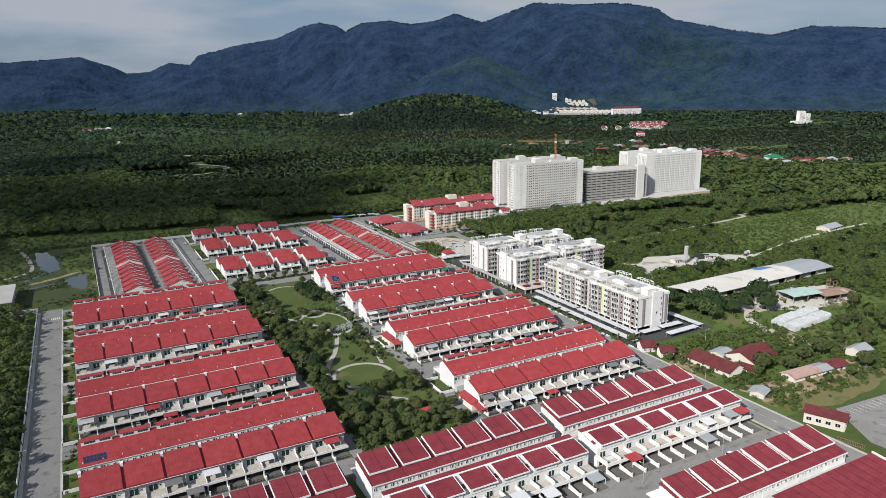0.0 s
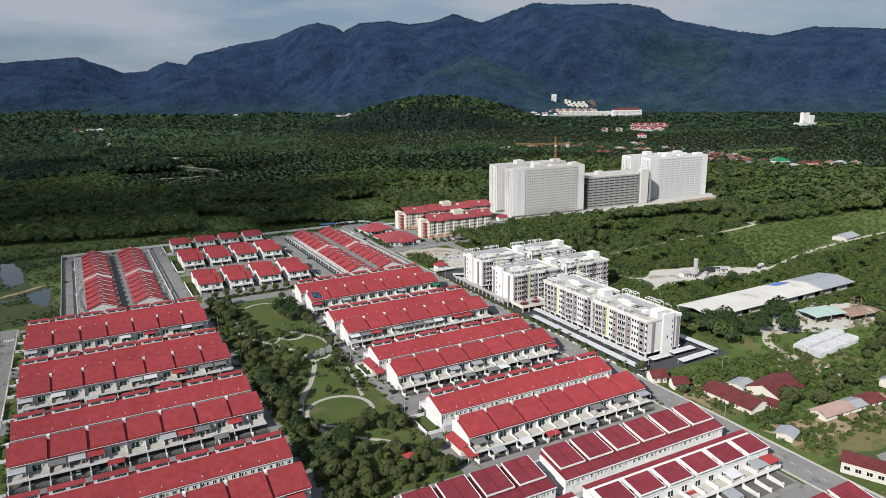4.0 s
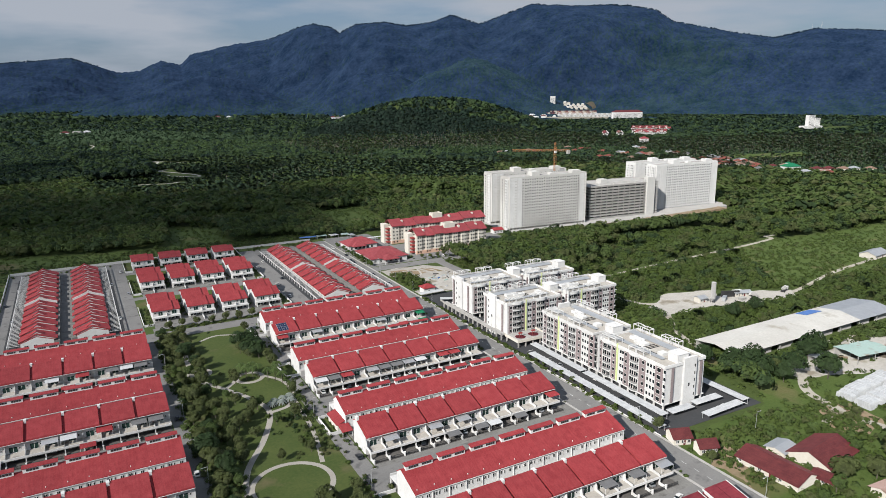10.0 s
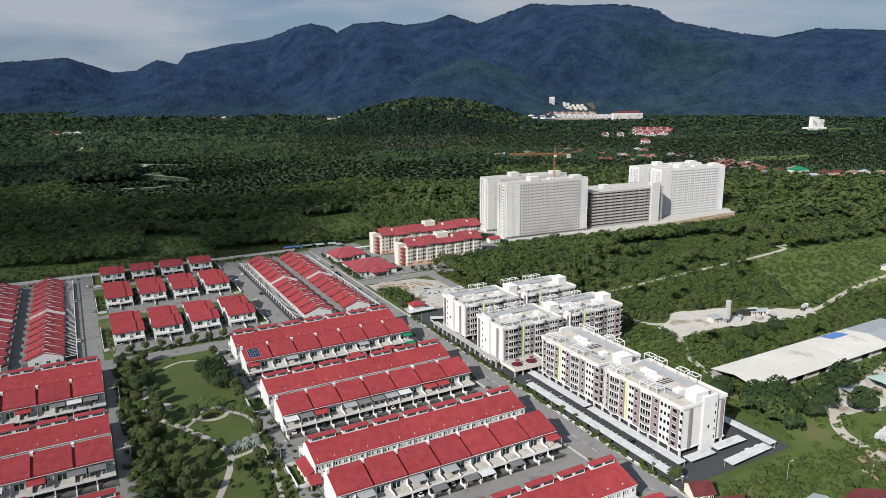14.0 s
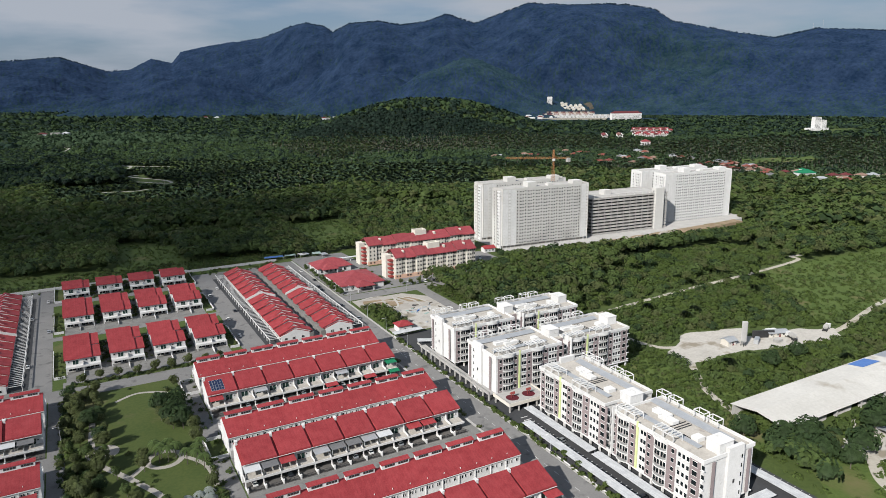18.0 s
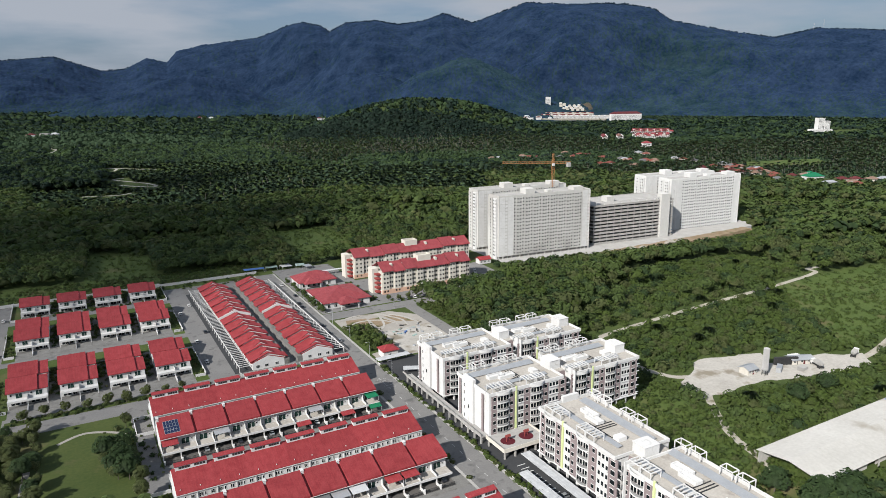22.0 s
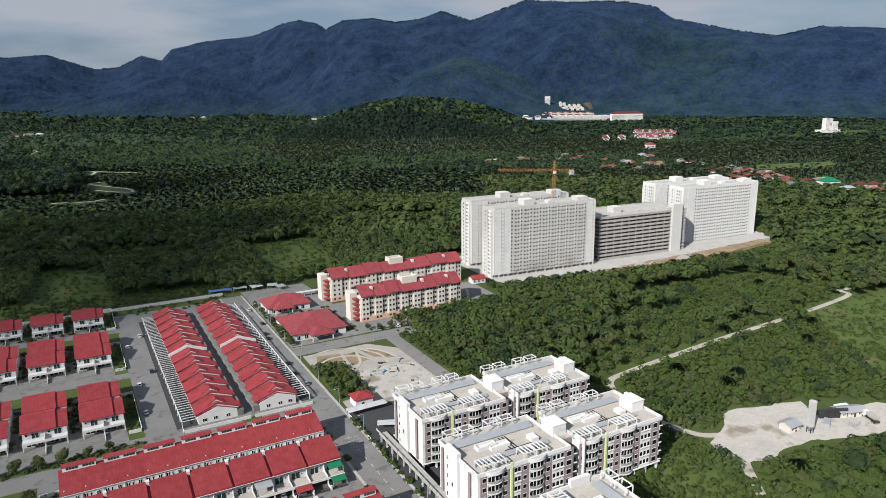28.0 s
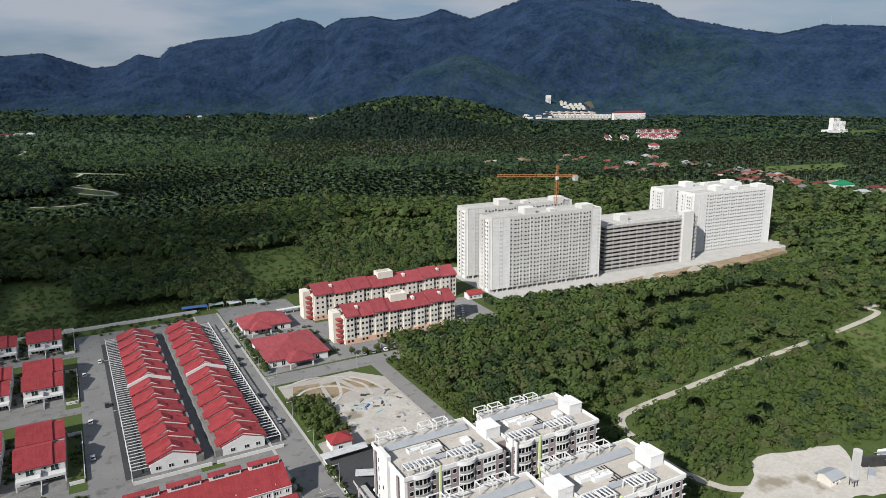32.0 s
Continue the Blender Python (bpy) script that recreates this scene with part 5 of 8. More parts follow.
window(pump, 2.5, 1.0, 1.6, 1.4, 0.0)


rng0 = random.Random(3)
# ---- houses and sheds east of the street ----
def cottage(x, y, w, d, turn, mat, label, z=3.2, rise=2.2):
    t = thing("village_house", x, y, 0, turn, label, "house", "village houses")
    part("wall", prism([(0, 0), (d, 0), (d, z), (d / 2, z + rise - 0.2), (0, z)], 0, w), "cream", t)
    part("roof", prism([(-0.9, z - 0.35), (d / 2, z + rise), (d + 0.9, z - 0.35), (d + 0.9, z - 0.2), (d / 2, z + rise + 0.18), (-0.9, z - 0.2)], -0.7, w + 0.7), mat, t)
    for i in range(3):
        window(t, 0.8 + i * w / 3, 0.9, 1.3, 1.3, 0.0)
    part("door", box(w * 0.55, -0.08, 0, w * 0.55 + 0.9, 0.0, 2.1), "oldred", t)
    return t


cottage(117.5, -199.5, 24, 12, -87, "oldred", "old village house with maroon zinc roof", 2.7, 2.6)
cottage(138, -222, 21, 15, 8, "oldred", "large village house with maroon zinc roof", 2.8, 3.2)
cottage(129.5, -221, 8, 6, -80, "oldred", "small annexe with maroon roof", 2.5, 1.2)
cottage(134, -207, 9, 7, 8, "steel", "grey lean-to beside the village house", 2.5, 0.8)
cottage(106, -180, 7, 7, -20, "oldred", "small white hut with maroon roof")
cottage(109, -190, 7, 5, -20, "oldred", "low hut with maroon roof")
cottage(140, -242.5, 18, 7, -3, "faded_pink", "low village house with faded pink roof", 2.5, 1.0)
cottage(158.5, -243.5, 8, 7, -3, "steel", "lean-to with pale blue-grey metal roof", 2.5, 0.8)
cottage(167, -244, 10, 7, -3, "oldred", "small house with maroon metal roof", 2.5, 1.2)
cottage(194, -241, 10, 8, 5, "steel", "metal-roofed workshop by the trees")
cottage(113, -247, 7, 6, 20, "steel", "tin shed with bluish metal roof", 2.6, 0.8)
cottage(455, -52, 22, 12, 8, "steel", "white house with grey roof by the track")
guard = thing("guard_house", 109.5, -268.5, 0, -66, "cream guard house with maroon pitched roof", "hut")
part("wall", box(0, 0, 0, 15, 8, 4.6), "cream", guard)
part("roof", prism([(-0.7, 4.5), (4, 6.4), (8.7, 4.5), (8.7, 4.7), (4, 6.65), (-0.7, 4.7)], -0.6, 15.6), "oldred", guard)
for i in range(4):
    window(guard, 1.0 + 3.5 * i, 1.4, 2.0, 1.6, 0.0)
flat("open_car_park", [(117, -292), (132, -268), (190, -272), (190, -330), (120, -330)], 0.03, "asphalt", "open asphalt car park with white bays", "car park")
lone("bay_marking", join([box(135 + 3 * i, -276 - 14 * j, 0.036, 135.15 + 3 * i, -271 - 14 * j, 0.042) for i in range(14) for j in range(3)]), "paint_white", "white painted parking bay lines", "road marking", kind="structure")

# long factory shed
shed = thing("factory_shed", 191.5, -137.5, 0, 0.8, "long low factory shed with white sheet roof", "shed")
for i in range(8):
    part("roof_sheet", prism([(-1, 4.6), (12, 6.6), (25, 4.8), (25, 5.0), (12, 6.85), (-1, 4.8)], i * 17.4, i * 17.4 + 17.3), "shedroof" if i < 6 else "steel", shed)
    part("post", box(i * 17.4 + 0.4, 0, 0, i * 17.4 + 0.8, 0.4, 4.7), "concrete", shed)
    part("wall_panel", box(i * 17.4 + 1, 1.5, 0, i * 17.4 + 13, 1.8, 3.2), "concrete", shed)
part("rear_wall", box(0, 23.6, 0, 139, 24, 4.5), "concrete", shed)
part("roof_patch", prism([(17, 6.3), (24.5, 5.0), (24.5, 5.1), (17, 6.4)], 82, 96), "blue", shed, "blue roof sheet")
for k, (x, y, w, d, mat, z) in enumerate([(243, -168, 24, 14, "teal_sheet", 5), (262, -176, 26, 12, "rust_sheet", 4.5), (226, -160, 10, 8, "steel", 3.2)]):
    t = thing("workshop_shed", x, y, 0, -8, "open workshop shed with worn metal roof", "shed", "workshop sheds")
    part("roof", prism([(-0.5, z - 0.5), (d / 2, z), (d + 0.5, z - 0.5), (d + 0.5, z - 0.4), (d / 2, z + 0.12), (-0.5, z - 0.4)], 0, w), mat, t)
    for xx in (0.3, w / 2, w - 0.6):
        for yy in (0.2, d - 0.5):
            part("post", box(xx, yy, 0, xx + 0.3, yy + 0.3, z - 0.5), "concrete", t)
    part("rear_wall", box(0.2, d - 0.2, 0, w - 0.2, d, z - 0.7), "concrete", t)

flat("works_yard", ragged([(206, -152), (232, -141), (290, -140), (302, -160), (286, -178), (250, -182), (228, -172), (205, -166)], 3.0), 0.04, "sand", "pale rubble yard round the workshop sheds", "yard")
# scrap, timber and rubble round the sheds
rs = random.Random(71)
for k in range(24):
    x, y = rs.gauss(266, 14), rs.gauss(-166, 7)
    if 242 < x < 290 and -180 < y < -160 and k % 3:
        y -= 12
    t = thing("scrap_heap", x, y, 0, rs.uniform(0, 180), "heap of broken timber and rusty scrap", "scrap", "scrap heaps")
    m = rs.choice(["rust_sheet", "concrete", "bark", "brownearth", "steel", "trackearth"])
    part("heap", prism([(0, 0), (rs.uniform(1.6, 3.4), 0), (rs.uniform(1.0, 1.8), rs.uniform(0.6, 1.6)), (0.5, rs.uniform(0.4, 1.0))], -rs.uniform(1.2, 3.0), rs.uniform(1.2, 3.0)), m, t)
    part("timber", prism([(-0.4, 0), (-0.1, 0), (0.9, 1.3), (0.6, 1.3)], -rs.uniform(0.2, 2), rs.uniform(0.5, 2.5)), rs.choice(["bark", "rust_sheet"]), t)
rack = thing("drying_frame", 282, -168, 0, 10, "rusty steel frame tower beside the sheds", "frame")
for a, b in ((0, 0), (5, 0), (0, 4), (5, 4)):
    part("post", box(a, b, 0, a + 0.3, b + 0.3, 9), "rust_sheet", rack)
part("brace", join([box(0, 0, z, 5.3, 0.25, z + 0.25) for z in (3, 6, 8.7)] + [box(0, 4, z, 5.3, 4.25, z + 0.25) for z in (3, 6, 8.7)] + [box(0, 0, z, 0.25, 4.3, z + 0.25) for z in (4.5, 8.7)]), "rust_sheet", rack)

# white wrapped stacks beside the sheds
for j in range(2):
    for i in range(12):
        t = thing("wrapped_stack", 200 + 3.2 * i + 1.5 * j, -200 + 9 * j + 0.35 * i, 0, rng0.uniform(-2, 2), "stack of goods under white sheeting", "stack", "wrapped stacks")
        hh = rng0.uniform(2.6, 3.6)
        part("sheeting", join([prism([(0, 0), (7.4, 0), (7.2, hh * 0.8), (6.6, hh), (0.8, hh), (0.2, hh * 0.8)], 0, 3.1)]), "carportsheet", t)
for q in ([(112, -252), (150, -256), (190, -250), (188, -238), (130, -236), (112, -232)], [(108, -196), (122, -190), (130, -198), (116, -206), (108, -214)], [(176, -214), (196, -206), (200, -190), (186, -186), (172, -200)]):
    flat("bare_plot", ragged(q, 3.5), 0.03, "brownearth", "dry brown grass and bare earth", "ground")
flat("east_meadow", ragged([(107, -178), (168, -174), (190, -145), (240, -150), (300, -150), (300, -225), (230, -262), (107, -262)], 3.0, 6.0), 0.012, "field", "rough green meadow round the village houses", "meadow")

flat("dry_verge", ragged([(110, -250), (160, -252), (196, -248), (198, -258), (166, -264), (134, -266), (112, -258)], 2.0, 5.0), 0.045, "drygrass", "dry yellow-brown grass strip beside the car park", "ground")

# cleared ground with a small batching yard
flat("cleared_ground", ragged([(217, -52), (236, -42), (249, -35), (270, -40), (284, -44), (276, -56), (300, -58), (330, -70), (318, -82), (282, -76), (262, -70), (246, -66), (228, -68), (214, -66)], 3.0), 0.02, "sand", "bleached cleared ground", "ground")
silo = thing("cement_silo", 262, -63, 0, 0, "grey steel cement silo", "silo")
part("shell", tube(1.45, 3, 13.5, 0, 0, 14), "grey_paint", silo)
part("cone", tube(0.5, 1.2, 3, 0, 0, 14, 1.6), "steel", silo)
for a in range(4):
    part("leg", box(1.2 * math.cos(a * 1.571 + 0.8) - 0.12, 1.2 * math.sin(a * 1.571 + 0.8) - 0.12, 0, 1.2 * math.cos(a * 1.571 + 0.8) + 0.12, 1.2 * math.sin(a * 1.571 + 0.8) + 0.12, 3.2), "dark", silo)
cottage(254, -60, 6, 5, 0, "steel", "grey tin site hut beside the silo", 3, 1)
cottage(284, -62, 11, 5, -20, "steel", "site shed with rusty sheet roof", 2.8, 0.8)


def truck(x, y, turn, mat, label):
    t = thing("mixer_truck", x, y, 0.05, turn, label, "truck", "site trucks")
    part("cab", join([box(2.4, -1.2, 0.7, 4.4, 1.2, 2.9), box(4.4, -1.15, 0.7, 4.7, 1.15, 1.6)]), mat, t)
    part("chassis", box(-4.2, -0.9, 0.7, 2.4, 0.9, 1.1), "dark", t)
    n = 10
    v, f = [], []
    for xx, rr in ((-3.8, 0.7), (-2.4, 1.35), (0.4, 1.35), (1.9, 0.8)):
        v += [(xx, rr * math.cos(6.2832 * i / n), 2.35 + rr * math.sin(6.2832 * i / n)) for i in range(n)]
    for j in range(3):
        f += [(j * n + i, j * n + (i + 1) % n, j * n + n + (i + 1) % n, j * n + n + i) for i in range(n)]
    part("drum", (v, f + [tuple(range(n)), tuple(range(4 * n - 1, 3 * n - 1, -1))]), "concrete", t)
    for wx in (-3.2, -2.0, 3.4):
        for wy in (-1.2, 0.9):
            w = [(wx + 0.5 * math.cos(6.2832 * i / n), wy + q, 0.5 + 0.5 * math.sin(6.2832 * i / n)) for q in (0, 0.3) for i in range(n)]
            part("wheel", (w, [tuple(range(n)), tuple(range(2 * n - 1, n - 1, -1))] + [((i + 1) % n, i, n + i, n + (i + 1) % n) for i in range(n)]), "dark", t)


truck(293, -69, 70, "white", "white concrete mixer truck on bleached ground")
truck(322, -70, 20, "white", "white concrete mixer truck near the track")
for x, y, w, d, h, a, mat in ((270, -66, 6, 2.4, 2.6, 30, "steel"), (276, -58, 12, 1.2, 4.0, -25, "dark"), (281, -70, 5, 3, 1.6, 10, "concrete"), (288, -58, 6, 2.4, 2.5, -15, "white")):
    t = thing("site_container", x, y, 0, a, "grey steel container in the batching yard", "container", "site containers")
    part("box", box(0, 0, 0.1, w, d, h), mat, t)
    part("rib", join([box(0.4 + 0.8 * i, -0.05, 0.2, 0.5 + 0.8 * i, 0.0, h - 0.1) for i in range(int(w / 0.8))]), mat, t)


# ---- vehicles ----
def car(x, y, turn, mat, label):
    t = thing("car", x, y, 0.08, turn, label, "car", "parked cars")
    part("body", prism([(-2.1, 0.35), (2.1, 0.35), (2.15, 0.75), (1.3, 0.92), (-1.9, 0.98), (-2.12, 0.75)], -0.85, 0.85, "y"), mat, t)
    part("cabin", prism([(-1.75, 0.97), (0.95, 0.93), (0.35, 1.48), (-1.3, 1.5)], -0.74, 0.74, "y"), "pane", t)
    part("roof", prism([(-1.32, 1.48), (0.36, 1.46), (0.3, 1.54), (-1.25, 1.56)], -0.72, 0.72, "y"), mat, t)
    for wx in (-1.3, 1.3):
        for wy in (-0.8, 0.62):
            n = 10
            v = [(wx + 0.33 * math.cos(6.2832 * i / n), wy + s, 0.33 + 0.33 * math.sin(6.2832 * i / n)) for s in (0, 0.18) for i in range(n)]
            part("wheel", (v, [tuple(range(n)), tuple(range(2 * n - 1, n - 1, -1))] + [((i + 1) % n, i, n + i, n + (i + 1) % n) for i in range(n)]), "dark", t)
    return t


M["car_silver"] = surface("silver_car_paint", (0.42, 0.43, 0.44), (0.48, 0.49, 0.5), 0.5, 3, rough=0.3, metal=0.4)
M["car_dark"] = surface("dark_car_paint", (0.03, 0.032, 0.04), (0.05, 0.05, 0.06), 0.5, 3, rough=0.3)
car_kinds = [car(121, -118, 0, "white", "white parked saloon car"), car(121, -131, 0, "car_silver", "silver parked saloon car"), car(99.5, 96, 90, "car_dark", "dark parked saloon car")]
rng = random.Random(5)
for x, y, a in [(121, -147, 0), (115, -96, 180), (115, -140, 180), (101, 82, 88), (100.5, 110, 92), (101, 150, 90), (101.5, 158, 90), (104.5, 176, 90), (103.5, 205, 90),
                (31.5, 88, 90), (32, 120, 90), (39, 134, 90), (31.5, 175, 90), (39, 190, 90), (-72, 96, 90), (-63, 150, 90), (-72, 180, 90), (-64, 215, 90), (-130, 120, 90), (-136, 160, 90), (-130, 196, 90),
                (60, -17, 2), (22, -80, 1), (70, -81, 0), (40, -146, 2), (74, -10.5, 180), (160, 132.5, 90), (165, 132.5, 90), (172, 132.5, 90), (179, 132.5, 90), (186, 132.5, 90), (196, 132.5, 90), (231, 165, 60), (233, 172, 60), (235, 179, 60), (237, 186, 60), (229, 153, 60), (231, 157, 60), (236, 160, 60), (238, 164, 60), (240, 168, 60), (242, 172, 60),
                (81, -206, 20), (62, -272, 4), (36, -275, 3), (-98, -146, 1), (-60, -110, 90), (-60, -60, 90), (-4, -128, 90), (97, -210, 80), (150, -167.5, 90), (155.5, -167.5, 90)]:
    copy_thing(rng.choice(car_kinds), pose(x, y, 0.08, 0, 0, a))
# cars under the porches
for y0 in EAVE:
    for i in range(14):
        if rng.random() < 0.38:
            copy_thing(rng.choice(car_kinds), pose(2.6 + 6.3 * i, y0 - 2.2, 0.12, 0, 0, 90))
        if rng.random() < 0.16:
            copy_thing(rng.choice(car_kinds), pose(-151.3 + 6.3 * i, y0 - 4.4, 0.12, 0, 0, 90))

# ---- awnings, solar panels and other additions on the rows ----
def awning(x, y, z, w, d, mat, label):
    t = thing("awning", x, y, z, 0, label, "awning", "porch awnings")
    part("sheet", prism([(-d, -0.45), (0, 0), (0, 0.08), (-d, -0.37)], 0, w), mat, t)
    for x0 in (0.1, w - 0.2):
        part("support", box(x0, -d + 0.1, -2.4, x0 + 0.1, -d + 0.2, -0.42), "white", t)


KINDS = [("sheet", "white metal porch awning"), ("grey_sheet", "grey polycarbonate porch awning"), ("red", "red tiled porch awning"), ("steel", "pale grey porch awning")]
for k, y0 in enumerate(EAVE):
    for x0, y in ((-0.9, y0), (-154.6, y0 - 2.0)):
        for i in range(14):
            u = rng.random()
            if u < 0.42:
                m, lab = KINDS[min(3, int(rng.random() * 4))]
                awning(x0 + 6.35 * i + 0.3, y + 0.6, 6.6, 5.8, 4.4, m, lab)
            elif u < 0.58:
                m, lab = KINDS[min(3, int(rng.random() * 4))]
                awning(x0 + 6.35 * i + 0.3, y - 4.2, 3.3, 5.8, 3.2, m, lab)
awning(82, 0.8, 6.7, 5.2, 4.6, "green_sheet", "bright green balcony awning")
awning(82, -4.2, 3.4, 5.2, 3.0, "green_sheet", "bright green porch awning")
for x0, n in ((-68, 12), (13.2, 12)):
    for i in range(n):
        if rng.random() < 0.5:
            awning(x0 + 6.35 * i + 0.3, -260.0 if rng.random() < 0.5 else -254.4, 3.4 if rng.random() < 0.4 else 6.2, 5.7, 4.6, *rng.choice(KINDS))


def solar(x, y, z, tilt, nx, ny):
    t = thing("solar_array", x, y, z, 0, "dark blue solar panels on the red roof", "solar panel", "solar arrays")
    t.matrix_basis = pose(x, y, z, tilt, 0, 0)
    for i in range(nx):
        for j in range(ny):
            part("panel", box(i * 1.1, j * 1.75, 0, i * 1.1 + 0.98, j * 1.75 + 1.6, 0.06), "solar", t)
    part("mount", box(-0.1, -0.1, -0.06, nx * 1.1, ny * 1.75, -0.01), "steel", t, "pale aluminium panel mount")


solar(1.2, 1.0, 8.92, 17.1, 5, 4)
solar(-153, -193.2 + 20.4 + 1.2, 7.9, 17.1, 7, 2)

# ---- park between the rows ----
def ring(cx, cy, r0, r1, a0=0.0, a1=360.0, n=40, ex=1.0):
    v, f = [], []
    for i in range(n + 1):
        a = radians(a0 + (a1 - a0) * i / n)
        for r, z in ((r0, 0.115), (r1, 0.115), (r1, 0.05), (r0, 0.05)):
            v.append((cx + r * math.cos(a) * ex, cy + r * math.sin(a), z))
    for i in range(n):
        k = 4 * i
        f += [(k, k + 1, k + 5, k + 4), (k + 1, k + 2, k + 6, k + 5), (k + 3, k, k + 4, k + 7)]
    return v, f


def ribbon(points, w, z=0.0, ease=6):
    """A path of even width through a few turning points, rounded between them."""
    p = [Vector((*q, 0)) for q in points]
    q = []
    for i in range(len(p) - 1):
        a, b, c, d = p[max(i - 1, 0)], p[i], p[i + 1], p[min(i + 2, len(p) - 1)]
        for k in range(ease):
            t = k / ease
            q.append(0.5 * ((2 * b) + (c - a) * t + (2 * a - 5 * b + 4 * c - d) * t * t + (3 * b - a - 3 * c + d) * t ** 3))
    q.append(p[-1])
    v, f = [], []
    for i, c in enumerate(q):
        d = (q[min(i + 1, len(q) - 1)] - q[max(i - 1, 0)]).normalized()
        s = Vector((-d.y, d.x, 0)) * w / 2
        v += [(*(c + s).xy, z), (*(c - s).xy, z), (*(c - s).xy, z - 0.06), (*(c + s).xy, z - 0.06)]
    for i in range(len(q) - 1):
        k = 4 * i
        f += [(k + 1, k, k + 4, k + 5), (k + 2, k + 1, k + 5, k + 6), (k, k + 3, k + 7, k + 4)]
    return v, f


flat("park_lawn", rect(-56.4, -207, -8.6, 45.8), 0.05, "lawn", "mown park lawn with worn patches", "lawn")
PATHS = [([(-36, 31), (-26, 36), (-14, 30), (-10, 22)], 1.6), ([(-46, 14), (-47, -8), (-46, -22), (-36, -40), (-27, -58), (-24, -74), (-32, -96), (-43, -116), (-47, -134), (-43, -148)], 2.4),
         ([(-36, -40), (-31, -34), (-29, -30)], 2.0), ([(-24, -74), (-16, -72), (-11, -66)], 2.0), ([(-11, -66), (-11.5, -82), (-13, -102), (-17, -124)], 1.8), ([(-16.5, -33), (-10, -44), (-9, -60)], 1.8), ([(-43, -148), (-34, -158), (-20, -172), (-11, -196)], 2.0)]
for k, (pts, w) in enumerate(PATHS):
    lone("footpath_%d" % (k + 1), ribbon(pts, w, 0.075 + 0.004 * k), "path", "pale winding park footpath", "path", kind="structure")
for k, (cx, cy, r0, r1) in enumerate([(-31, -133, 13.2, 15.2), (-23, -32, 5.0, 7.2), (-43.5, -15, 2.6, 6.0)]):
    lone("footpath_%d" % (k + 9), ring(cx, cy, r0, r1), "path", "pale round park footpath", "path", kind="structure")
hut = thing("park_shelter", -22, -186, 0, 0, "small park shelter with red pyramid roof", "shelter")
part("roof", hip(-2, -2, 2, 2.1, 2.6, 4.2, 0.5), "red", hut)
for a, b in ((-1.8, -1.8), (1.6, -1.8), (-1.8, 1.6), (1.6, 1.6)):
    part("post", box(a, b, 0, a + 0.2, b + 0.2, 2.5), "white", hut)


# boundary walls of corner plots
def low_wall(points, h=1.4, label="low white boundary wall"):
    for (a, b), (c, d) in zip(points, points[1:]):
        t = 0.12
        x0, x1, y0, y1 = min(a, c) - t, max(a, c) + t, min(b, d) - t, max(b, d) + t
        lone("boundary_wall", box(x0, y0, 0, x1, y1, h), "white", label, "wall", "boundary walls", kind="structure")


for k in range(4):
    for y in (EAVE[k] - 2.0,):
        low_wall([(-155.2, y + 20), (-160.6, y + 20), (-160.6, y + 33.6), (-155.2, y + 33.6)])
        low_wall([(-155.2, y - 7), (-160.6, y - 7), (-160.6, y + 13)])
        flat("side_lawn", rect(-160.4, y + 20.2, -155, y + 33.4), 0.04, "lawn", "small grassed side plot", "lawn")
        flat("side_lawn", rect(-160.4, y - 6.8, -155, y + 13), 0.04, "lawn", "small grassed side plot", "lawn")
    low_wall([(-1.2, EAVE[k] + 22), (-7.6, EAVE[k] + 22), (-7.6, EAVE[k] + 38), (-1.2, EAVE[k] + 38)])
    flat("side_lawn", rect(-7.4, EAVE[k] + 22.2, -1.1, EAVE[k] + 37.8), 0.062, "lawn" if k else "paving", "small side plot inside the wall", "lawn")
for y0 in (72, 144, 211):
    low_wall([(23.5, y0), (28.4, y0), (28.4, y0 + 40), (23.5, y0 + 40)])
    low_wall([(-55.5, y0), (-60.5, y0), (-60.5, y0 + 40)])
    flat("side_lawn", rect(23.7, y0 + 0.2, 28.2, y0 + 39.8), 0.04, "lawn", "small grassed side plot", "lawn")
    flat("side_lawn", rect(-60.3, y0 + 0.2, -55.4, y0 + 39.8), 0.04, "lawn", "small grassed side plot", "lawn")
low_wall([(43, 63), (43, 61), (70, 61)])
low_wall([(72, 61), (97, 61)])
low_wall([(-175, -330), (-175, 60)], 2.0, "dark stained concrete boundary wall")
low_wall([(-138.6, 62), (-138.6, 246)], 1.8, "dark stained concrete boundary wall")
low_wall([(-138, 246.6), (96, 246.6)], 2.0, "pale concrete boundary wall by the forest")
low_wall([(107.2, -172), (107.2, -70)], 0.5, "low white kerb wall of the car park")
low_wall([(107.2, 18), (107.2, 44)], 0.5, "low white kerb wall of the car park")

# zebra crossing of the west road and dashes of the street
lone("road_marking", join([box(-170.5 + 1.1 * i, 40, 0.07, -170.0 + 1.1 * i, 43.5, 0.074) for i in range(8)] + [box(99.9, -330 + 6 * i, 0.07, 100.05, -327.5 + 6 * i, 0.074) for i in range(60)]), "paint_white", "white dashed centre lines", "road marking", kind="structure")
for x0, x1 in ((92.3, 93.4), (106.1, 107.3), (-161.4, -160.7), (-174.6, -173.1)):
    lone("kerb", box(x0, -330, 0, x1, 240 if x0 > 0 else 60, 0.15), "concrete", "grey concrete kerb and footway", "pavement", kind="structure")


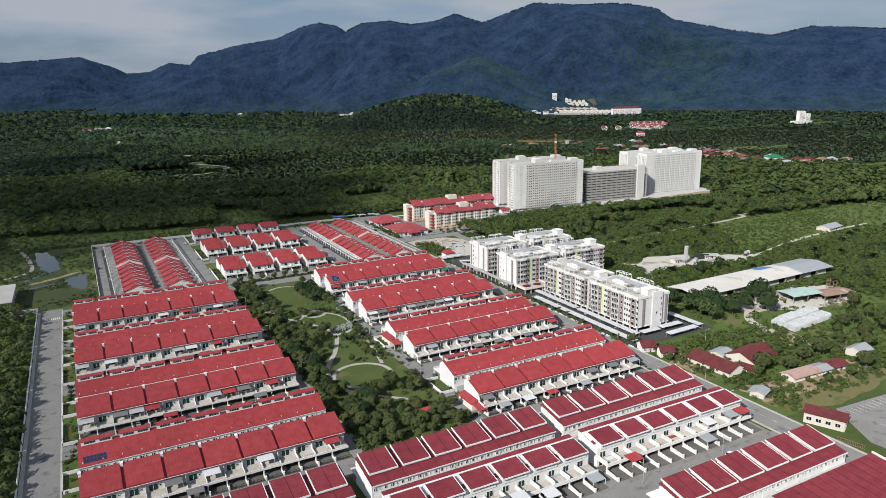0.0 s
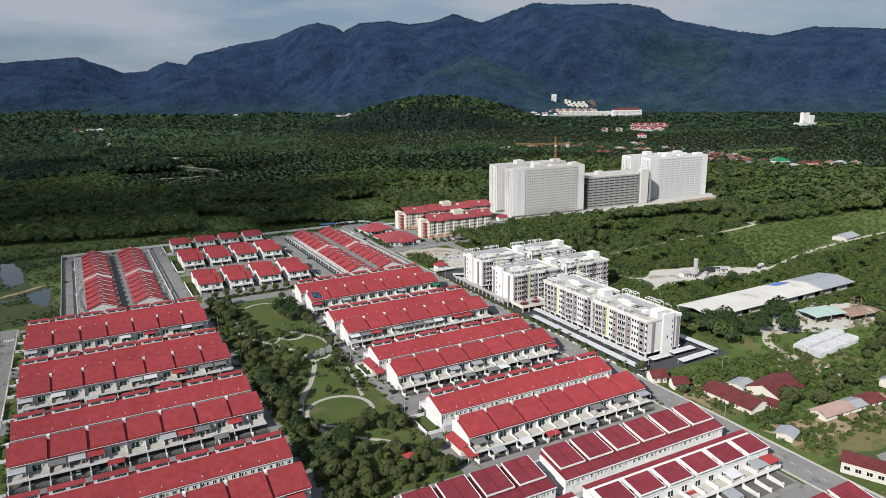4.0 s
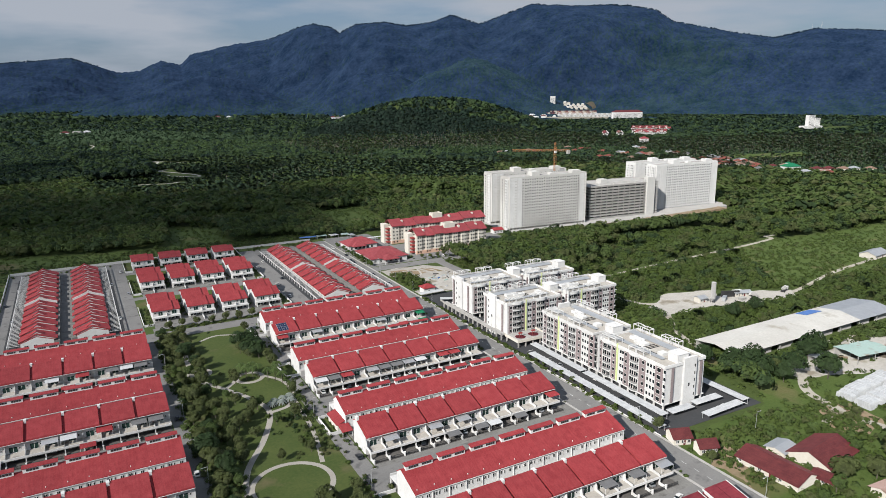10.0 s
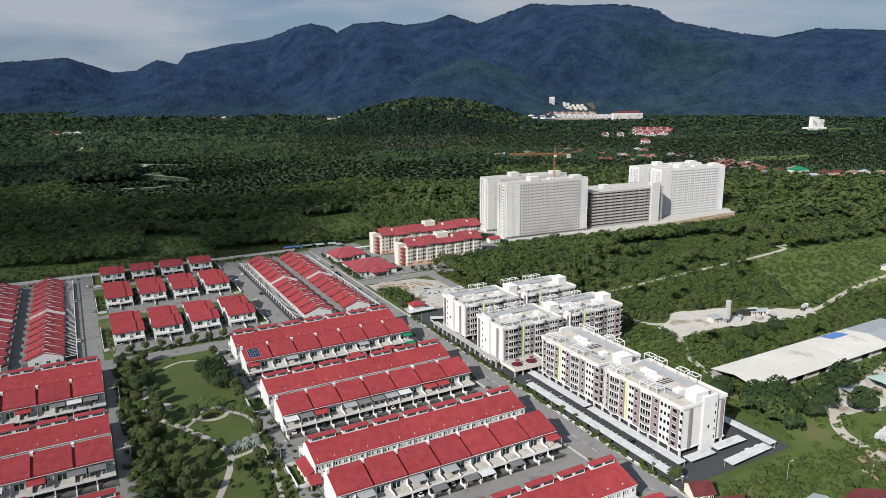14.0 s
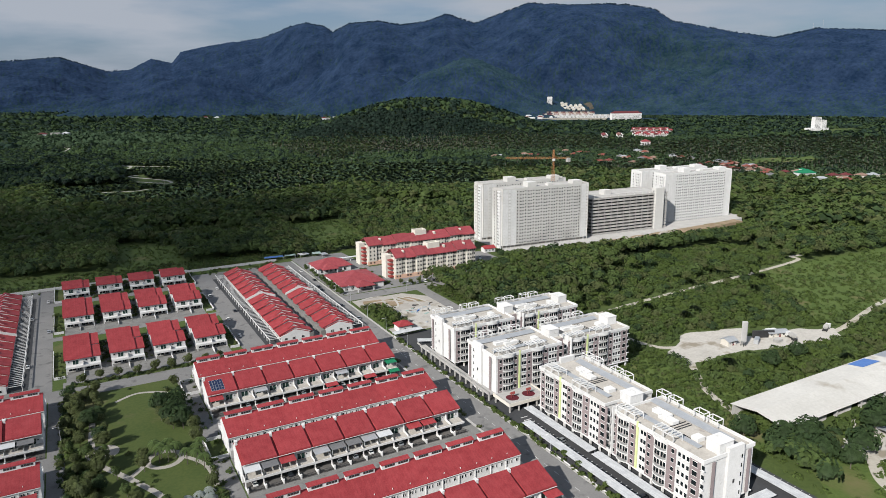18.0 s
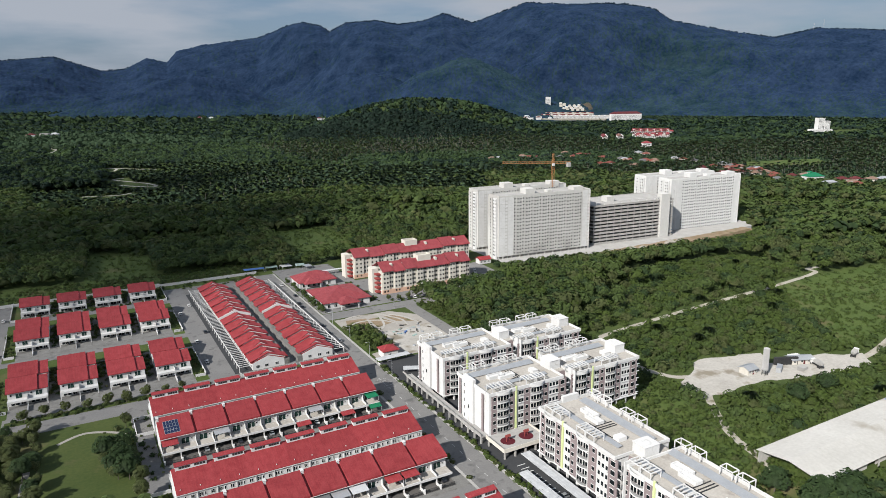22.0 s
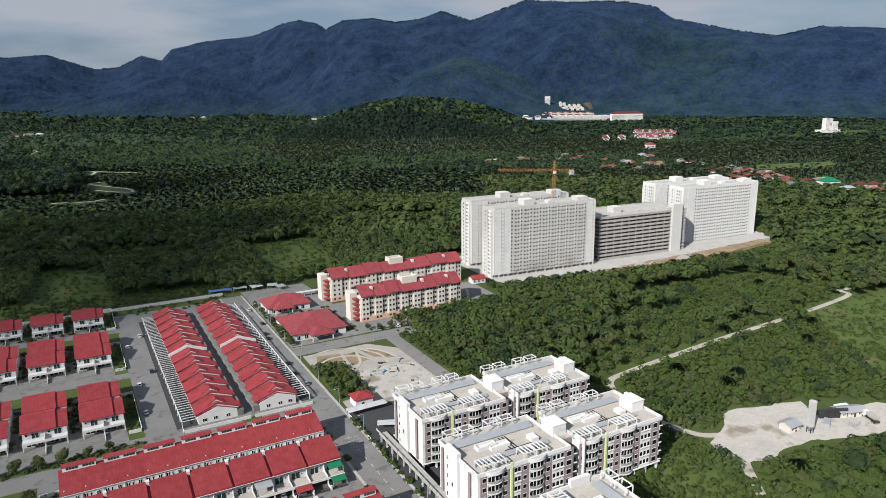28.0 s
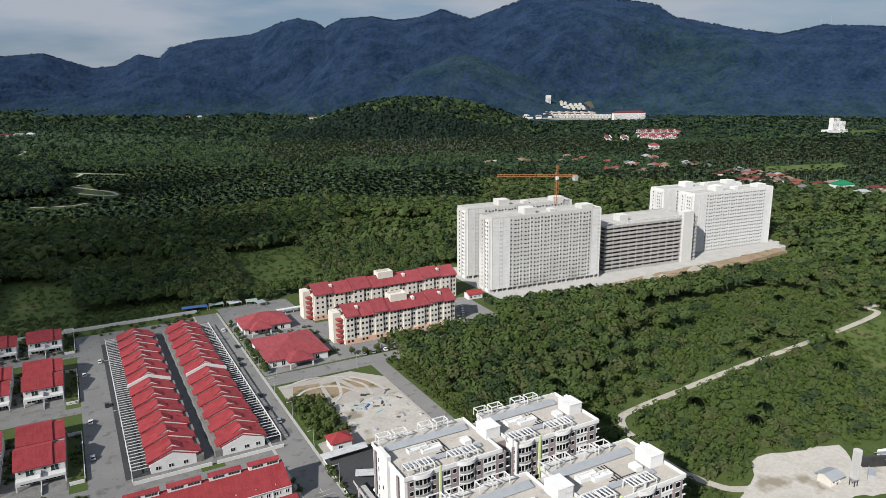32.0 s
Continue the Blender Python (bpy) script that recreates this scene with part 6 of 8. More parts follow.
# ---- street lamps ----
def lamp_post():
    t = thing("street_lamp", 0, 0, 0, 0, "grey steel street lamp with single arm", "street lamp", "street lamps")
    part("pole", tube(0.1, 0, 8, 0, 0, 6, 0.06), "steel", t)
    part("arm", box(0, -0.05, 7.85, 1.8, 0.05, 7.95), "steel", t)
    part("head", box(1.5, -0.14, 7.78, 2.3, 0.14, 7.9), "white", t)
    return t


post = lamp_post()
post.matrix_basis = pose(107, -100, 0, 0, 0, 180)
for x, y, a in [(107, -30 + 28 * i, 180) for i in range(9)] + [(107, -160, 180), (107, -220, 180), (93, -245, 0), (-174, -150, 0), (-174, -90, 0), (-174, -30, 0), (-174, 30, 0), (-57.5, -120, 180), (-57.5, -60, 180), (-57.5, 0, 180), (-7.8, -150, 0), (-7.8, -85, 0), (43, 110, 180), (43, 170, 180), (112, 124, 90), (150, 117, -90), (30, -206, 90), (60, -270, 90), (20, -270, 90), (144, -187, 0)]:
    copy_thing(post, pose(x, y, 0, 0, 0, a))


# ---- foliage ----
def card_cloud(n, seed, squash=0.75, size=0.42, core=True, droop=0.3, lobe=0.40):
    """A crown of unit radius: leaf sprays set round a lumpy dome, over a small dark core."""
    r = np.random.RandomState(seed)
    lumps = r.randn(7, 3)
    lumps[:, 2] = np.abs(lumps[:, 2]) * 0.8
    lumps /= np.linalg.norm(lumps, axis=1)[:, None]
    d = r.randn(n, 3)
    d[:, 2] = np.where(d[:, 2] < -droop, -d[:, 2], d[:, 2])
    d /= np.linalg.norm(d, axis=1)[:, None]
    near = (d @ lumps.T).max(1)
    rad = 1.02 - lobe + lobe * np.clip((near - 0.55) / 0.45, 0, 1) + r.uniform(-0.2, 0.2, n) * lobe
    c = d * rad[:, None] * [1, 1, squash]
    nrm = d + r.randn(n, 3) * 0.45 + [0, 0, 0.35]
    nrm /= np.linalg.norm(nrm, axis=1)[:, None]
    a = np.cross(nrm, r.randn(n, 3))
    a /= np.linalg.norm(a, axis=1)[:, None]
    b = np.cross(nrm, a)
    s = size * r.uniform(0.65, 1.25, n)[:, None]
    k = r.uniform(0.5, 0.9, (n, 1))
    v = np.stack([c - a * s, c - b * s * k + nrm * s * 0.15, c + a * s * 0.9, c + b * s * k], 1).reshape(-1, 3)
    f = np.arange(4 * n).reshape(-1, 4)
    if core:
        g = np.array([(1, 0, 0), (0, 1, 0), (-1, 0, 0), (0, -1, 0), (0, 0, 1), (0, 0, -0.6)], float) * 0.80 * [1, 1, squash]
        q = np.array([(0, 1, 4, 4), (1, 2, 4, 4), (2, 3, 4, 4), (3, 0, 4, 4), (1, 0, 5, 5), (2, 1, 5, 5), (3, 2, 5, 5), (0, 3, 5, 5)])
        f = np.concatenate([f, q + len(v)])
        v = np.concatenate([v, g])
    return v, f


def palm_crown(n, seed, droop=0.55, wide=1.0):
    """Fronds of unit length arching from a centre."""
    r = np.random.RandomState(seed)
    v, f = [], []
    for i in range(n):
        a = 6.2832 * i / n + r.uniform(-0.2, 0.2)
        up = r.uniform(0.1, 0.75)
        d, s = np.array([math.cos(a), math.sin(a), 0]), np.array([-math.sin(a), math.cos(a), 0])
        pts = [d * u + np.array([0, 0, up * u - (droop + up) * u * u]) for u in (0.05, 0.55, 1.0)]
        w = (0.05 * wide, 0.14 * wide, 0.03 * wide)
        k = len(v)
        for p, q in zip(pts, w):
            v += [p - s * q, p + s * q]
        f += [(k, k + 1, k + 3, k + 2), (k + 2, k + 3, k + 5, k + 4)]
    return np.array(v), np.array(f)


def crown_normals(cv):
    """Directions out of a crown, which shade its leaf sprays as one rounded mass."""
    d = cv - [0, 0, cv[:, 2].max() * -0.35]
    return d / (np.linalg.norm(d, axis=1)[:, None] + 1e-6)


def raw_mesh(name, v, f, mats, idx=None, nrm=None):
    """Quads, and triangles written with the last corner twice, from arrays."""
    tri = f[:, 2] == f[:, 3]
    tot = np.where(tri, 3, 4)
    keep = np.ones(f.shape, bool)
    keep[tri, 3] = False
    me = bpy.data.meshes.new(name)
    me.vertices.add(len(v))
    me.vertices.foreach_set("co", v.astype(np.float32).ravel())
    loops = f[keep].astype(np.int32)
    me.loops.add(len(loops))
    me.loops.foreach_set("vertex_index", loops)
    me.polygons.add(len(f))
    me.polygons.foreach_set("loop_start", np.concatenate([[0], np.cumsum(tot)[:-1]]).astype(np.int32))
    for m in mats:
        me.materials.append(M[m])
    if idx is not None:
        me.polygons.foreach_set("material_index", idx.astype(np.int32))
    me.update(calc_edges=True)
    if nrm is not None:
        me.attributes.new("custom_normal", "FLOAT_VECTOR", "POINT").data.foreach_set("vector", nrm.astype(np.float32).ravel())
    return me


def scatter(name, xy, z, radius, height, crowns, mats, label, category="trees", seed=1, pick=None, rounded=True):
    """One object of kind stuff: a crown from the kinds given at every place."""
    r = np.random.RandomState(seed)
    n = len(xy)
    which = r.randint(0, len(crowns), n)
    vs, fs, ids, ns, base = [], [], [], [], 0
    ang = r.uniform(0, 6.2832, n)
    for k, (cv, cf) in enumerate(crowns):
        sel = np.nonzero(which == k)[0]
        if not len(sel):
            continue
        c, s = np.cos(ang[sel])[:, None], np.sin(ang[sel])[:, None]
        x = (cv[:, 0] * c - cv[:, 1] * s) * radius[sel][:, None] + xy[sel, 0][:, None]
        y = (cv[:, 0] * s + cv[:, 1] * c) * radius[sel][:, None] + xy[sel, 1][:, None]
        zz = cv[None, :, 2] * (radius[sel] * r.uniform(0.85, 1.2, len(sel)))[:, None] + (z[sel] + height[sel])[:, None]
        v = np.stack([x, y, zz], 2).reshape(-1, 3)
        cn = crown_normals(cv)
        ns.append(np.stack([cn[:, 0] * c - cn[:, 1] * s, cn[:, 0] * s + cn[:, 1] * c, np.repeat(cn[None, :, 2], len(sel), 0)], 2).reshape(-1, 3))
        f = (cf[None] + (np.arange(len(sel)) * len(cv))[:, None, None]).reshape(-1, 4) + base
        vs.append(v)
        fs.append(f)
        m = (pick[sel] if pick is not None else r.randint(0, len(mats), len(sel)))
        ids.append(np.repeat(m, len(cf)))
        base += len(v)
    me = raw_mesh(name, np.concatenate(vs), np.concatenate(fs), mats, np.concatenate(ids), np.concatenate(ns) if rounded else None)
    return tagged(new(name, me), label, category, kind="stuff")


def inside(poly, x, y):
    ins = np.zeros(x.shape, bool)
    for (x0, y0), (x1, y1) in zip(poly, poly[1:] + poly[:1]):
        if y0 != y1:
            ins ^= ((y0 > y) != (y1 > y)) & (x < (x1 - x0) * (y - y0) / (y1 - y0) + x0)
    return ins


def jitter(x0, y0, x1, y1, step, seed):
    r = np.random.RandomState(seed)
    X, Y = np.meshgrid(np.arange(x0, x1, step), np.arange(y0, y1, step))
    p = np.stack([X.ravel(), Y.ravel()], 1)
    return p + r.uniform(-0.48, 0.48, p.shape) * step


def waves(x, y, s, k):
    """Slow unevenness between 0 and 1 for patches of growth."""
    return 0.5 + 0.25 * (np.sin(x / s + 1.3 * k + 1.1 * np.sin(y / s * 0.7 + k)) + np.sin(y / s * 1.2 - 0.6 * k + 1.2 * np.sin(x / s * 0.6 + 2 * k)))


TRACK = [(470, 46), (456, 47), (452, 38), (410, 32), (357, 28), (317, 25.5), (267, 20.5), (237, 17), (227, 14), (221, 5), (220, -4), (217, -24), (222, -42), (232, -51), (216, -71), (201, -93), (194, -115), (188, -128)]
lone("dirt_track", ribbon(TRACK, 3.5, 0.016), "trackearth", "pale dirt track through the scrub", "track", kind="structure")
lone("dirt_track_east", ribbon([(300, -72), (330, -73), (392, -58), (455, -50), (520, -46)], 3.4, 0.016), "trackearth", "pale dirt track through the scrub", "track", kind="structure")
lone("dirt_track_fork", ribbon([(174, -197), (183, -194), (191, -191)], 3.0, 0.045), "trackearth", "pale dirt track by the sheds", "track", kind="structure")
lone("dirt_track_south", ribbon([(212, -160), (197, -172), (192, -182), (190.5, -191), (188, -198), (191, -211), (190, -222)], 4.6, 0.05), "trackearth", "pale dirt track by the sheds", "track", kind="structure")
OPEN = [[(-182, -345), (108, -345), (108, 250), (-182, 250)], [(100, 20), (170, 20), (170, 130), (260, 134), (262, 250), (100, 250)], [(105, -176), (170, -176), (170, -25), (198, -25), (198, 30), (105, 30)],
        [(252, 176), (276, 168), (350, 160), (480, 157), (550, 164), (574, 190), (574, 262), (255, 268)], [(186, -142), (335, -139), (332, -108), (188, -108)], [(214, -50), (249, -33), (286, -42), (304, -55), (332, -69), (320, -84), (282, -78), (226, -70)],
        [(105, -345), (200, -345), (205, -262), (170, -255), (105, -215)], [(195, -205), (290, -205), (290, -150), (236, -150), (195, -180)], [(112, -250), (190, -250), (190, -190), (112, -180)], [(106, -264), (205, -264), (300, -228), (300, -150), (190, -150), (168, -176), (106, -180)]]
FIELDS = [[(132, 262), (190, 262), (200, 385), (140, 392)], [(-20, 262), (30, 262), (36, 345), (-14, 380)], [(-200, 250), (100, 250), (95, 272), (-60, 290), (-215, 330)], [(-215, 60), (-139, 60), (-139, 250), (-215, 330)],
          [(330, -60), (395, 30), (470, 30), (640, 20), (640, -60), (400, -70)], [(108, -178), (168, -174), (190, -150), (192, -195), (150, -197), (112, -193)], [(169, -140), (186, -142), (214, -104), (212, -60), (200, -26), (169, -26)],
          [(1003, 540), (1158, 503), (1091, 440), (940, 480)]]
BRIGHT = [(-120, 1190), (180, 1075), (430, 905), (631, 770), (770, 985), (560, 1240), (295, 1750), (-160, 2300)]
PLANTATION = [(-60, 660), (108, 556), (252, 640), (336, 590), (470, 512), (600, 725), (430, 890), (180, 1060), (-100, 1140)]
TOWN = [[(1430, 1870), (1440, 1780), (1690, 1620), (1820, 1540), (1930, 1640), (1960, 1900), (1980, 2080), (1800, 2220), (1600, 2040)], [(1700, 850), (1960, 830), (1960, 950), (1740, 960)], [(1100, 940), (1230, 940), (1440, 1030), (1470, 1200), (1330, 1200), (1110, 1060)]]
rv = random.Random(61)
VILLAGE = []
for vx, vy, n in ((740, 793, 4), (667, 799, 2), (788, 771, 2), (846, 777, 3), (855, 673, 5), (772, 633, 4), (951, 717, 3), (872, 631, 6), (932, 621, 3), (888, 496, 4), (927, 495, 5), (844, 442, 4), (921, 443, 3), (914, 383, 3), (884, 271, 3), (855, 376, 2), (895, 446, 4)):
    for k in range(n):
        VILLAGE.append((vx + rv.gauss(0, 13), vy + rv.gauss(0, 15)))


LOOPS = [[(-6, 738), (10, 734), (34, 728), (53, 738)], [(46, 829), (66, 802), (85, 786), (90, 800), (81, 830), (60, 866), (41, 901), (56, 915)], [(50, 1023), (56, 1053), (41, 1081), (79, 1040), (120, 1010)], [(-68, 2022), (-38, 1840), (-24, 1730), (-45, 1600), (-34, 1547), (-45, 1466)]]
for k, q in enumerate(LOOPS):
    lone("farm_track_%d" % (k + 1), ribbon(q, 4.5, 0.12), "sand", "pale farm track winding through plantation", "track", kind="structure")


def track_gap(x, y):
    best = np.full(x.shape, 1e9)
    for line in (TRACK, [(300, -72), (330, -73), (392, -58), (455, -50), (520, -46)], *LOOPS):
        for (x0, y0), (x1, y1) in zip(line, line[1:]):
            dx, dy = x1 - x0, y1 - y0
            u = np.clip(((x - x0) * dx + (y - y0) * dy) / (dx * dx + dy * dy), 0, 1)
            best = np.minimum(best, np.hypot(x - x0 - u * dx, y - y0 - u * dy))
    return best


def blocked(x, y):
    """Ground kept free of trees: yards, tracks and village houses, with strips cleared towards the camera to keep them
    in view.
    """
    b = np.zeros(x.shape, bool)
    for q in OPEN:
        b |= inside(q, x, y)
    b |= track_gap(x, y) < 3.6
    far = y > 600
    for k in range(1, 4):
        b |= far & (track_gap(x + 1.0 * k, y + 13.0 * k) < 8)
    for hx, hy in VILLAGE:
        b |= (np.hypot(x - hx - 6, y - hy - 5) < 8) | (np.hypot(x - hx + 4, y - hy + 8) < 7)
    for q in TOWN[1:]:
        b |= inside(q, x, y) & (waves(x, y, 9, 3) > 0.3)
    return b


def in_field(x, y):
    b = np.zeros(x.shape, bool)
    for q in FIELDS:
        b |= inside(q, x, y)
    return b


def wedge(x, y, lo=-12, hi=70):
    a = np.degrees(np.arctan2(x + 90, y + 380))
    return ((a > lo) & (a < hi)) | ((x > -240) & (x < -180) & (y < 140))


for k, q in enumerate(FIELDS):
    flat("meadow_%d" % (k + 1), ragged(q, 5.0, 7.0, k), -0.02 + 0.004 * k, "field", "rough green meadow", "meadow")

CROWNS = [card_cloud(20, s, 0.75, 0.46) for s in (1, 2, 3)]
NEARS = [card_cloud(88, s, 0.8, 0.20) for s in (4, 5, 18, 19, 20)]
MIDS = [card_cloud(9, s, 0.7, 0.70, True, 0.0) for s in (6, 7, 8)]
FARS = [card_cloud(6, s, 0.6, 0.95, False, 0.0) for s in (9, 10, 11)]
PALMS = [palm_crown(11, s) for s in (12, 13, 14)]
BUSH = [card_cloud(15, s, 0.6, 0.45, False, 0.0) for s in (15, 16, 17)]
GREENS = ["leaf_dark", "leaf_mid", "leaf_light", "leaf_olive"]
r = np.random.RandomState(3)
for nm, lab, step, crowns, seed in (("woodland_edge", "dense mixed tropical woodland near the estate", 5.6, NEARS, 21), ("woodland", "dense mixed tropical woodland", 6.9, CROWNS, 29)):
    p = jitter(-420, -300, 1150, 1000, step, seed)
    x, y = p.T
    dist, close = np.hypot(x + 20, y + 250), np.hypot(x - 30, y + 220) < 620
    p = p[wedge(x, y) & (dist < 1080) & (close if step < 6 else ~close) & ~blocked(x, y) & ~in_field(x, y) & ~inside(PLANTATION, x, y)]
    x, y = p.T
    n = len(p)
    w, u = waves(x, y, 55, 1), r.uniform(0, 1, n)
    low = (waves(x, y, 38, 3) + r.normal(0, 0.11, n) < 0.25) | ((x > 200) & (y < 20)) | ((x > 300) & (y < 110) & (waves(x, y, 30, 9) + r.normal(0, 0.1, n) < 0.5))
    tall = (x > 165) & (x < 480) & (y > 25) & (y < 128) & ~low
    edge = (x > 245) & (x < 570) & (y > 128) & (y < 180)
    rad = step / 5.6 * np.where(low, r.uniform(2.4, 4.0, n), 3.2 + 1.1 * w + r.uniform(-0.6, 1.3, n))
    rad = rad * np.where(~low & (r.uniform(0, 1, n) < 0.10), r.uniform(1.25, 1.6, n), 1.0)
    hgt = np.where(low, 0.9 + 1.2 * r.uniform(0, 1, n) ** 3, 3.8 + 3.4 * w + r.uniform(-1.0, 1.6, n)) + 2.5 * tall
    rad, hgt = np.where(edge, rad * 0.85, rad), np.where(edge, np.minimum(hgt, 3.2) - 1.0, hgt)
    shade = 0.22 * (waves(x, y, 70, 5) - 0.5)
    kind = np.where(u < 0.20 + shade, 0, np.where(u < 0.68 + shade, 1, np.where(u < 0.78, 2, 3)))
    kind = np.where(low, np.where(u < 0.42, 2, np.where(u < 0.74, 1, np.where(u < 0.84, 0, 3))), kind)
    palm = r.uniform(0, 1, n) < (0.015 if step < 6 else 0.07 * (waves(x, y, 90, 5) > 0.55))
    scatter(nm, p[~palm], land(x, y)[~palm], rad[~palm], hgt[~palm], crowns, GREENS, lab, seed=4, pick=kind[~palm])
    scatter("palm_trees", p[palm], land(x, y)[palm], np.full(palm.sum(), 4.4), hgt[palm] + 4.0, PALMS, ["leaf_mid"], "palm crowns standing over the woodland", seed=5)

# oil palms in loose rows
p = jitter(-140, 480, 640, 1180, 7.6, 33)
x, y = p.T
p = p[inside(PLANTATION, x + 22 * (waves(x, y, 30, 2) - 0.5), y + 30 * (waves(x, y, 24, 6) - 0.5)) & ~blocked(x, y) & ~in_field(x, y) & wedge(x, y)]
x, y = p.T
scatter("oil_palms", p, land(x, y), r.uniform(4.2, 5.8, len(p)), r.uniform(3.5, 6.0, len(p)), [palm_crown(13, q, 0.5, 1.5) for q in (91, 92, 93)], ["leaf_palm", "leaf_palm", "leaf_dark"], "dark blue-green oil palm plantation in loose rows", seed=34)
sel = r.uniform(0, 1, len(p)) < 0.85
scatter("plantation_undergrowth", p[sel] + 3.5, land(x, y)[sel], r.uniform(2.8, 4.6, sel.sum()), r.uniform(0.8, 3.0, sel.sum()), MIDS, ["leaf_palm", "leaf_mid"], "dark undergrowth between the oil palms", "shrubs", seed=35)

# tall dark trees beside the farm tracks
p = jitter(-85, 770, 30, 1180, 7.5, 36)
x, y = p.T
p = p[inside([(-70, 790), (20, 775), (30, 860), (20, 1010), (36, 1090), (-80, 1260)], x, y) & ~blocked(x, y)]
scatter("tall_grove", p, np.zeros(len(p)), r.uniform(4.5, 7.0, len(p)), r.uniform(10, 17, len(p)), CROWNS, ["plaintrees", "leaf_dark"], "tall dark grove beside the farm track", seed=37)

p = jitter(-600, 250, 2000, 1750, 9.6, 22)
x, y = p.T
dist = np.hypot(x + 20, y + 250)
p = p[wedge(x, y) & (dist >= 1080) & (dist < 1800) & ~blocked(x, y) & ~in_field(x, y) & ~inside(PLANTATION, x, y)]
x, y = p.T
w = waves(x, y, 120, 2)
up = land(x, y)
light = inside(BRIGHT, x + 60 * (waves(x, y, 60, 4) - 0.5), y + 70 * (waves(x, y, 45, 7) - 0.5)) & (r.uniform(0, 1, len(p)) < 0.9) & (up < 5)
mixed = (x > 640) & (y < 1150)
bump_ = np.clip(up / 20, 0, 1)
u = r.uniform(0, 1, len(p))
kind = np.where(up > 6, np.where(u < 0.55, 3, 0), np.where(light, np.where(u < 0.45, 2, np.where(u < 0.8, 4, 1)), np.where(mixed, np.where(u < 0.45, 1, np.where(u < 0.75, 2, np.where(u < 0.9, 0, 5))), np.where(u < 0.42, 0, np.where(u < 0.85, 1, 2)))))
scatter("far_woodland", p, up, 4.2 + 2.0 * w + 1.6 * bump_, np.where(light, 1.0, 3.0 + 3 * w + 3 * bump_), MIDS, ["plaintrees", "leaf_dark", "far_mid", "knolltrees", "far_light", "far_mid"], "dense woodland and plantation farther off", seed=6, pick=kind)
p = np.concatenate([jitter(-900, 500, 3200, 2900, 17, 23), jitter(-900, 2500, 3800, 5000, 34, 24)])
big = np.arange(len(p)) >= len(jitter(-900, 500, 3200, 2900, 17, 23))
x, y = p.T
dist = np.hypot(x + 20, y + 250)
keep = wedge(x, y) & ~(np.hypot(x - 1240, y - 2850) < 75) & ~(np.hypot(x - 945, y - 2775) < 65) & ~(np.hypot(x - 890, y - 2345) < 60) & np.where(big, (dist >= 2900) & (dist < 4900), (dist >= 1800) & (dist < 2900)) & ~inside(TOWN[0], x, y) & ~inside(TOWN[1], x, y)
p, big = p[keep], big[keep]
x, y = p.T
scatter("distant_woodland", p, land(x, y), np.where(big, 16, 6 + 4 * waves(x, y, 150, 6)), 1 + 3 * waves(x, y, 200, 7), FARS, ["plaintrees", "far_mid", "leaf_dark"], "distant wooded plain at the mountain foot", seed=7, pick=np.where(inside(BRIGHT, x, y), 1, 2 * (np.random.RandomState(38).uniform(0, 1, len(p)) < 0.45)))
# tree crowns along the mountain crest
p = jitter(-500, 1200, 4300, 5900, 15, 25)
x, y = p.T
a, q = np.degrees(np.arctan2(x + 55, y + 305)), np.hypot(x + 55, y + 305)
crest_r = 4400 * (1 + 0.30 * smooth(26, 8, a))
p = p[(a > -7) & (a < 66) & (q > crest_r - 40) & (q < crest_r + 40)]
z = np.array([hill(u, v) for u, v in p])
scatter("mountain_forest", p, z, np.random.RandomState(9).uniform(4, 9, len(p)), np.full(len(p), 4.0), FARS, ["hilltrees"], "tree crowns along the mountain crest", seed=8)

# coconut palms with pale trunks between the towers and the far village
TRUNK = [(np.array([(0.02, 0, -2.5), (-0.02, 0.02, -2.5), (-0.02, -0.02, -2.5), (0.07, 0.04, 0), (0.04, 0.06, 0), (0.04, 0.02, 0)]) * [1.6, 1.6, 1], np.array([(0, 1, 4, 3), (1, 2, 5, 4), (2, 0, 3, 5)]))]
p = jitter(380, 260, 1700, 1350, 12.5, 26)
x, y = p.T
p = p[wedge(x, y) & (waves(x, y, 110, 8) > 0.36) & ~blocked(x, y) & ~in_field(x, y) & ~inside(PLANTATION, x, y) & (np.abs((y - 780) + 0.85 * (x - 920)) < 470)]
x, y = p.T
tall = np.random.RandomState(27).uniform(10, 16, len(p))
scatter("coconut_palms", p, land(x, y), np.random.RandomState(29).uniform(3.2, 4.6, len(p)), tall, PALMS, ["leaf_mid", "leaf_olive", "leaf_palm"], "coconut palm crowns above the plantation", seed=28)
scatter("coconut_trunks", p, land(x, y), tall / 2.5, tall, TRUNK, ["palebark"], "pale slender coconut palm trunks", seed=28, rounded=False)
# bare leaning trunks of dead palms
p = np.concatenate([jitter(560, 1040, 820, 1260, 13, 30), jitter(60, 560, 330, 800, 55, 31)])
p = p[~blocked(p[:, 0], p[:, 1])]
tall = np.random.RandomState(32).uniform(9, 15, len(p))
scatter("dead_palm_trunks", p, land(p[:, 0], p[:, 1]), tall / 2.5, tall, [(v * [1.5, 1.5, 1] + [[0.35, 0.1, 0]] * (v[:, 2:] > -1), f) for v, f in TRUNK], ["palebark"], "pale bare trunks of dead palms", seed=33, rounded=False)

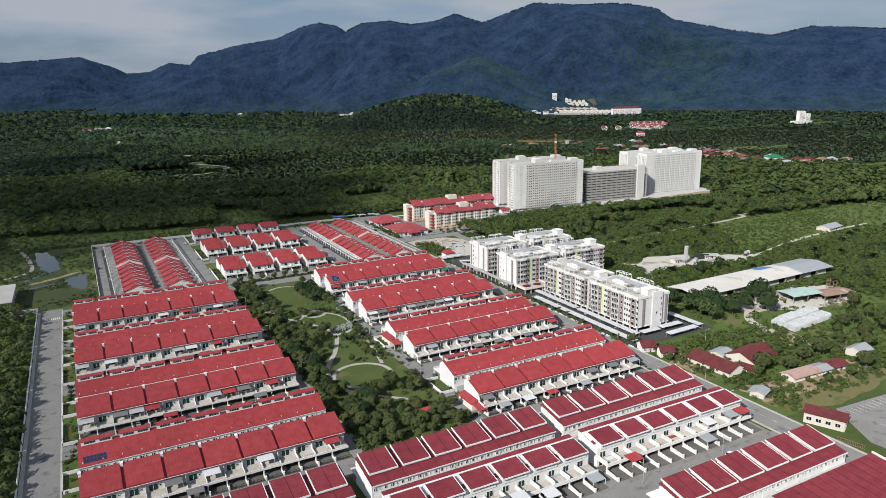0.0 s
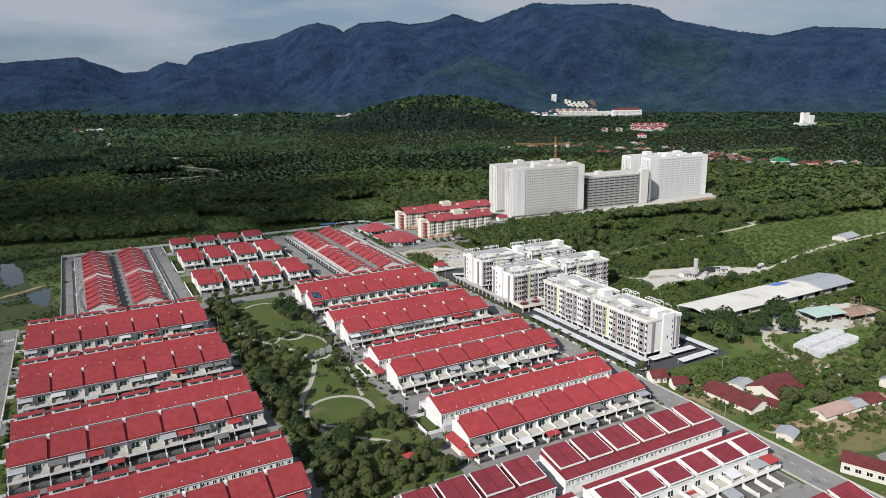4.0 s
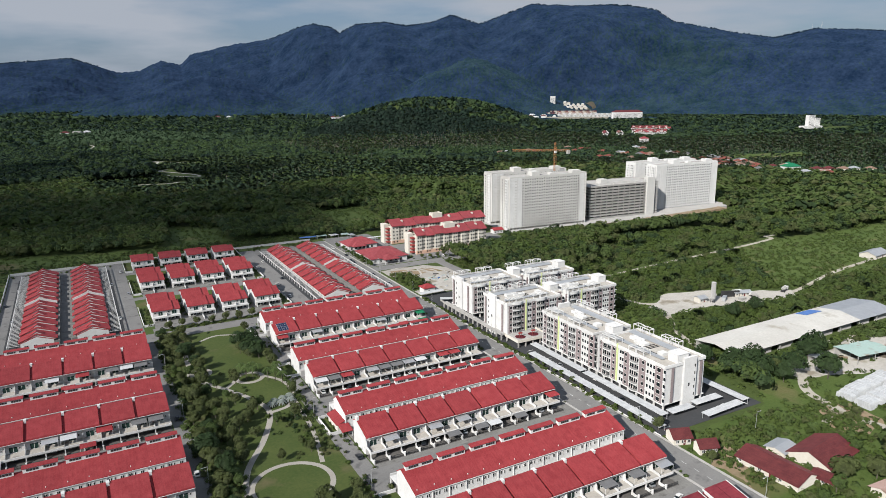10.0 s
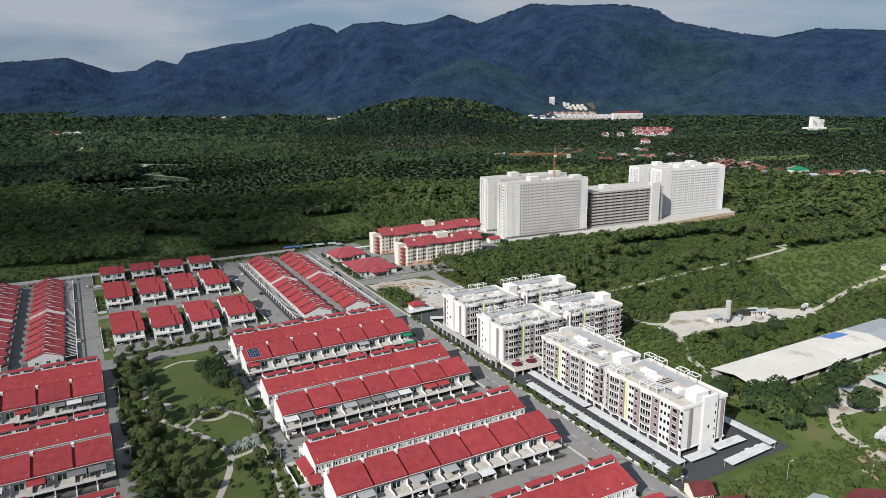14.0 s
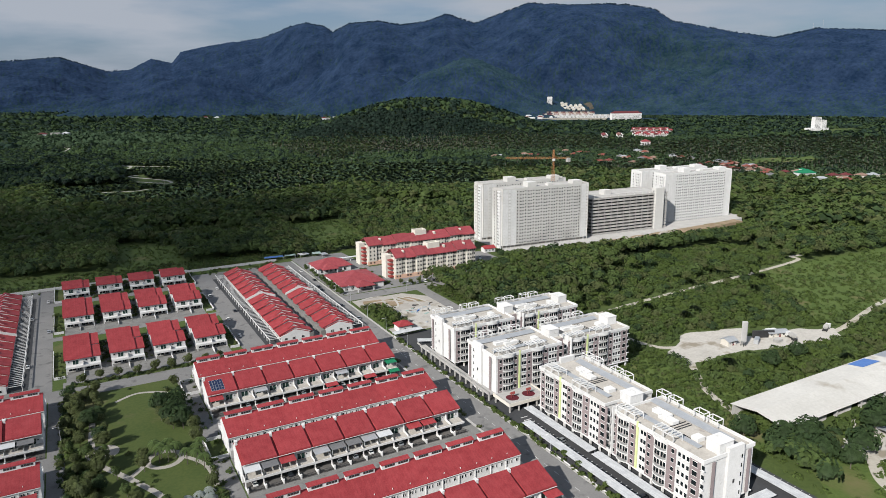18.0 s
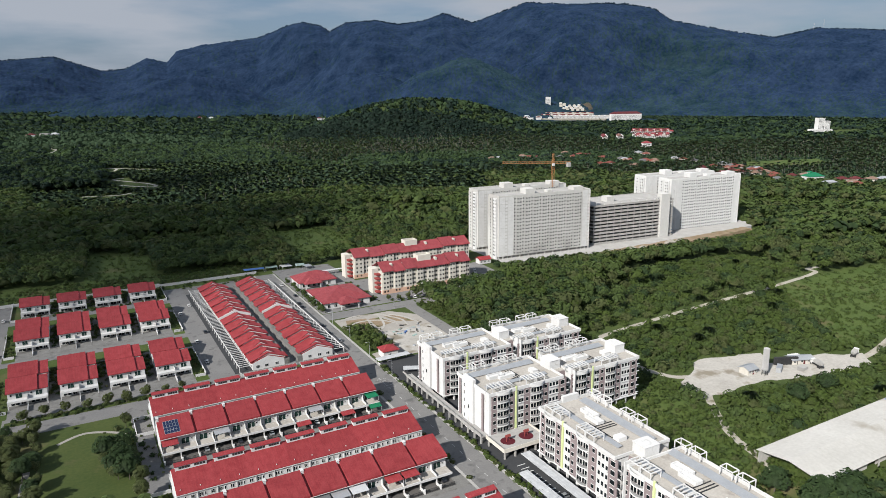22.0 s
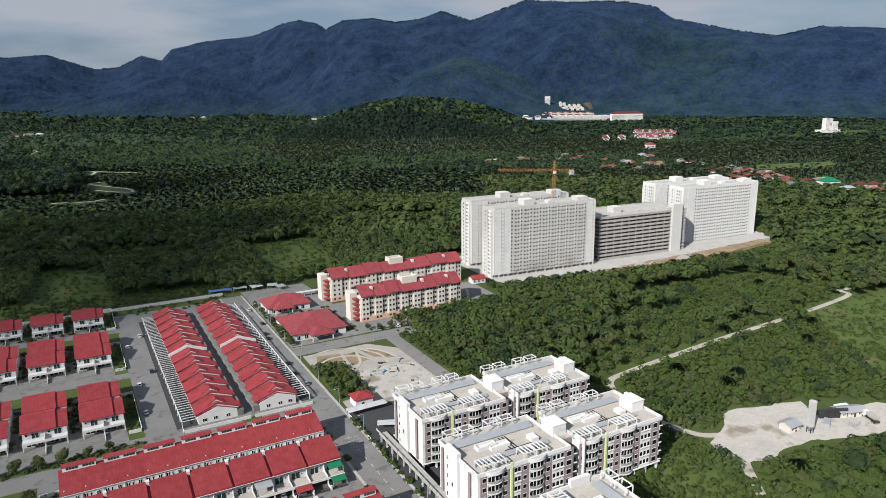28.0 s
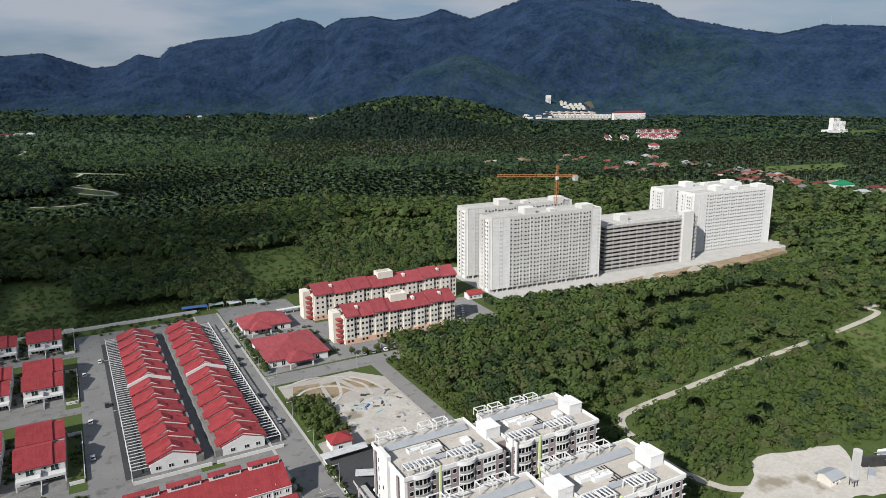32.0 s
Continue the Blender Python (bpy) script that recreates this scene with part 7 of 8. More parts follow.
# low scrub over meadows and the edges of the estate
p = jitter(-215, -330, 640, 400, 4.2, 24)
x, y = p.T
thick = (x > 168) & (x < 470) & (y < 60) & (y > -185) & ~blocked(x, y) & ~in_field(x, y) & (r.uniform(0, 1, len(p)) < 0.8)
ok = thick | (in_field(x, y) & ~blocked(x, y) & (r.uniform(0, 1, len(p)) < 0.6)) | (inside([(110, -256), (300, -256), (300, -150), (192, -150), (190, -182), (112, -182)], x, y) & (r.uniform(0, 1, len(p)) < 0.45))
p = p[ok]
x, y = p.T
scatter("scrub", p, land(x, y), r.uniform(0.7, 1.9, len(p)), np.full(len(p), 0.25), BUSH, ["leaf_light", "leaf_mid"], "low scrub and tall grass", "shrubs", seed=8, pick=(r.uniform(0, 1, len(p)) < 0.3).astype(int))


# ---- trees that stand alone ----
def tree(seed, h, rad_, mat, n=420):
    r2 = random.Random(seed)
    t = thing("tree", 0, 0, 0, 0, "leafy green broadleaf tree with uneven crown", "tree", "park trees")
    g = [tube(0.16, 0, h * 0.55, 0, 0, 7, 0.09)]
    for i in range(4):
        a = 1.571 * i + r2.uniform(-0.4, 0.4)
        s = Vector((0, 0, h * (0.3 + 0.05 * i)))
        e = Vector((math.cos(a) * rad_ * 0.6, math.sin(a) * rad_ * 0.6, h * 0.72))
        u = (e - s).normalized().orthogonal() * 0.06
        u2 = (e - s).normalized().cross(u)
        g.append(([tuple(s + u), tuple(s + u2), tuple(s - u - u2), tuple(e + u * 0.4), tuple(e + u2 * 0.4), tuple(e - u * 0.4 - u2 * 0.4)], [(0, 1, 4, 3), (1, 2, 5, 4), (2, 0, 3, 5)]))
    part("trunk", join(g), "bark", t)
    cv, cf = card_cloud(n, seed, 0.95, 3.4 / math.sqrt(n), droop=1.1, lobe=0.55)
    part("crown", raw_mesh("crown", cv * rad_ + [0, 0, h - rad_ * 0.85], cf, [mat], None, crown_normals(cv)), None, t)
    return t


def palm(seed, h, length=3.0, mat="leaf_mid"):
    t = thing("palm_tree", 0, 0, 0, 0, "slender palm tree with arching fronds", "palm tree", "park palms")
    part("trunk", tube(0.17, 0, h, 0, 0, 7, 0.11), "bark", t)
    cv, cf = palm_crown(16, seed)
    part("crown", raw_mesh("crown", cv * length + [0, 0, h], cf, [mat]), None, t)
    return t


kinds = [tree(31, 5.5, 2.4, "leaf_mid"), tree(32, 6.5, 3.0, "leaf_olive"), tree(33, 4.5, 2.0, "leaf_light"), tree(34, 8.0, 3.8, "leaf_dark", 900), tree(35, 5.0, 2.6, "leaf_olive")]
homes = [(-12, 5), (-20, 2), (-14, 12), (-47, 10), (-50, 28)]
for k, (tr, q) in enumerate(zip(kinds, homes)):
    tr.matrix_basis = pose(*q, 0)
spots = []
rt = random.Random(9)
tries = 0
while len(spots) < 165 and tries < 6000:
    tries += 1
    q = (rt.uniform(-55.5, -9.5), rt.uniform(-203, 44))
    if math.hypot(q[0] + 31, q[1] + 133) < 15.5 and rt.random() < 0.93:
        continue
    if math.hypot(q[0] + 23, q[1] + 32) < 7.5 or math.hypot((q[0] + 27) / 15, (q[1] - 12) / 22) < 1 or math.hypot((q[0] + 20) / 9, (q[1] + 55) / 13) < 1:
        continue
    if -160 > q[1] > -182 and q[0] > -35 and rt.random() < 0.8:
        continue
    if q[0] > -42 and q[1] > -150 and rt.random() < 0.92:
        continue
    near = min(math.hypot(q[0] - a[0], q[1] - a[1]) for a in spots) if spots else 9
    if near < 3.2:
        continue
    bad = False
    for pts, w in PATHS:
        for (x0, y0), (x1, y1) in zip(pts, pts[1:]):
            dx, dy = x1 - x0, y1 - y0
            u = min(1, max(0, ((q[0] - x0) * dx + (q[1] - y0) * dy) / (dx * dx + dy * dy)))
            bad |= math.hypot(q[0] - x0 - u * dx, q[1] - y0 - u * dy) < 2.2
    if not bad:
        spots.append(q)
for q in [(-13, 9), (-16, 6), (-12, 3), (-18, 2), (-14, -1), (-11, -6), (-17, -4), (-13, -10), (-10, -14), (-19, 8)]:
    u = rt.uniform(0.9, 1.25)
    copy_thing(kinds[3 if u > 1.08 else 1], pose(*q, 0, 0, 0, rt.uniform(0, 360)) @ Matrix.Scale(u, 4))
for q in spots:
    s = rt.uniform(0.65, 1.15)
    k = rt.choice([0, 1, 1, 1, 4, 1, 3 if q[0] < -38 else 1])
    copy_thing(kinds[k], pose(*q, 0, 0, 0, rt.uniform(0, 360)) @ Matrix.Diagonal((s * rt.uniform(0.8, 1.3), s * rt.uniform(0.8, 1.2), s * rt.uniform(0.75, 1.25), 1)))
pal = palm(41, 6.5)
pal.matrix_basis = pose(-24, -31, 0)
for q in [(-21, -29), (-26, -28), (-22, -35), (-25, -34), (-19, -33), (-12, -38), (-13, -42), (-11, -47), (-16, -40), (-10, -34)]:
    copy_thing(pal, pose(*q, 0, 0, 0, rt.uniform(0, 360)))
M["leaf_silver"] = surface("silvery_palm_leaves", (0.20, 0.23, 0.20), (0.30, 0.33, 0.30), 0.3, 1.0, rough=0.7)
sil = palm(43, 2.2, 2.6, "leaf_silver")
tagged(sil, "silvery fan palm with pale stiff fronds", "palm tree")
sil.matrix_basis = pose(-20, -66, 0)
for q in [(-16, -65), (-12.5, -64), (-22, -69), (-17.5, -69), (-13, -68)]:
    copy_thing(sil, pose(*q, 0, 0, 0, rt.uniform(0, 360)))
# street and garden trees, large trees by the sheds
for q, k, s in [((108.6, -160 + 7.5 * i), 2, 0.62) for i in range(12)] + [((108.8, 60 + 9 * i), 0, 0.6) for i in range(4)] + [((108.8, 132 + 8 * i), 0, 0.75) for i in range(11)] + [((-48 + 8 * i, 60.2), 1, 0.75) for i in range(9)] + [((110 + rt.uniform(-1, 1), 134 + 6 * i), 0, 0.7) for i in range(8)] + [((154 + 7 * i, 134.2), 1, 0.7) for i in range(10)]:
    copy_thing(kinds[k], pose(q[0] + rt.uniform(-0.8, 0.8), q[1] + rt.uniform(-2, 2), 0, 0, 0, rt.uniform(0, 360)) @ Matrix.Scale(s * rt.uniform(0.8, 1.2), 4))
bush, bz, br = [], [], []
for k in range(150):
    q = (rt.uniform(112, 215), rt.uniform(-256, -186))
    if (114 < q[0] < 133 and -228 < q[1] < -194) or (132 < q[0] < 164 and -226 < q[1] < -200) or (137 < q[0] < 180 and q[1] < -233) or q[1] > -0.2 * q[0] - 158:
        continue
    bush.append(q)
    br.append(rt.uniform(0.9, 2.6))
    bz.append(rt.uniform(0.4, 2.4))
for k in range(60):
    bush.append((rt.uniform(109.5, 123), rt.uniform(58, 95)))
    br.append(rt.uniform(1.2, 2.6))
    bz.append(rt.uniform(0.6, 3.0))
for k in range(110):
    bush.append((-178.5 + rt.uniform(-2.5, 1.5), -320 + 3.4 * k + rt.uniform(-2, 2)))
    br.append(rt.uniform(1.6, 3.8))
    bz.append(rt.uniform(1.6, 5.5))
# low shrubs round the park paths, in side plots and behind the semi-detached houses
tries = 0
while tries < 420:
    tries += 1
    q = (rt.uniform(-56, -9), rt.uniform(-205, 45))
    if math.hypot(q[0] + 31, q[1] + 133) < 16.5 or math.hypot(q[0] + 23, q[1] + 32) < 7.8 or math.hypot((q[0] + 27) / 14, (q[1] - 12) / 20) < 1 or math.hypot((q[0] + 20) / 8, (q[1] + 55) / 12) < 1:
        continue
    if (q[0] > -42 and rt.random() < 0.75) or any(abs(q[0] - u) + abs(q[1] - v) < 3 for pts, w in PATHS for u, v in pts):
        continue
    bush.append(q)
    br.append(rt.uniform(0.5, 1.5))
    bz.append(rt.uniform(0.1, 0.5))
for x0, y0, x1, y1, n in ((-60.3, 72, -55.6, 112, 26), (-60.3, 144, -55.6, 184, 26), (23.8, 72, 28.2, 112, 22), (23.8, 144, 28.2, 184, 22), (23.8, 211, 28.2, 245, 18), (-55, 113, 23, 118.6, 60), (-55, 187, 23, 192.6, 60), (-160.2, -210, -155.2, 50, 90), (-7.4, -200, -1.3, 40, 70), (-60, 212, 28, 216, 30), (-215, 62, -180, 240, 60), (-137, 236, 96, 245.5, 90), (42, 230, 92, 244, 40), (-55, 57.8, 28, 62.2, 90), (106.4, -170, 107.9, 40, 190), (92.4, -200, 94.0, 40, 60), (112, -260, 200, -180, 440), (170, -140, 212, -28, 520), (108, -216, 190, -176, 260), (196, -262, 300, -205, 560), (-58.8, -204, -54.5, 44, 210), (-56, -204, -45, -20, 260), (-20, -120, -10, -72, 60), (-40, -204, -12, -160, 90), (167, 22, 176, 126, 170), (168, 24, 180, 120, 120), (262, 166, 350, 172, 70), (330, -60, 520, 20, 700), (-9.2, -205, -7.8, 44, 60), (108.6, 133, 111.6, 190, 30), (111, 175, 152, 188, 40), (142.5, 136, 151, 172, 24), (155, 132, 250, 135, 40), (-200, 252, 98, 268, 420), (-60, 268, 95, 285, 260), (30, 249, 100, 262, 120)) + tuple((x - 2.0, y, x + 2.0, y + 36, 26) for x in (-36.8, -16.4, 4.5) for y in (80, 154, 212)):
    for k in range(n):
        bush.append((rt.uniform(x0, x1), rt.uniform(y0, y1)))
        br.append(rt.uniform(0.5, 1.5) * (1.35 if x0 in (112, 170, -58.8) else 1.0))
        bz.append(rt.uniform(0.1, 0.7) * (1.6 if x0 in (112, 170, -58.8) else 1.0))
flat("verge", rect(-55.5, 57.6, 28, 62.4), 0.085, "lawn", "grassed verge before the semi-detached houses", "lawn")
scatter("shrubs", np.array(bush), np.zeros(len(bush)), np.array(br), np.array(bz), [card_cloud(28, s, 0.75, 0.36) for s in (51, 52, 53)], GREENS, "garden shrubs and small trees of the estate", "shrubs", 12, np.where(np.array(bush)[:, 0] > 105, np.random.RandomState(14).choice([1, 2, 2, 2, 3], len(bush)), np.random.RandomState(13).choice([0, 1, 1, 2, 3, 3], len(bush))))
for q, s in [((178, -130), 1.3), ((184, -143), 1.5), ((192, -147), 1.6), ((200, -152), 1.1), ((226, -153), 1.6), ((234, -150), 1.6), ((186, -153), 1.2), ((180, -152), 1.5), ((205, -160), 1.5), ((246, -203), 1.5), ((255, -207), 1.7), ((240, -208), 1.4), ((228, -210), 1.3), ((215, -214), 1.35), ((205, -222), 1.3), ((250, -218), 1.7), ((268, -190), 1.5), ((232, -220), 1.5), ((220, -226), 1.4), ((262, -212), 1.6), ((242, -226), 1.6), ((210, -234), 1.35), ((226, -238), 1.5),
             ((187, -156), 1.5), ((194, -163), 1.2), ((215, -171), 1.6), ((222, -166), 1.2), ((130, -230), 1.3), ((137, -228), 1.6), ((143, -226), 1.2), ((150, -232), 1.3), ((165, -228), 1.5), ((172, -222), 1.7), ((180, -228), 1.6), ((160, -218), 1.2), ((152, -251), 1.0), ((168, -252), 1.2), ((183, -250), 1.5), ((120, -232), 1.0), ((108.5, -196), 0.8), ((110, -168), 0.9), ((240, -86), 1.0), ((247, -90), 1.2), ((256, -88), 1.1), ((268, -90), 1.2)]:
    copy_thing(kinds[3 if q[1] > -175 and s > 1.1 else rt.choice([0, 1, 0])], pose(*q, 0, 0, 0, rt.uniform(0, 360)) @ Matrix.Scale(s, 4))

for k, (pts, w) in enumerate([([(112, 113), (124, 117), (138, 113), (148, 104), (153, 88)], 1.6), ([(113, 100), (122, 106), (134, 103), (141, 92)], 1.5), ([(126, 86), (133, 94), (137, 112)], 1.4), ([(145, 86), (146, 98), (140, 110)], 1.4)]):
    lone("plaza_path_%d" % (k + 1), ribbon(pts, w, 0.16 + 0.004 * k), "sand", "white winding kerbed path", "path", kind="structure")

for q in [(-196, -150), (-198, -205), (-200, -92)]:
    cottage(q[0], q[1], 14, 12, -88, "oldred", "village house with maroon roof behind the wall")

# wet meadow west of the rows: ponds, their feeder channels, the levee path and the frame building beside them
M["marsh"] = surface("dark_marsh_growth", (0.026, 0.042, 0.016), (0.062, 0.078, 0.028), 0.08, 0.7, rough=0.95, bump=0.3, stain=((0.11, 0.10, 0.06), 0.06, 0.60))
PONDS = [[(-182, 250), (-173, 246), (-165, 212), (-162, 176), (-170, 166), (-176, 184), (-181, 214)], [(-160, 140), (-145, 154), (-144.5, 129), (-146, 101), (-155, 112)]]
flat("marsh", ragged([(-200, 120), (-183, 66), (-140, 64), (-139.5, 100), (-150, 168), (-158, 246), (-184, 256), (-186, 200)], 4.0, 6.0, 3.0), 0.045, "marsh", "dark wet marsh round the ponds", "marsh")
flat("bank", ragged([(-158, 158), (-141, 160), (-140, 230), (-160, 236), (-163, 215)], 3.0, 5.0, 5.0), 0.058, "field", "grassy bank between pond and boundary wall", "meadow")
flat("mud_bar", ragged([(-182, 140), (-168, 148), (-150, 160), (-148, 157), (-166, 144), (-180, 135)], 1.5, 4.0, 6.0), 0.062, "brownearth", "bare mud bar between the ponds", "ground")
for k, q in enumerate(PONDS):
    flat("pond_%d" % (k + 1), ragged(q, 2.0, 4.0, k), 0.07, "water", "still pond reflecting the sky in the wet meadow", "pond")
for k, q in enumerate(([(-170, 172), (-175, 165), (-182, 154), (-187, 145)], [(-182, 124), (-174, 128), (-167, 130), (-156, 136)])):
    lone("channel_%d" % (k + 1), ribbon(q, 4.0, 0.075), "water", "shallow water channel through the marsh", "channel", kind="structure")
lone("levee_path", ribbon([(-196, 275), (-191, 249), (-187, 229), (-183, 198), (-183, 182), (-189, 170), (-202, 163), (-220, 158)], 3, 0.09), "path", "pale embankment path", "path", kind="structure")
lone("canal_wall", join([box(-200, 62.4, 0, -174.6, 63.6, 2.2), box(-200, 56, 0, -174.6, 56.6, 1.2)]), "concrete", "stained pale concrete canal wall", "wall", kind="structure")
pm = jitter(-205, 62, -139.5, 262, 2.6, 81)
x, y = pm.T
rm = np.random.RandomState(82)
wet = np.zeros(len(pm), bool)
for q in PONDS:
    wet |= inside(q, x, y)
pm = pm[~wet & (waves(x, y, 9, 4) + rm.normal(0, 0.12, len(pm)) > 0.55) & (x > -186 + 0.1 * np.abs(y - 180))]
scatter("marsh_grass", pm, np.zeros(len(pm)), rm.uniform(0.5, 1.5, len(pm)), np.full(len(pm), 0.15), BUSH, ["leaf_dark", "leaf_olive", "leaf_mid"], "tufts of reed and tall grass in the marsh", "shrubs", seed=83)
shell = thing("unfinished_building", -215, 70, 0, 0, "unfinished concrete frame building by the pond", "building")
part("floor_slab", box(0, 0, 3.2, 26, 47, 3.5), "concrete", shell)
part("roof_slab", box(-0.4, -0.4, 6.6, 26.4, 47.4, 7.0), "concrete", shell)
for i in range(4):
    for j in range(6):
        part("column", box(0.2 + 8.3 * i, 0.2 + 9.2 * j, 0, 0.7 + 8.3 * i, 0.7 + 9.2 * j, 6.6), "concrete", shell)
part("wall", box(25.3, 10.0, 0, 25.7, 46.9, 6.6), "cream", shell)
part("wall", box(0.3, 0.0, 0, 25.3, 0.4, 6.6), "brownearth", shell, "raw brown block wall")
# dark panels on the solid wall imitate the shade inside open holes
windows_mesh("openings", shell, [(2 + 4.6 * k, -0.06, z, 4.6 + 4.6 * k, 0.0, z + 1.8) for k in range(5) for z in (0.8, 4.2)], "dark")
windows_mesh("window_panes", shell, [(25.7, 12 + 5.8 * k, z, 25.78, 15.5 + 5.8 * k, z + 1.7) for k in range(6) for z in (0.8, 4.2)])
gate = thing("sliding_gate", 107.2, -284.5, 0, -78, "brown metal bar gate beside the guard house", "gate")
part("gate_frame", join([box(0, 0, 0.15, 10, 0.1, 0.3), box(0, 0, 1.7, 10, 0.1, 1.85)]), "rust_sheet", gate)
for k in range(17):
    part("bar", box(0.6 * k, 0.01, 0.3, 0.6 * k + 0.12, 0.09, 1.7), "rust_sheet", gate)


# ---- far settlements on the plain and at the mountain foot ----
def far_block(x, y, z, w, d, h, turn, wall, roof, label, name="far_building", floors=0):
    t = thing(name, x, y, z, turn, label, "building", "far buildings")
    part("wall", box(0, 0, 0, w, d, h), wall, t)
    if roof:
        part("roof", hip(0, 0, w, d, h, h + min(w, d) * 0.28, 0.8), roof, t)
    if floors:
        windows_mesh("window_panes", t, [(1.5 + 3.4 * i, -0.08, 1.2 + 3.1 * n, 3.2 + 3.4 * i, 0.0, 2.6 + 3.1 * n) for i in range(int(w / 3.4)) for n in range(floors)])
    return t


far_block(1760, 905, 0, 19, 15, 36, -20, "white", None, "white hotel tower far over the plain", "hotel_tower", 13)
far_block(1779, 898, 0, 15, 15, 28, -20, "white", None, "lower wing of the white hotel tower", "hotel_tower", 10)
far_block(1740, 905, 0, 58, 22, 7, -20, "white", None, "white podium of the hotel tower", "hotel_podium", 2)
far_block(1722, 1668, 0, 110, 26, 24, -27, "white", "oldred", "long white block with red roofs by the hills", "school_block", 6)
rf = random.Random(17)


def terrace_row(name, x, y, z, n, w, d, h, turn, wall, roofs, label, gable=0.0):
    """A row of joined houses, each with its own roof stepped against the next."""
    t = thing(name, x, y, z, turn, label, "terrace", "far terraces")
    part("wall", join([box(w * k, rf.uniform(0, 1.2), 0, w * (k + 1) - 0.05, d, h + rf.uniform(-0.3, 0.3)) for k in range(n)]), wall, t)["kind"] = "stuff"
    for m in sorted(set(roofs)):
        part("roof", join([prism([(-0.6, h - 0.1), (d / 2, h + d * 0.27), (d + 0.6, h - 0.1), (d + 0.6, h + 0.2), (d / 2, h + d * 0.27 + 0.3), (-0.6, h + 0.2)], w * k + 0.15, w * (k + 1) - 0.3) for k in range(n) if roofs[k % len(roofs)] == m]), m, t)["kind"] = "stuff"
    windows_mesh("window_panes", t, [(w * k + a * w, -0.1, 1.0 + 3.1 * f, w * k + a * w + 1.5, 0.02, 2.6 + 3.1 * f) for k in range(n) for a in (0.15, 0.6) for f in range(max(1, int(h / 3.1)))])
    if gable:
        part("gable", join([prism([(w * k + 0.3, h - 1), (w * k + w - 0.3, h - 1), (w * k + w / 2, h + gable)], -0.5, 2.0, "y") for k in range(0, n, 2)]), wall, t)["kind"] = "stuff"
    return t


# long white shop terraces of the hill-foot town, stepping up to the slope at heights fitted to the camera's view
terrace_row("shop_terrace", 1660, 1925, 0, 20, 10.5, 14, 9, -41, "white", ["sheet", "roofslab"], "long white shop terrace at the foot of the hills", 4.0)
for k, (x, y, n, m) in enumerate(((1640, 1980, 19, ["oldred", "roofslab", "oldred"]), (1685, 2012, 20, ["rust_sheet", "oldred", "roofslab"]))):
    terrace_row("town_terrace", x, y, 6 + 5 * k, n, 9.5, 13, 6, -41, "cream", m, "terraces with brown roofs at the foot of the hills")
for x, y, w, d, h, m, f in ((1452, 1868, 58, 26, 10, None, 2), (1500, 1905, 22, 14, 8, "rust_sheet", 0), (1545, 1880, 18, 14, 9, "oldred", 0), (1575, 1925, 24, 14, 8, "roofslab", 0), (1600, 1880, 14, 12, 6, "sheet", 0), (1535, 1950, 26, 15, 10, "sheet", 0)):
    far_block(x, y, 1, w, d, h, -40, "white", m, "white building at the edge of the town", "town_building", f)
flat("town_yard", [(1560, 1905), (1760, 1735), (1775, 1752), (1580, 1925)], 3.0, "trackearth", "bare earth yard before the shop terrace", "yard", thick=6)
for row in range(3):
    for k in range(5):
        x, y = 1845 + 15 * k + 14 * row + rf.uniform(-3, 3), 2112 - 13 * k + 26 * row + rf.uniform(-4, 4)
        far_block(x, y, max(hill(x, y), 22) - 3 + 6 * row, 13, 11, rf.uniform(8, 11), -40, "cream", "roofslab" if (k + row) % 2 else "sheet", "pale houses on the cut slope", "slope_house", 0)
far_block(1790, 2150, hill(1790, 2150) - 6, 22, 16, 34, -38, "white", None, "white block above the town", "white_block", 8)
for x, y, n in ((1190, 2870, 5), (905, 2790, 4), (850, 2360, 4), (470, 2730, 3), (-105, 2010, 3)):
    for k in range(n):
        far_block(x + 26 * k + rf.uniform(-8, 8), y - 12 * k + rf.uniform(-14, 14), 3, rf.uniform(14, 24), 14, rf.uniform(7, 11), -12 + rf.uniform(-12, 12), ("sheet", "concrete")[k % 2], ("oldred", None, "sheet")[k % 3], "long pale shed on the far plain", "far_shed")
# red-roofed estate beyond the palms
for x, y, n, turn, m in ((1120, 1010, 9, 52, ["oldred", "flatred", "oldred"]), (1160, 1000, 8, 52, ["rust_sheet", "oldred"]), (1200, 1000, 9, -30, ["flatred", "roofslab", "oldred"]), (1235, 1045, 10, -30, ["oldred", "flatred"]), (1300, 1120, 12, -34, ["oldred", "rust_sheet", "flatred"]), (1345, 1165, 11, -34, ["flatred", "oldred"])):
    terrace_row("estate_terrace", x, y, 2, n, 9.0, 12, 6.5, turn, "white", m, "white terraces with red and brown roofs among trees", 2.5)
far_block(1041, 812, 0, 17, 15, 12, -25, "white", "flatred", "white four-storey house with red roof", "apartment_house", 3)
lone("estate_road", ribbon([(1040, 960), (1080, 1000), (1115, 1060)], 9, 0.1), "asphalt", "pale estate road beyond the palms", "road", kind="structure")
for k, (x, y) in enumerate(VILLAGE):
    m = ("rustred", "oldred", "rust_sheet", "rustred", "rust_sheet", "steel", "rustred", "grey_sheet")[k % 8]
    far_block(x, y, 0, rf.uniform(11, 17), rf.uniform(9, 12), rf.uniform(2.8, 3.6), rf.uniform(-50, 10), "concrete" if k % 3 else "cream", m, "village house among the palms", "village_house")
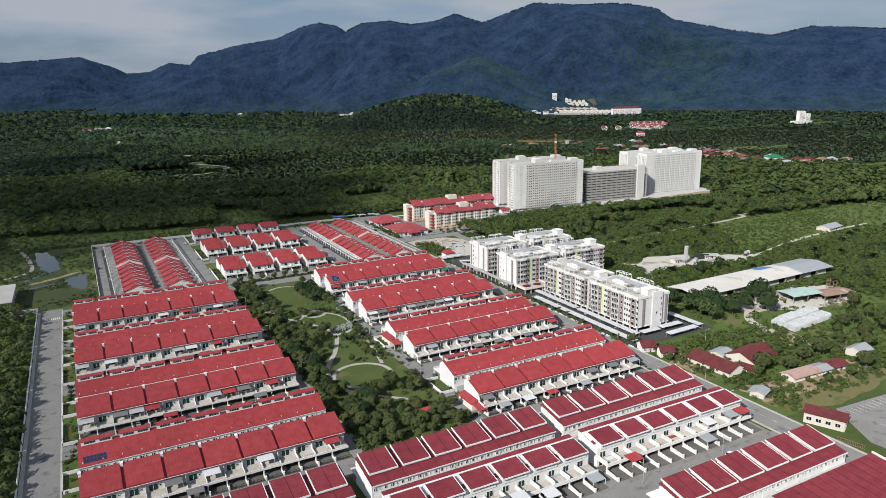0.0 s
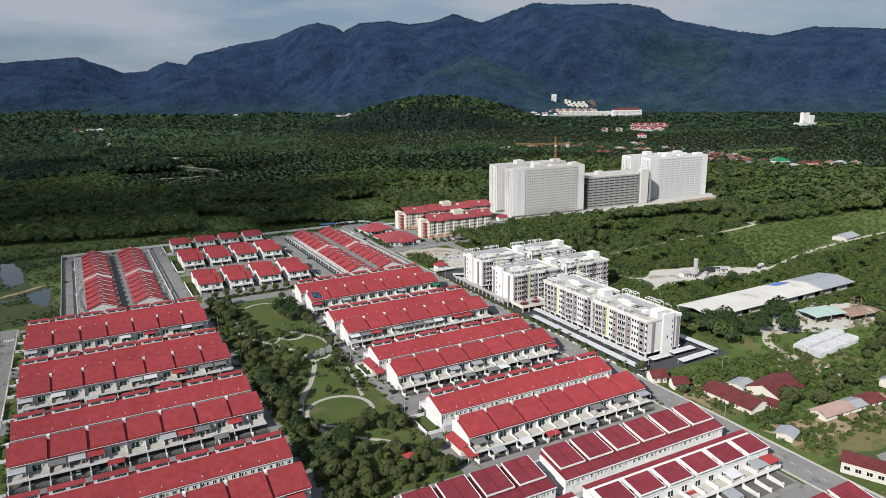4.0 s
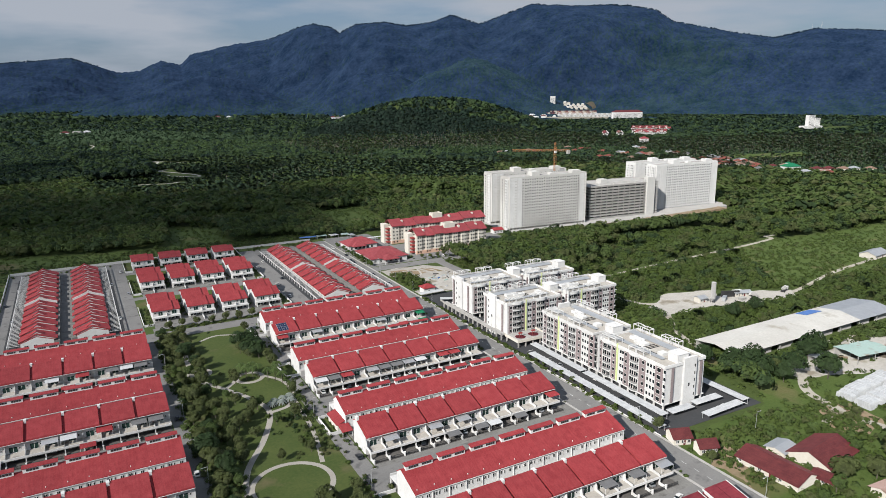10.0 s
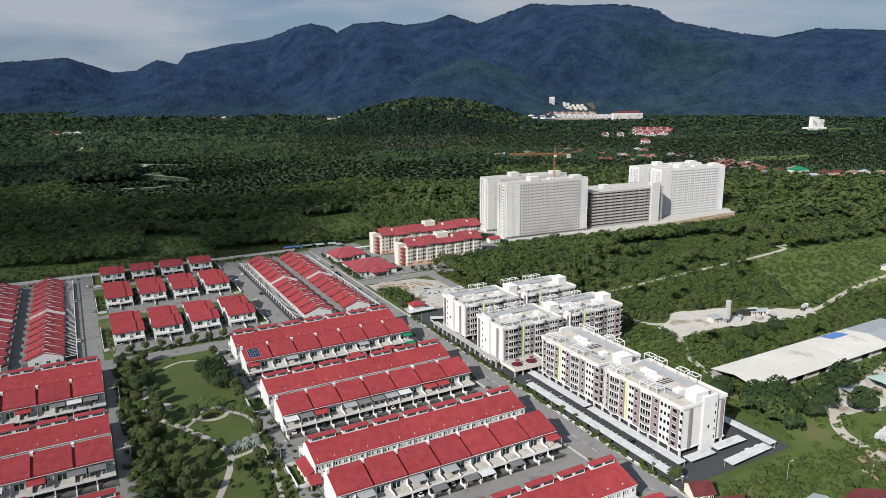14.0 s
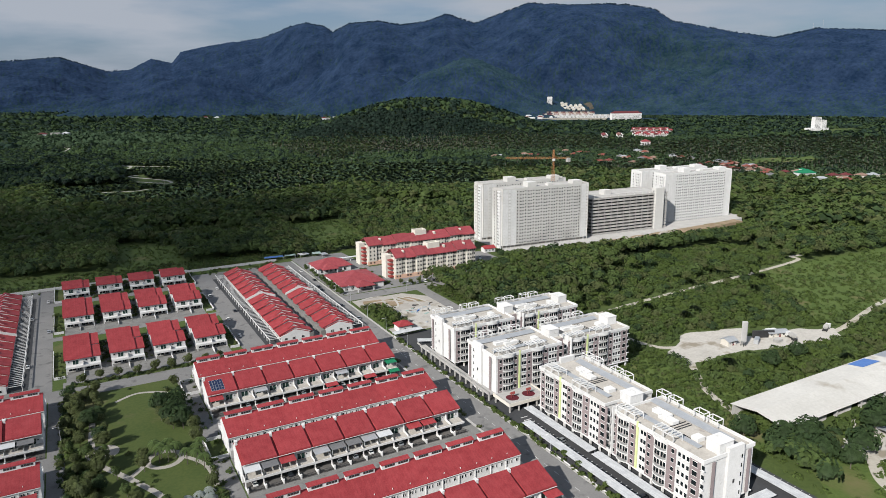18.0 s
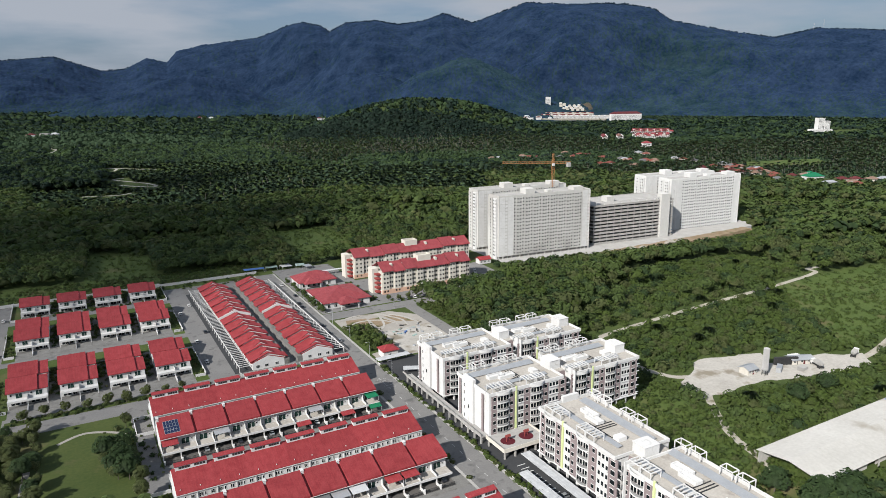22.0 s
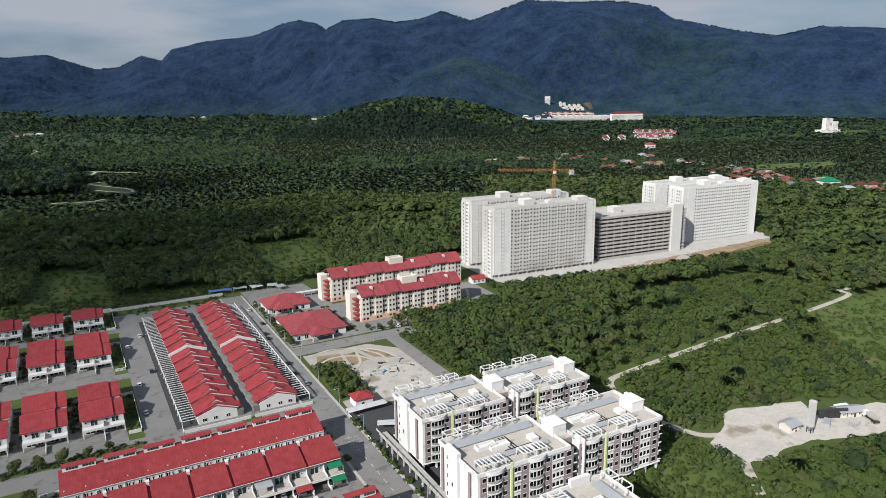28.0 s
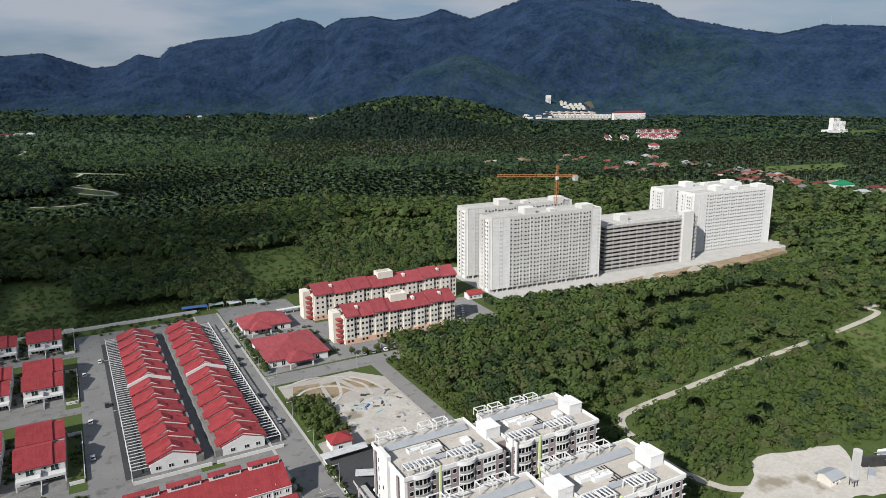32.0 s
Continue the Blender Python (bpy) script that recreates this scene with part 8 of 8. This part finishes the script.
far_block(884, 334, 0, 24, 17, 6, -12, "white", "green_sheet", "white hall with bright green roof", "prayer_hall")
far_block(892, 341, 7, 5, 5, 4, -12, "white", "green_sheet", "small lantern turret on the green roof", "roof_turret")
for k in range(5):
    far_block(905 + 16 * k, 300 - 9 * k + rf.uniform(-6, 6), 0, 14, 11, 4.5, -20, "cream", rf.choice(["steel", "oldred", "rust_sheet"]), "white metal-roofed works among the trees", "works_shed")


# cut slope above the town, and masts
def slope_patch(name, x0, y0, x1, y1, mat, label, seed, lift=3.0):
    """A bare patch lying on the mountain side, with a ragged outline."""
    cx, cy, v, f = (x0 + x1) / 2, (y0 + y1) / 2, [], []
    for j in range(9):
        for i in range(28):
            a = 6.2832 * i / 28
            q = j / 8 * (1 + 0.45 * noise.noise(Vector((math.cos(a) * 1.7, math.sin(a) * 1.7, seed))))
            x, y = cx + q * (x1 - x0) / 2 * math.cos(a), cy + q * (y1 - y0) / 2 * math.sin(a)
            v.append((x, y, hill(x, y) + lift + (5 if j < 8 else -6) + 5 * noise.noise(Vector((x / 30, y / 30, seed)))))
    for j in range(8):
        f += [(j * 28 + i, j * 28 + (i + 1) % 28, j * 28 + 28 + (i + 1) % 28, j * 28 + 28 + i) for i in range(28)]
    return lone(name, (v, [q[::-1] for q in f]), mat, label, "slope", kind="structure", smooth=True)


slope_patch("cut_slope", 1985, 2205, 2085, 2262, "cutearth", "bare brown cut slope above the town", 3.0)
slope_patch("slope_scar", 2100, 2225, 2130, 2300, "cutearth", "pale eroded scar beside the cut slope", 5.0, 1.0)
for x, y, z, h in ((1062, 2720, 0, 62), (-55 + 4390 * math.sin(radians(56.2)), -305 + 4390 * math.cos(radians(56.2)), 388, 58), (-55 + 4390 * math.sin(radians(55.6)), -305 + 4390 * math.cos(radians(55.6)), 388, 40)):
    mast = thing("radio_mast", x, y, z, 0, "slim grey lattice radio mast", "mast", "radio masts")
    part("lattice", lattice((0, 0, 0), (0, 0, h), 2.4, 10), "steel", mast)
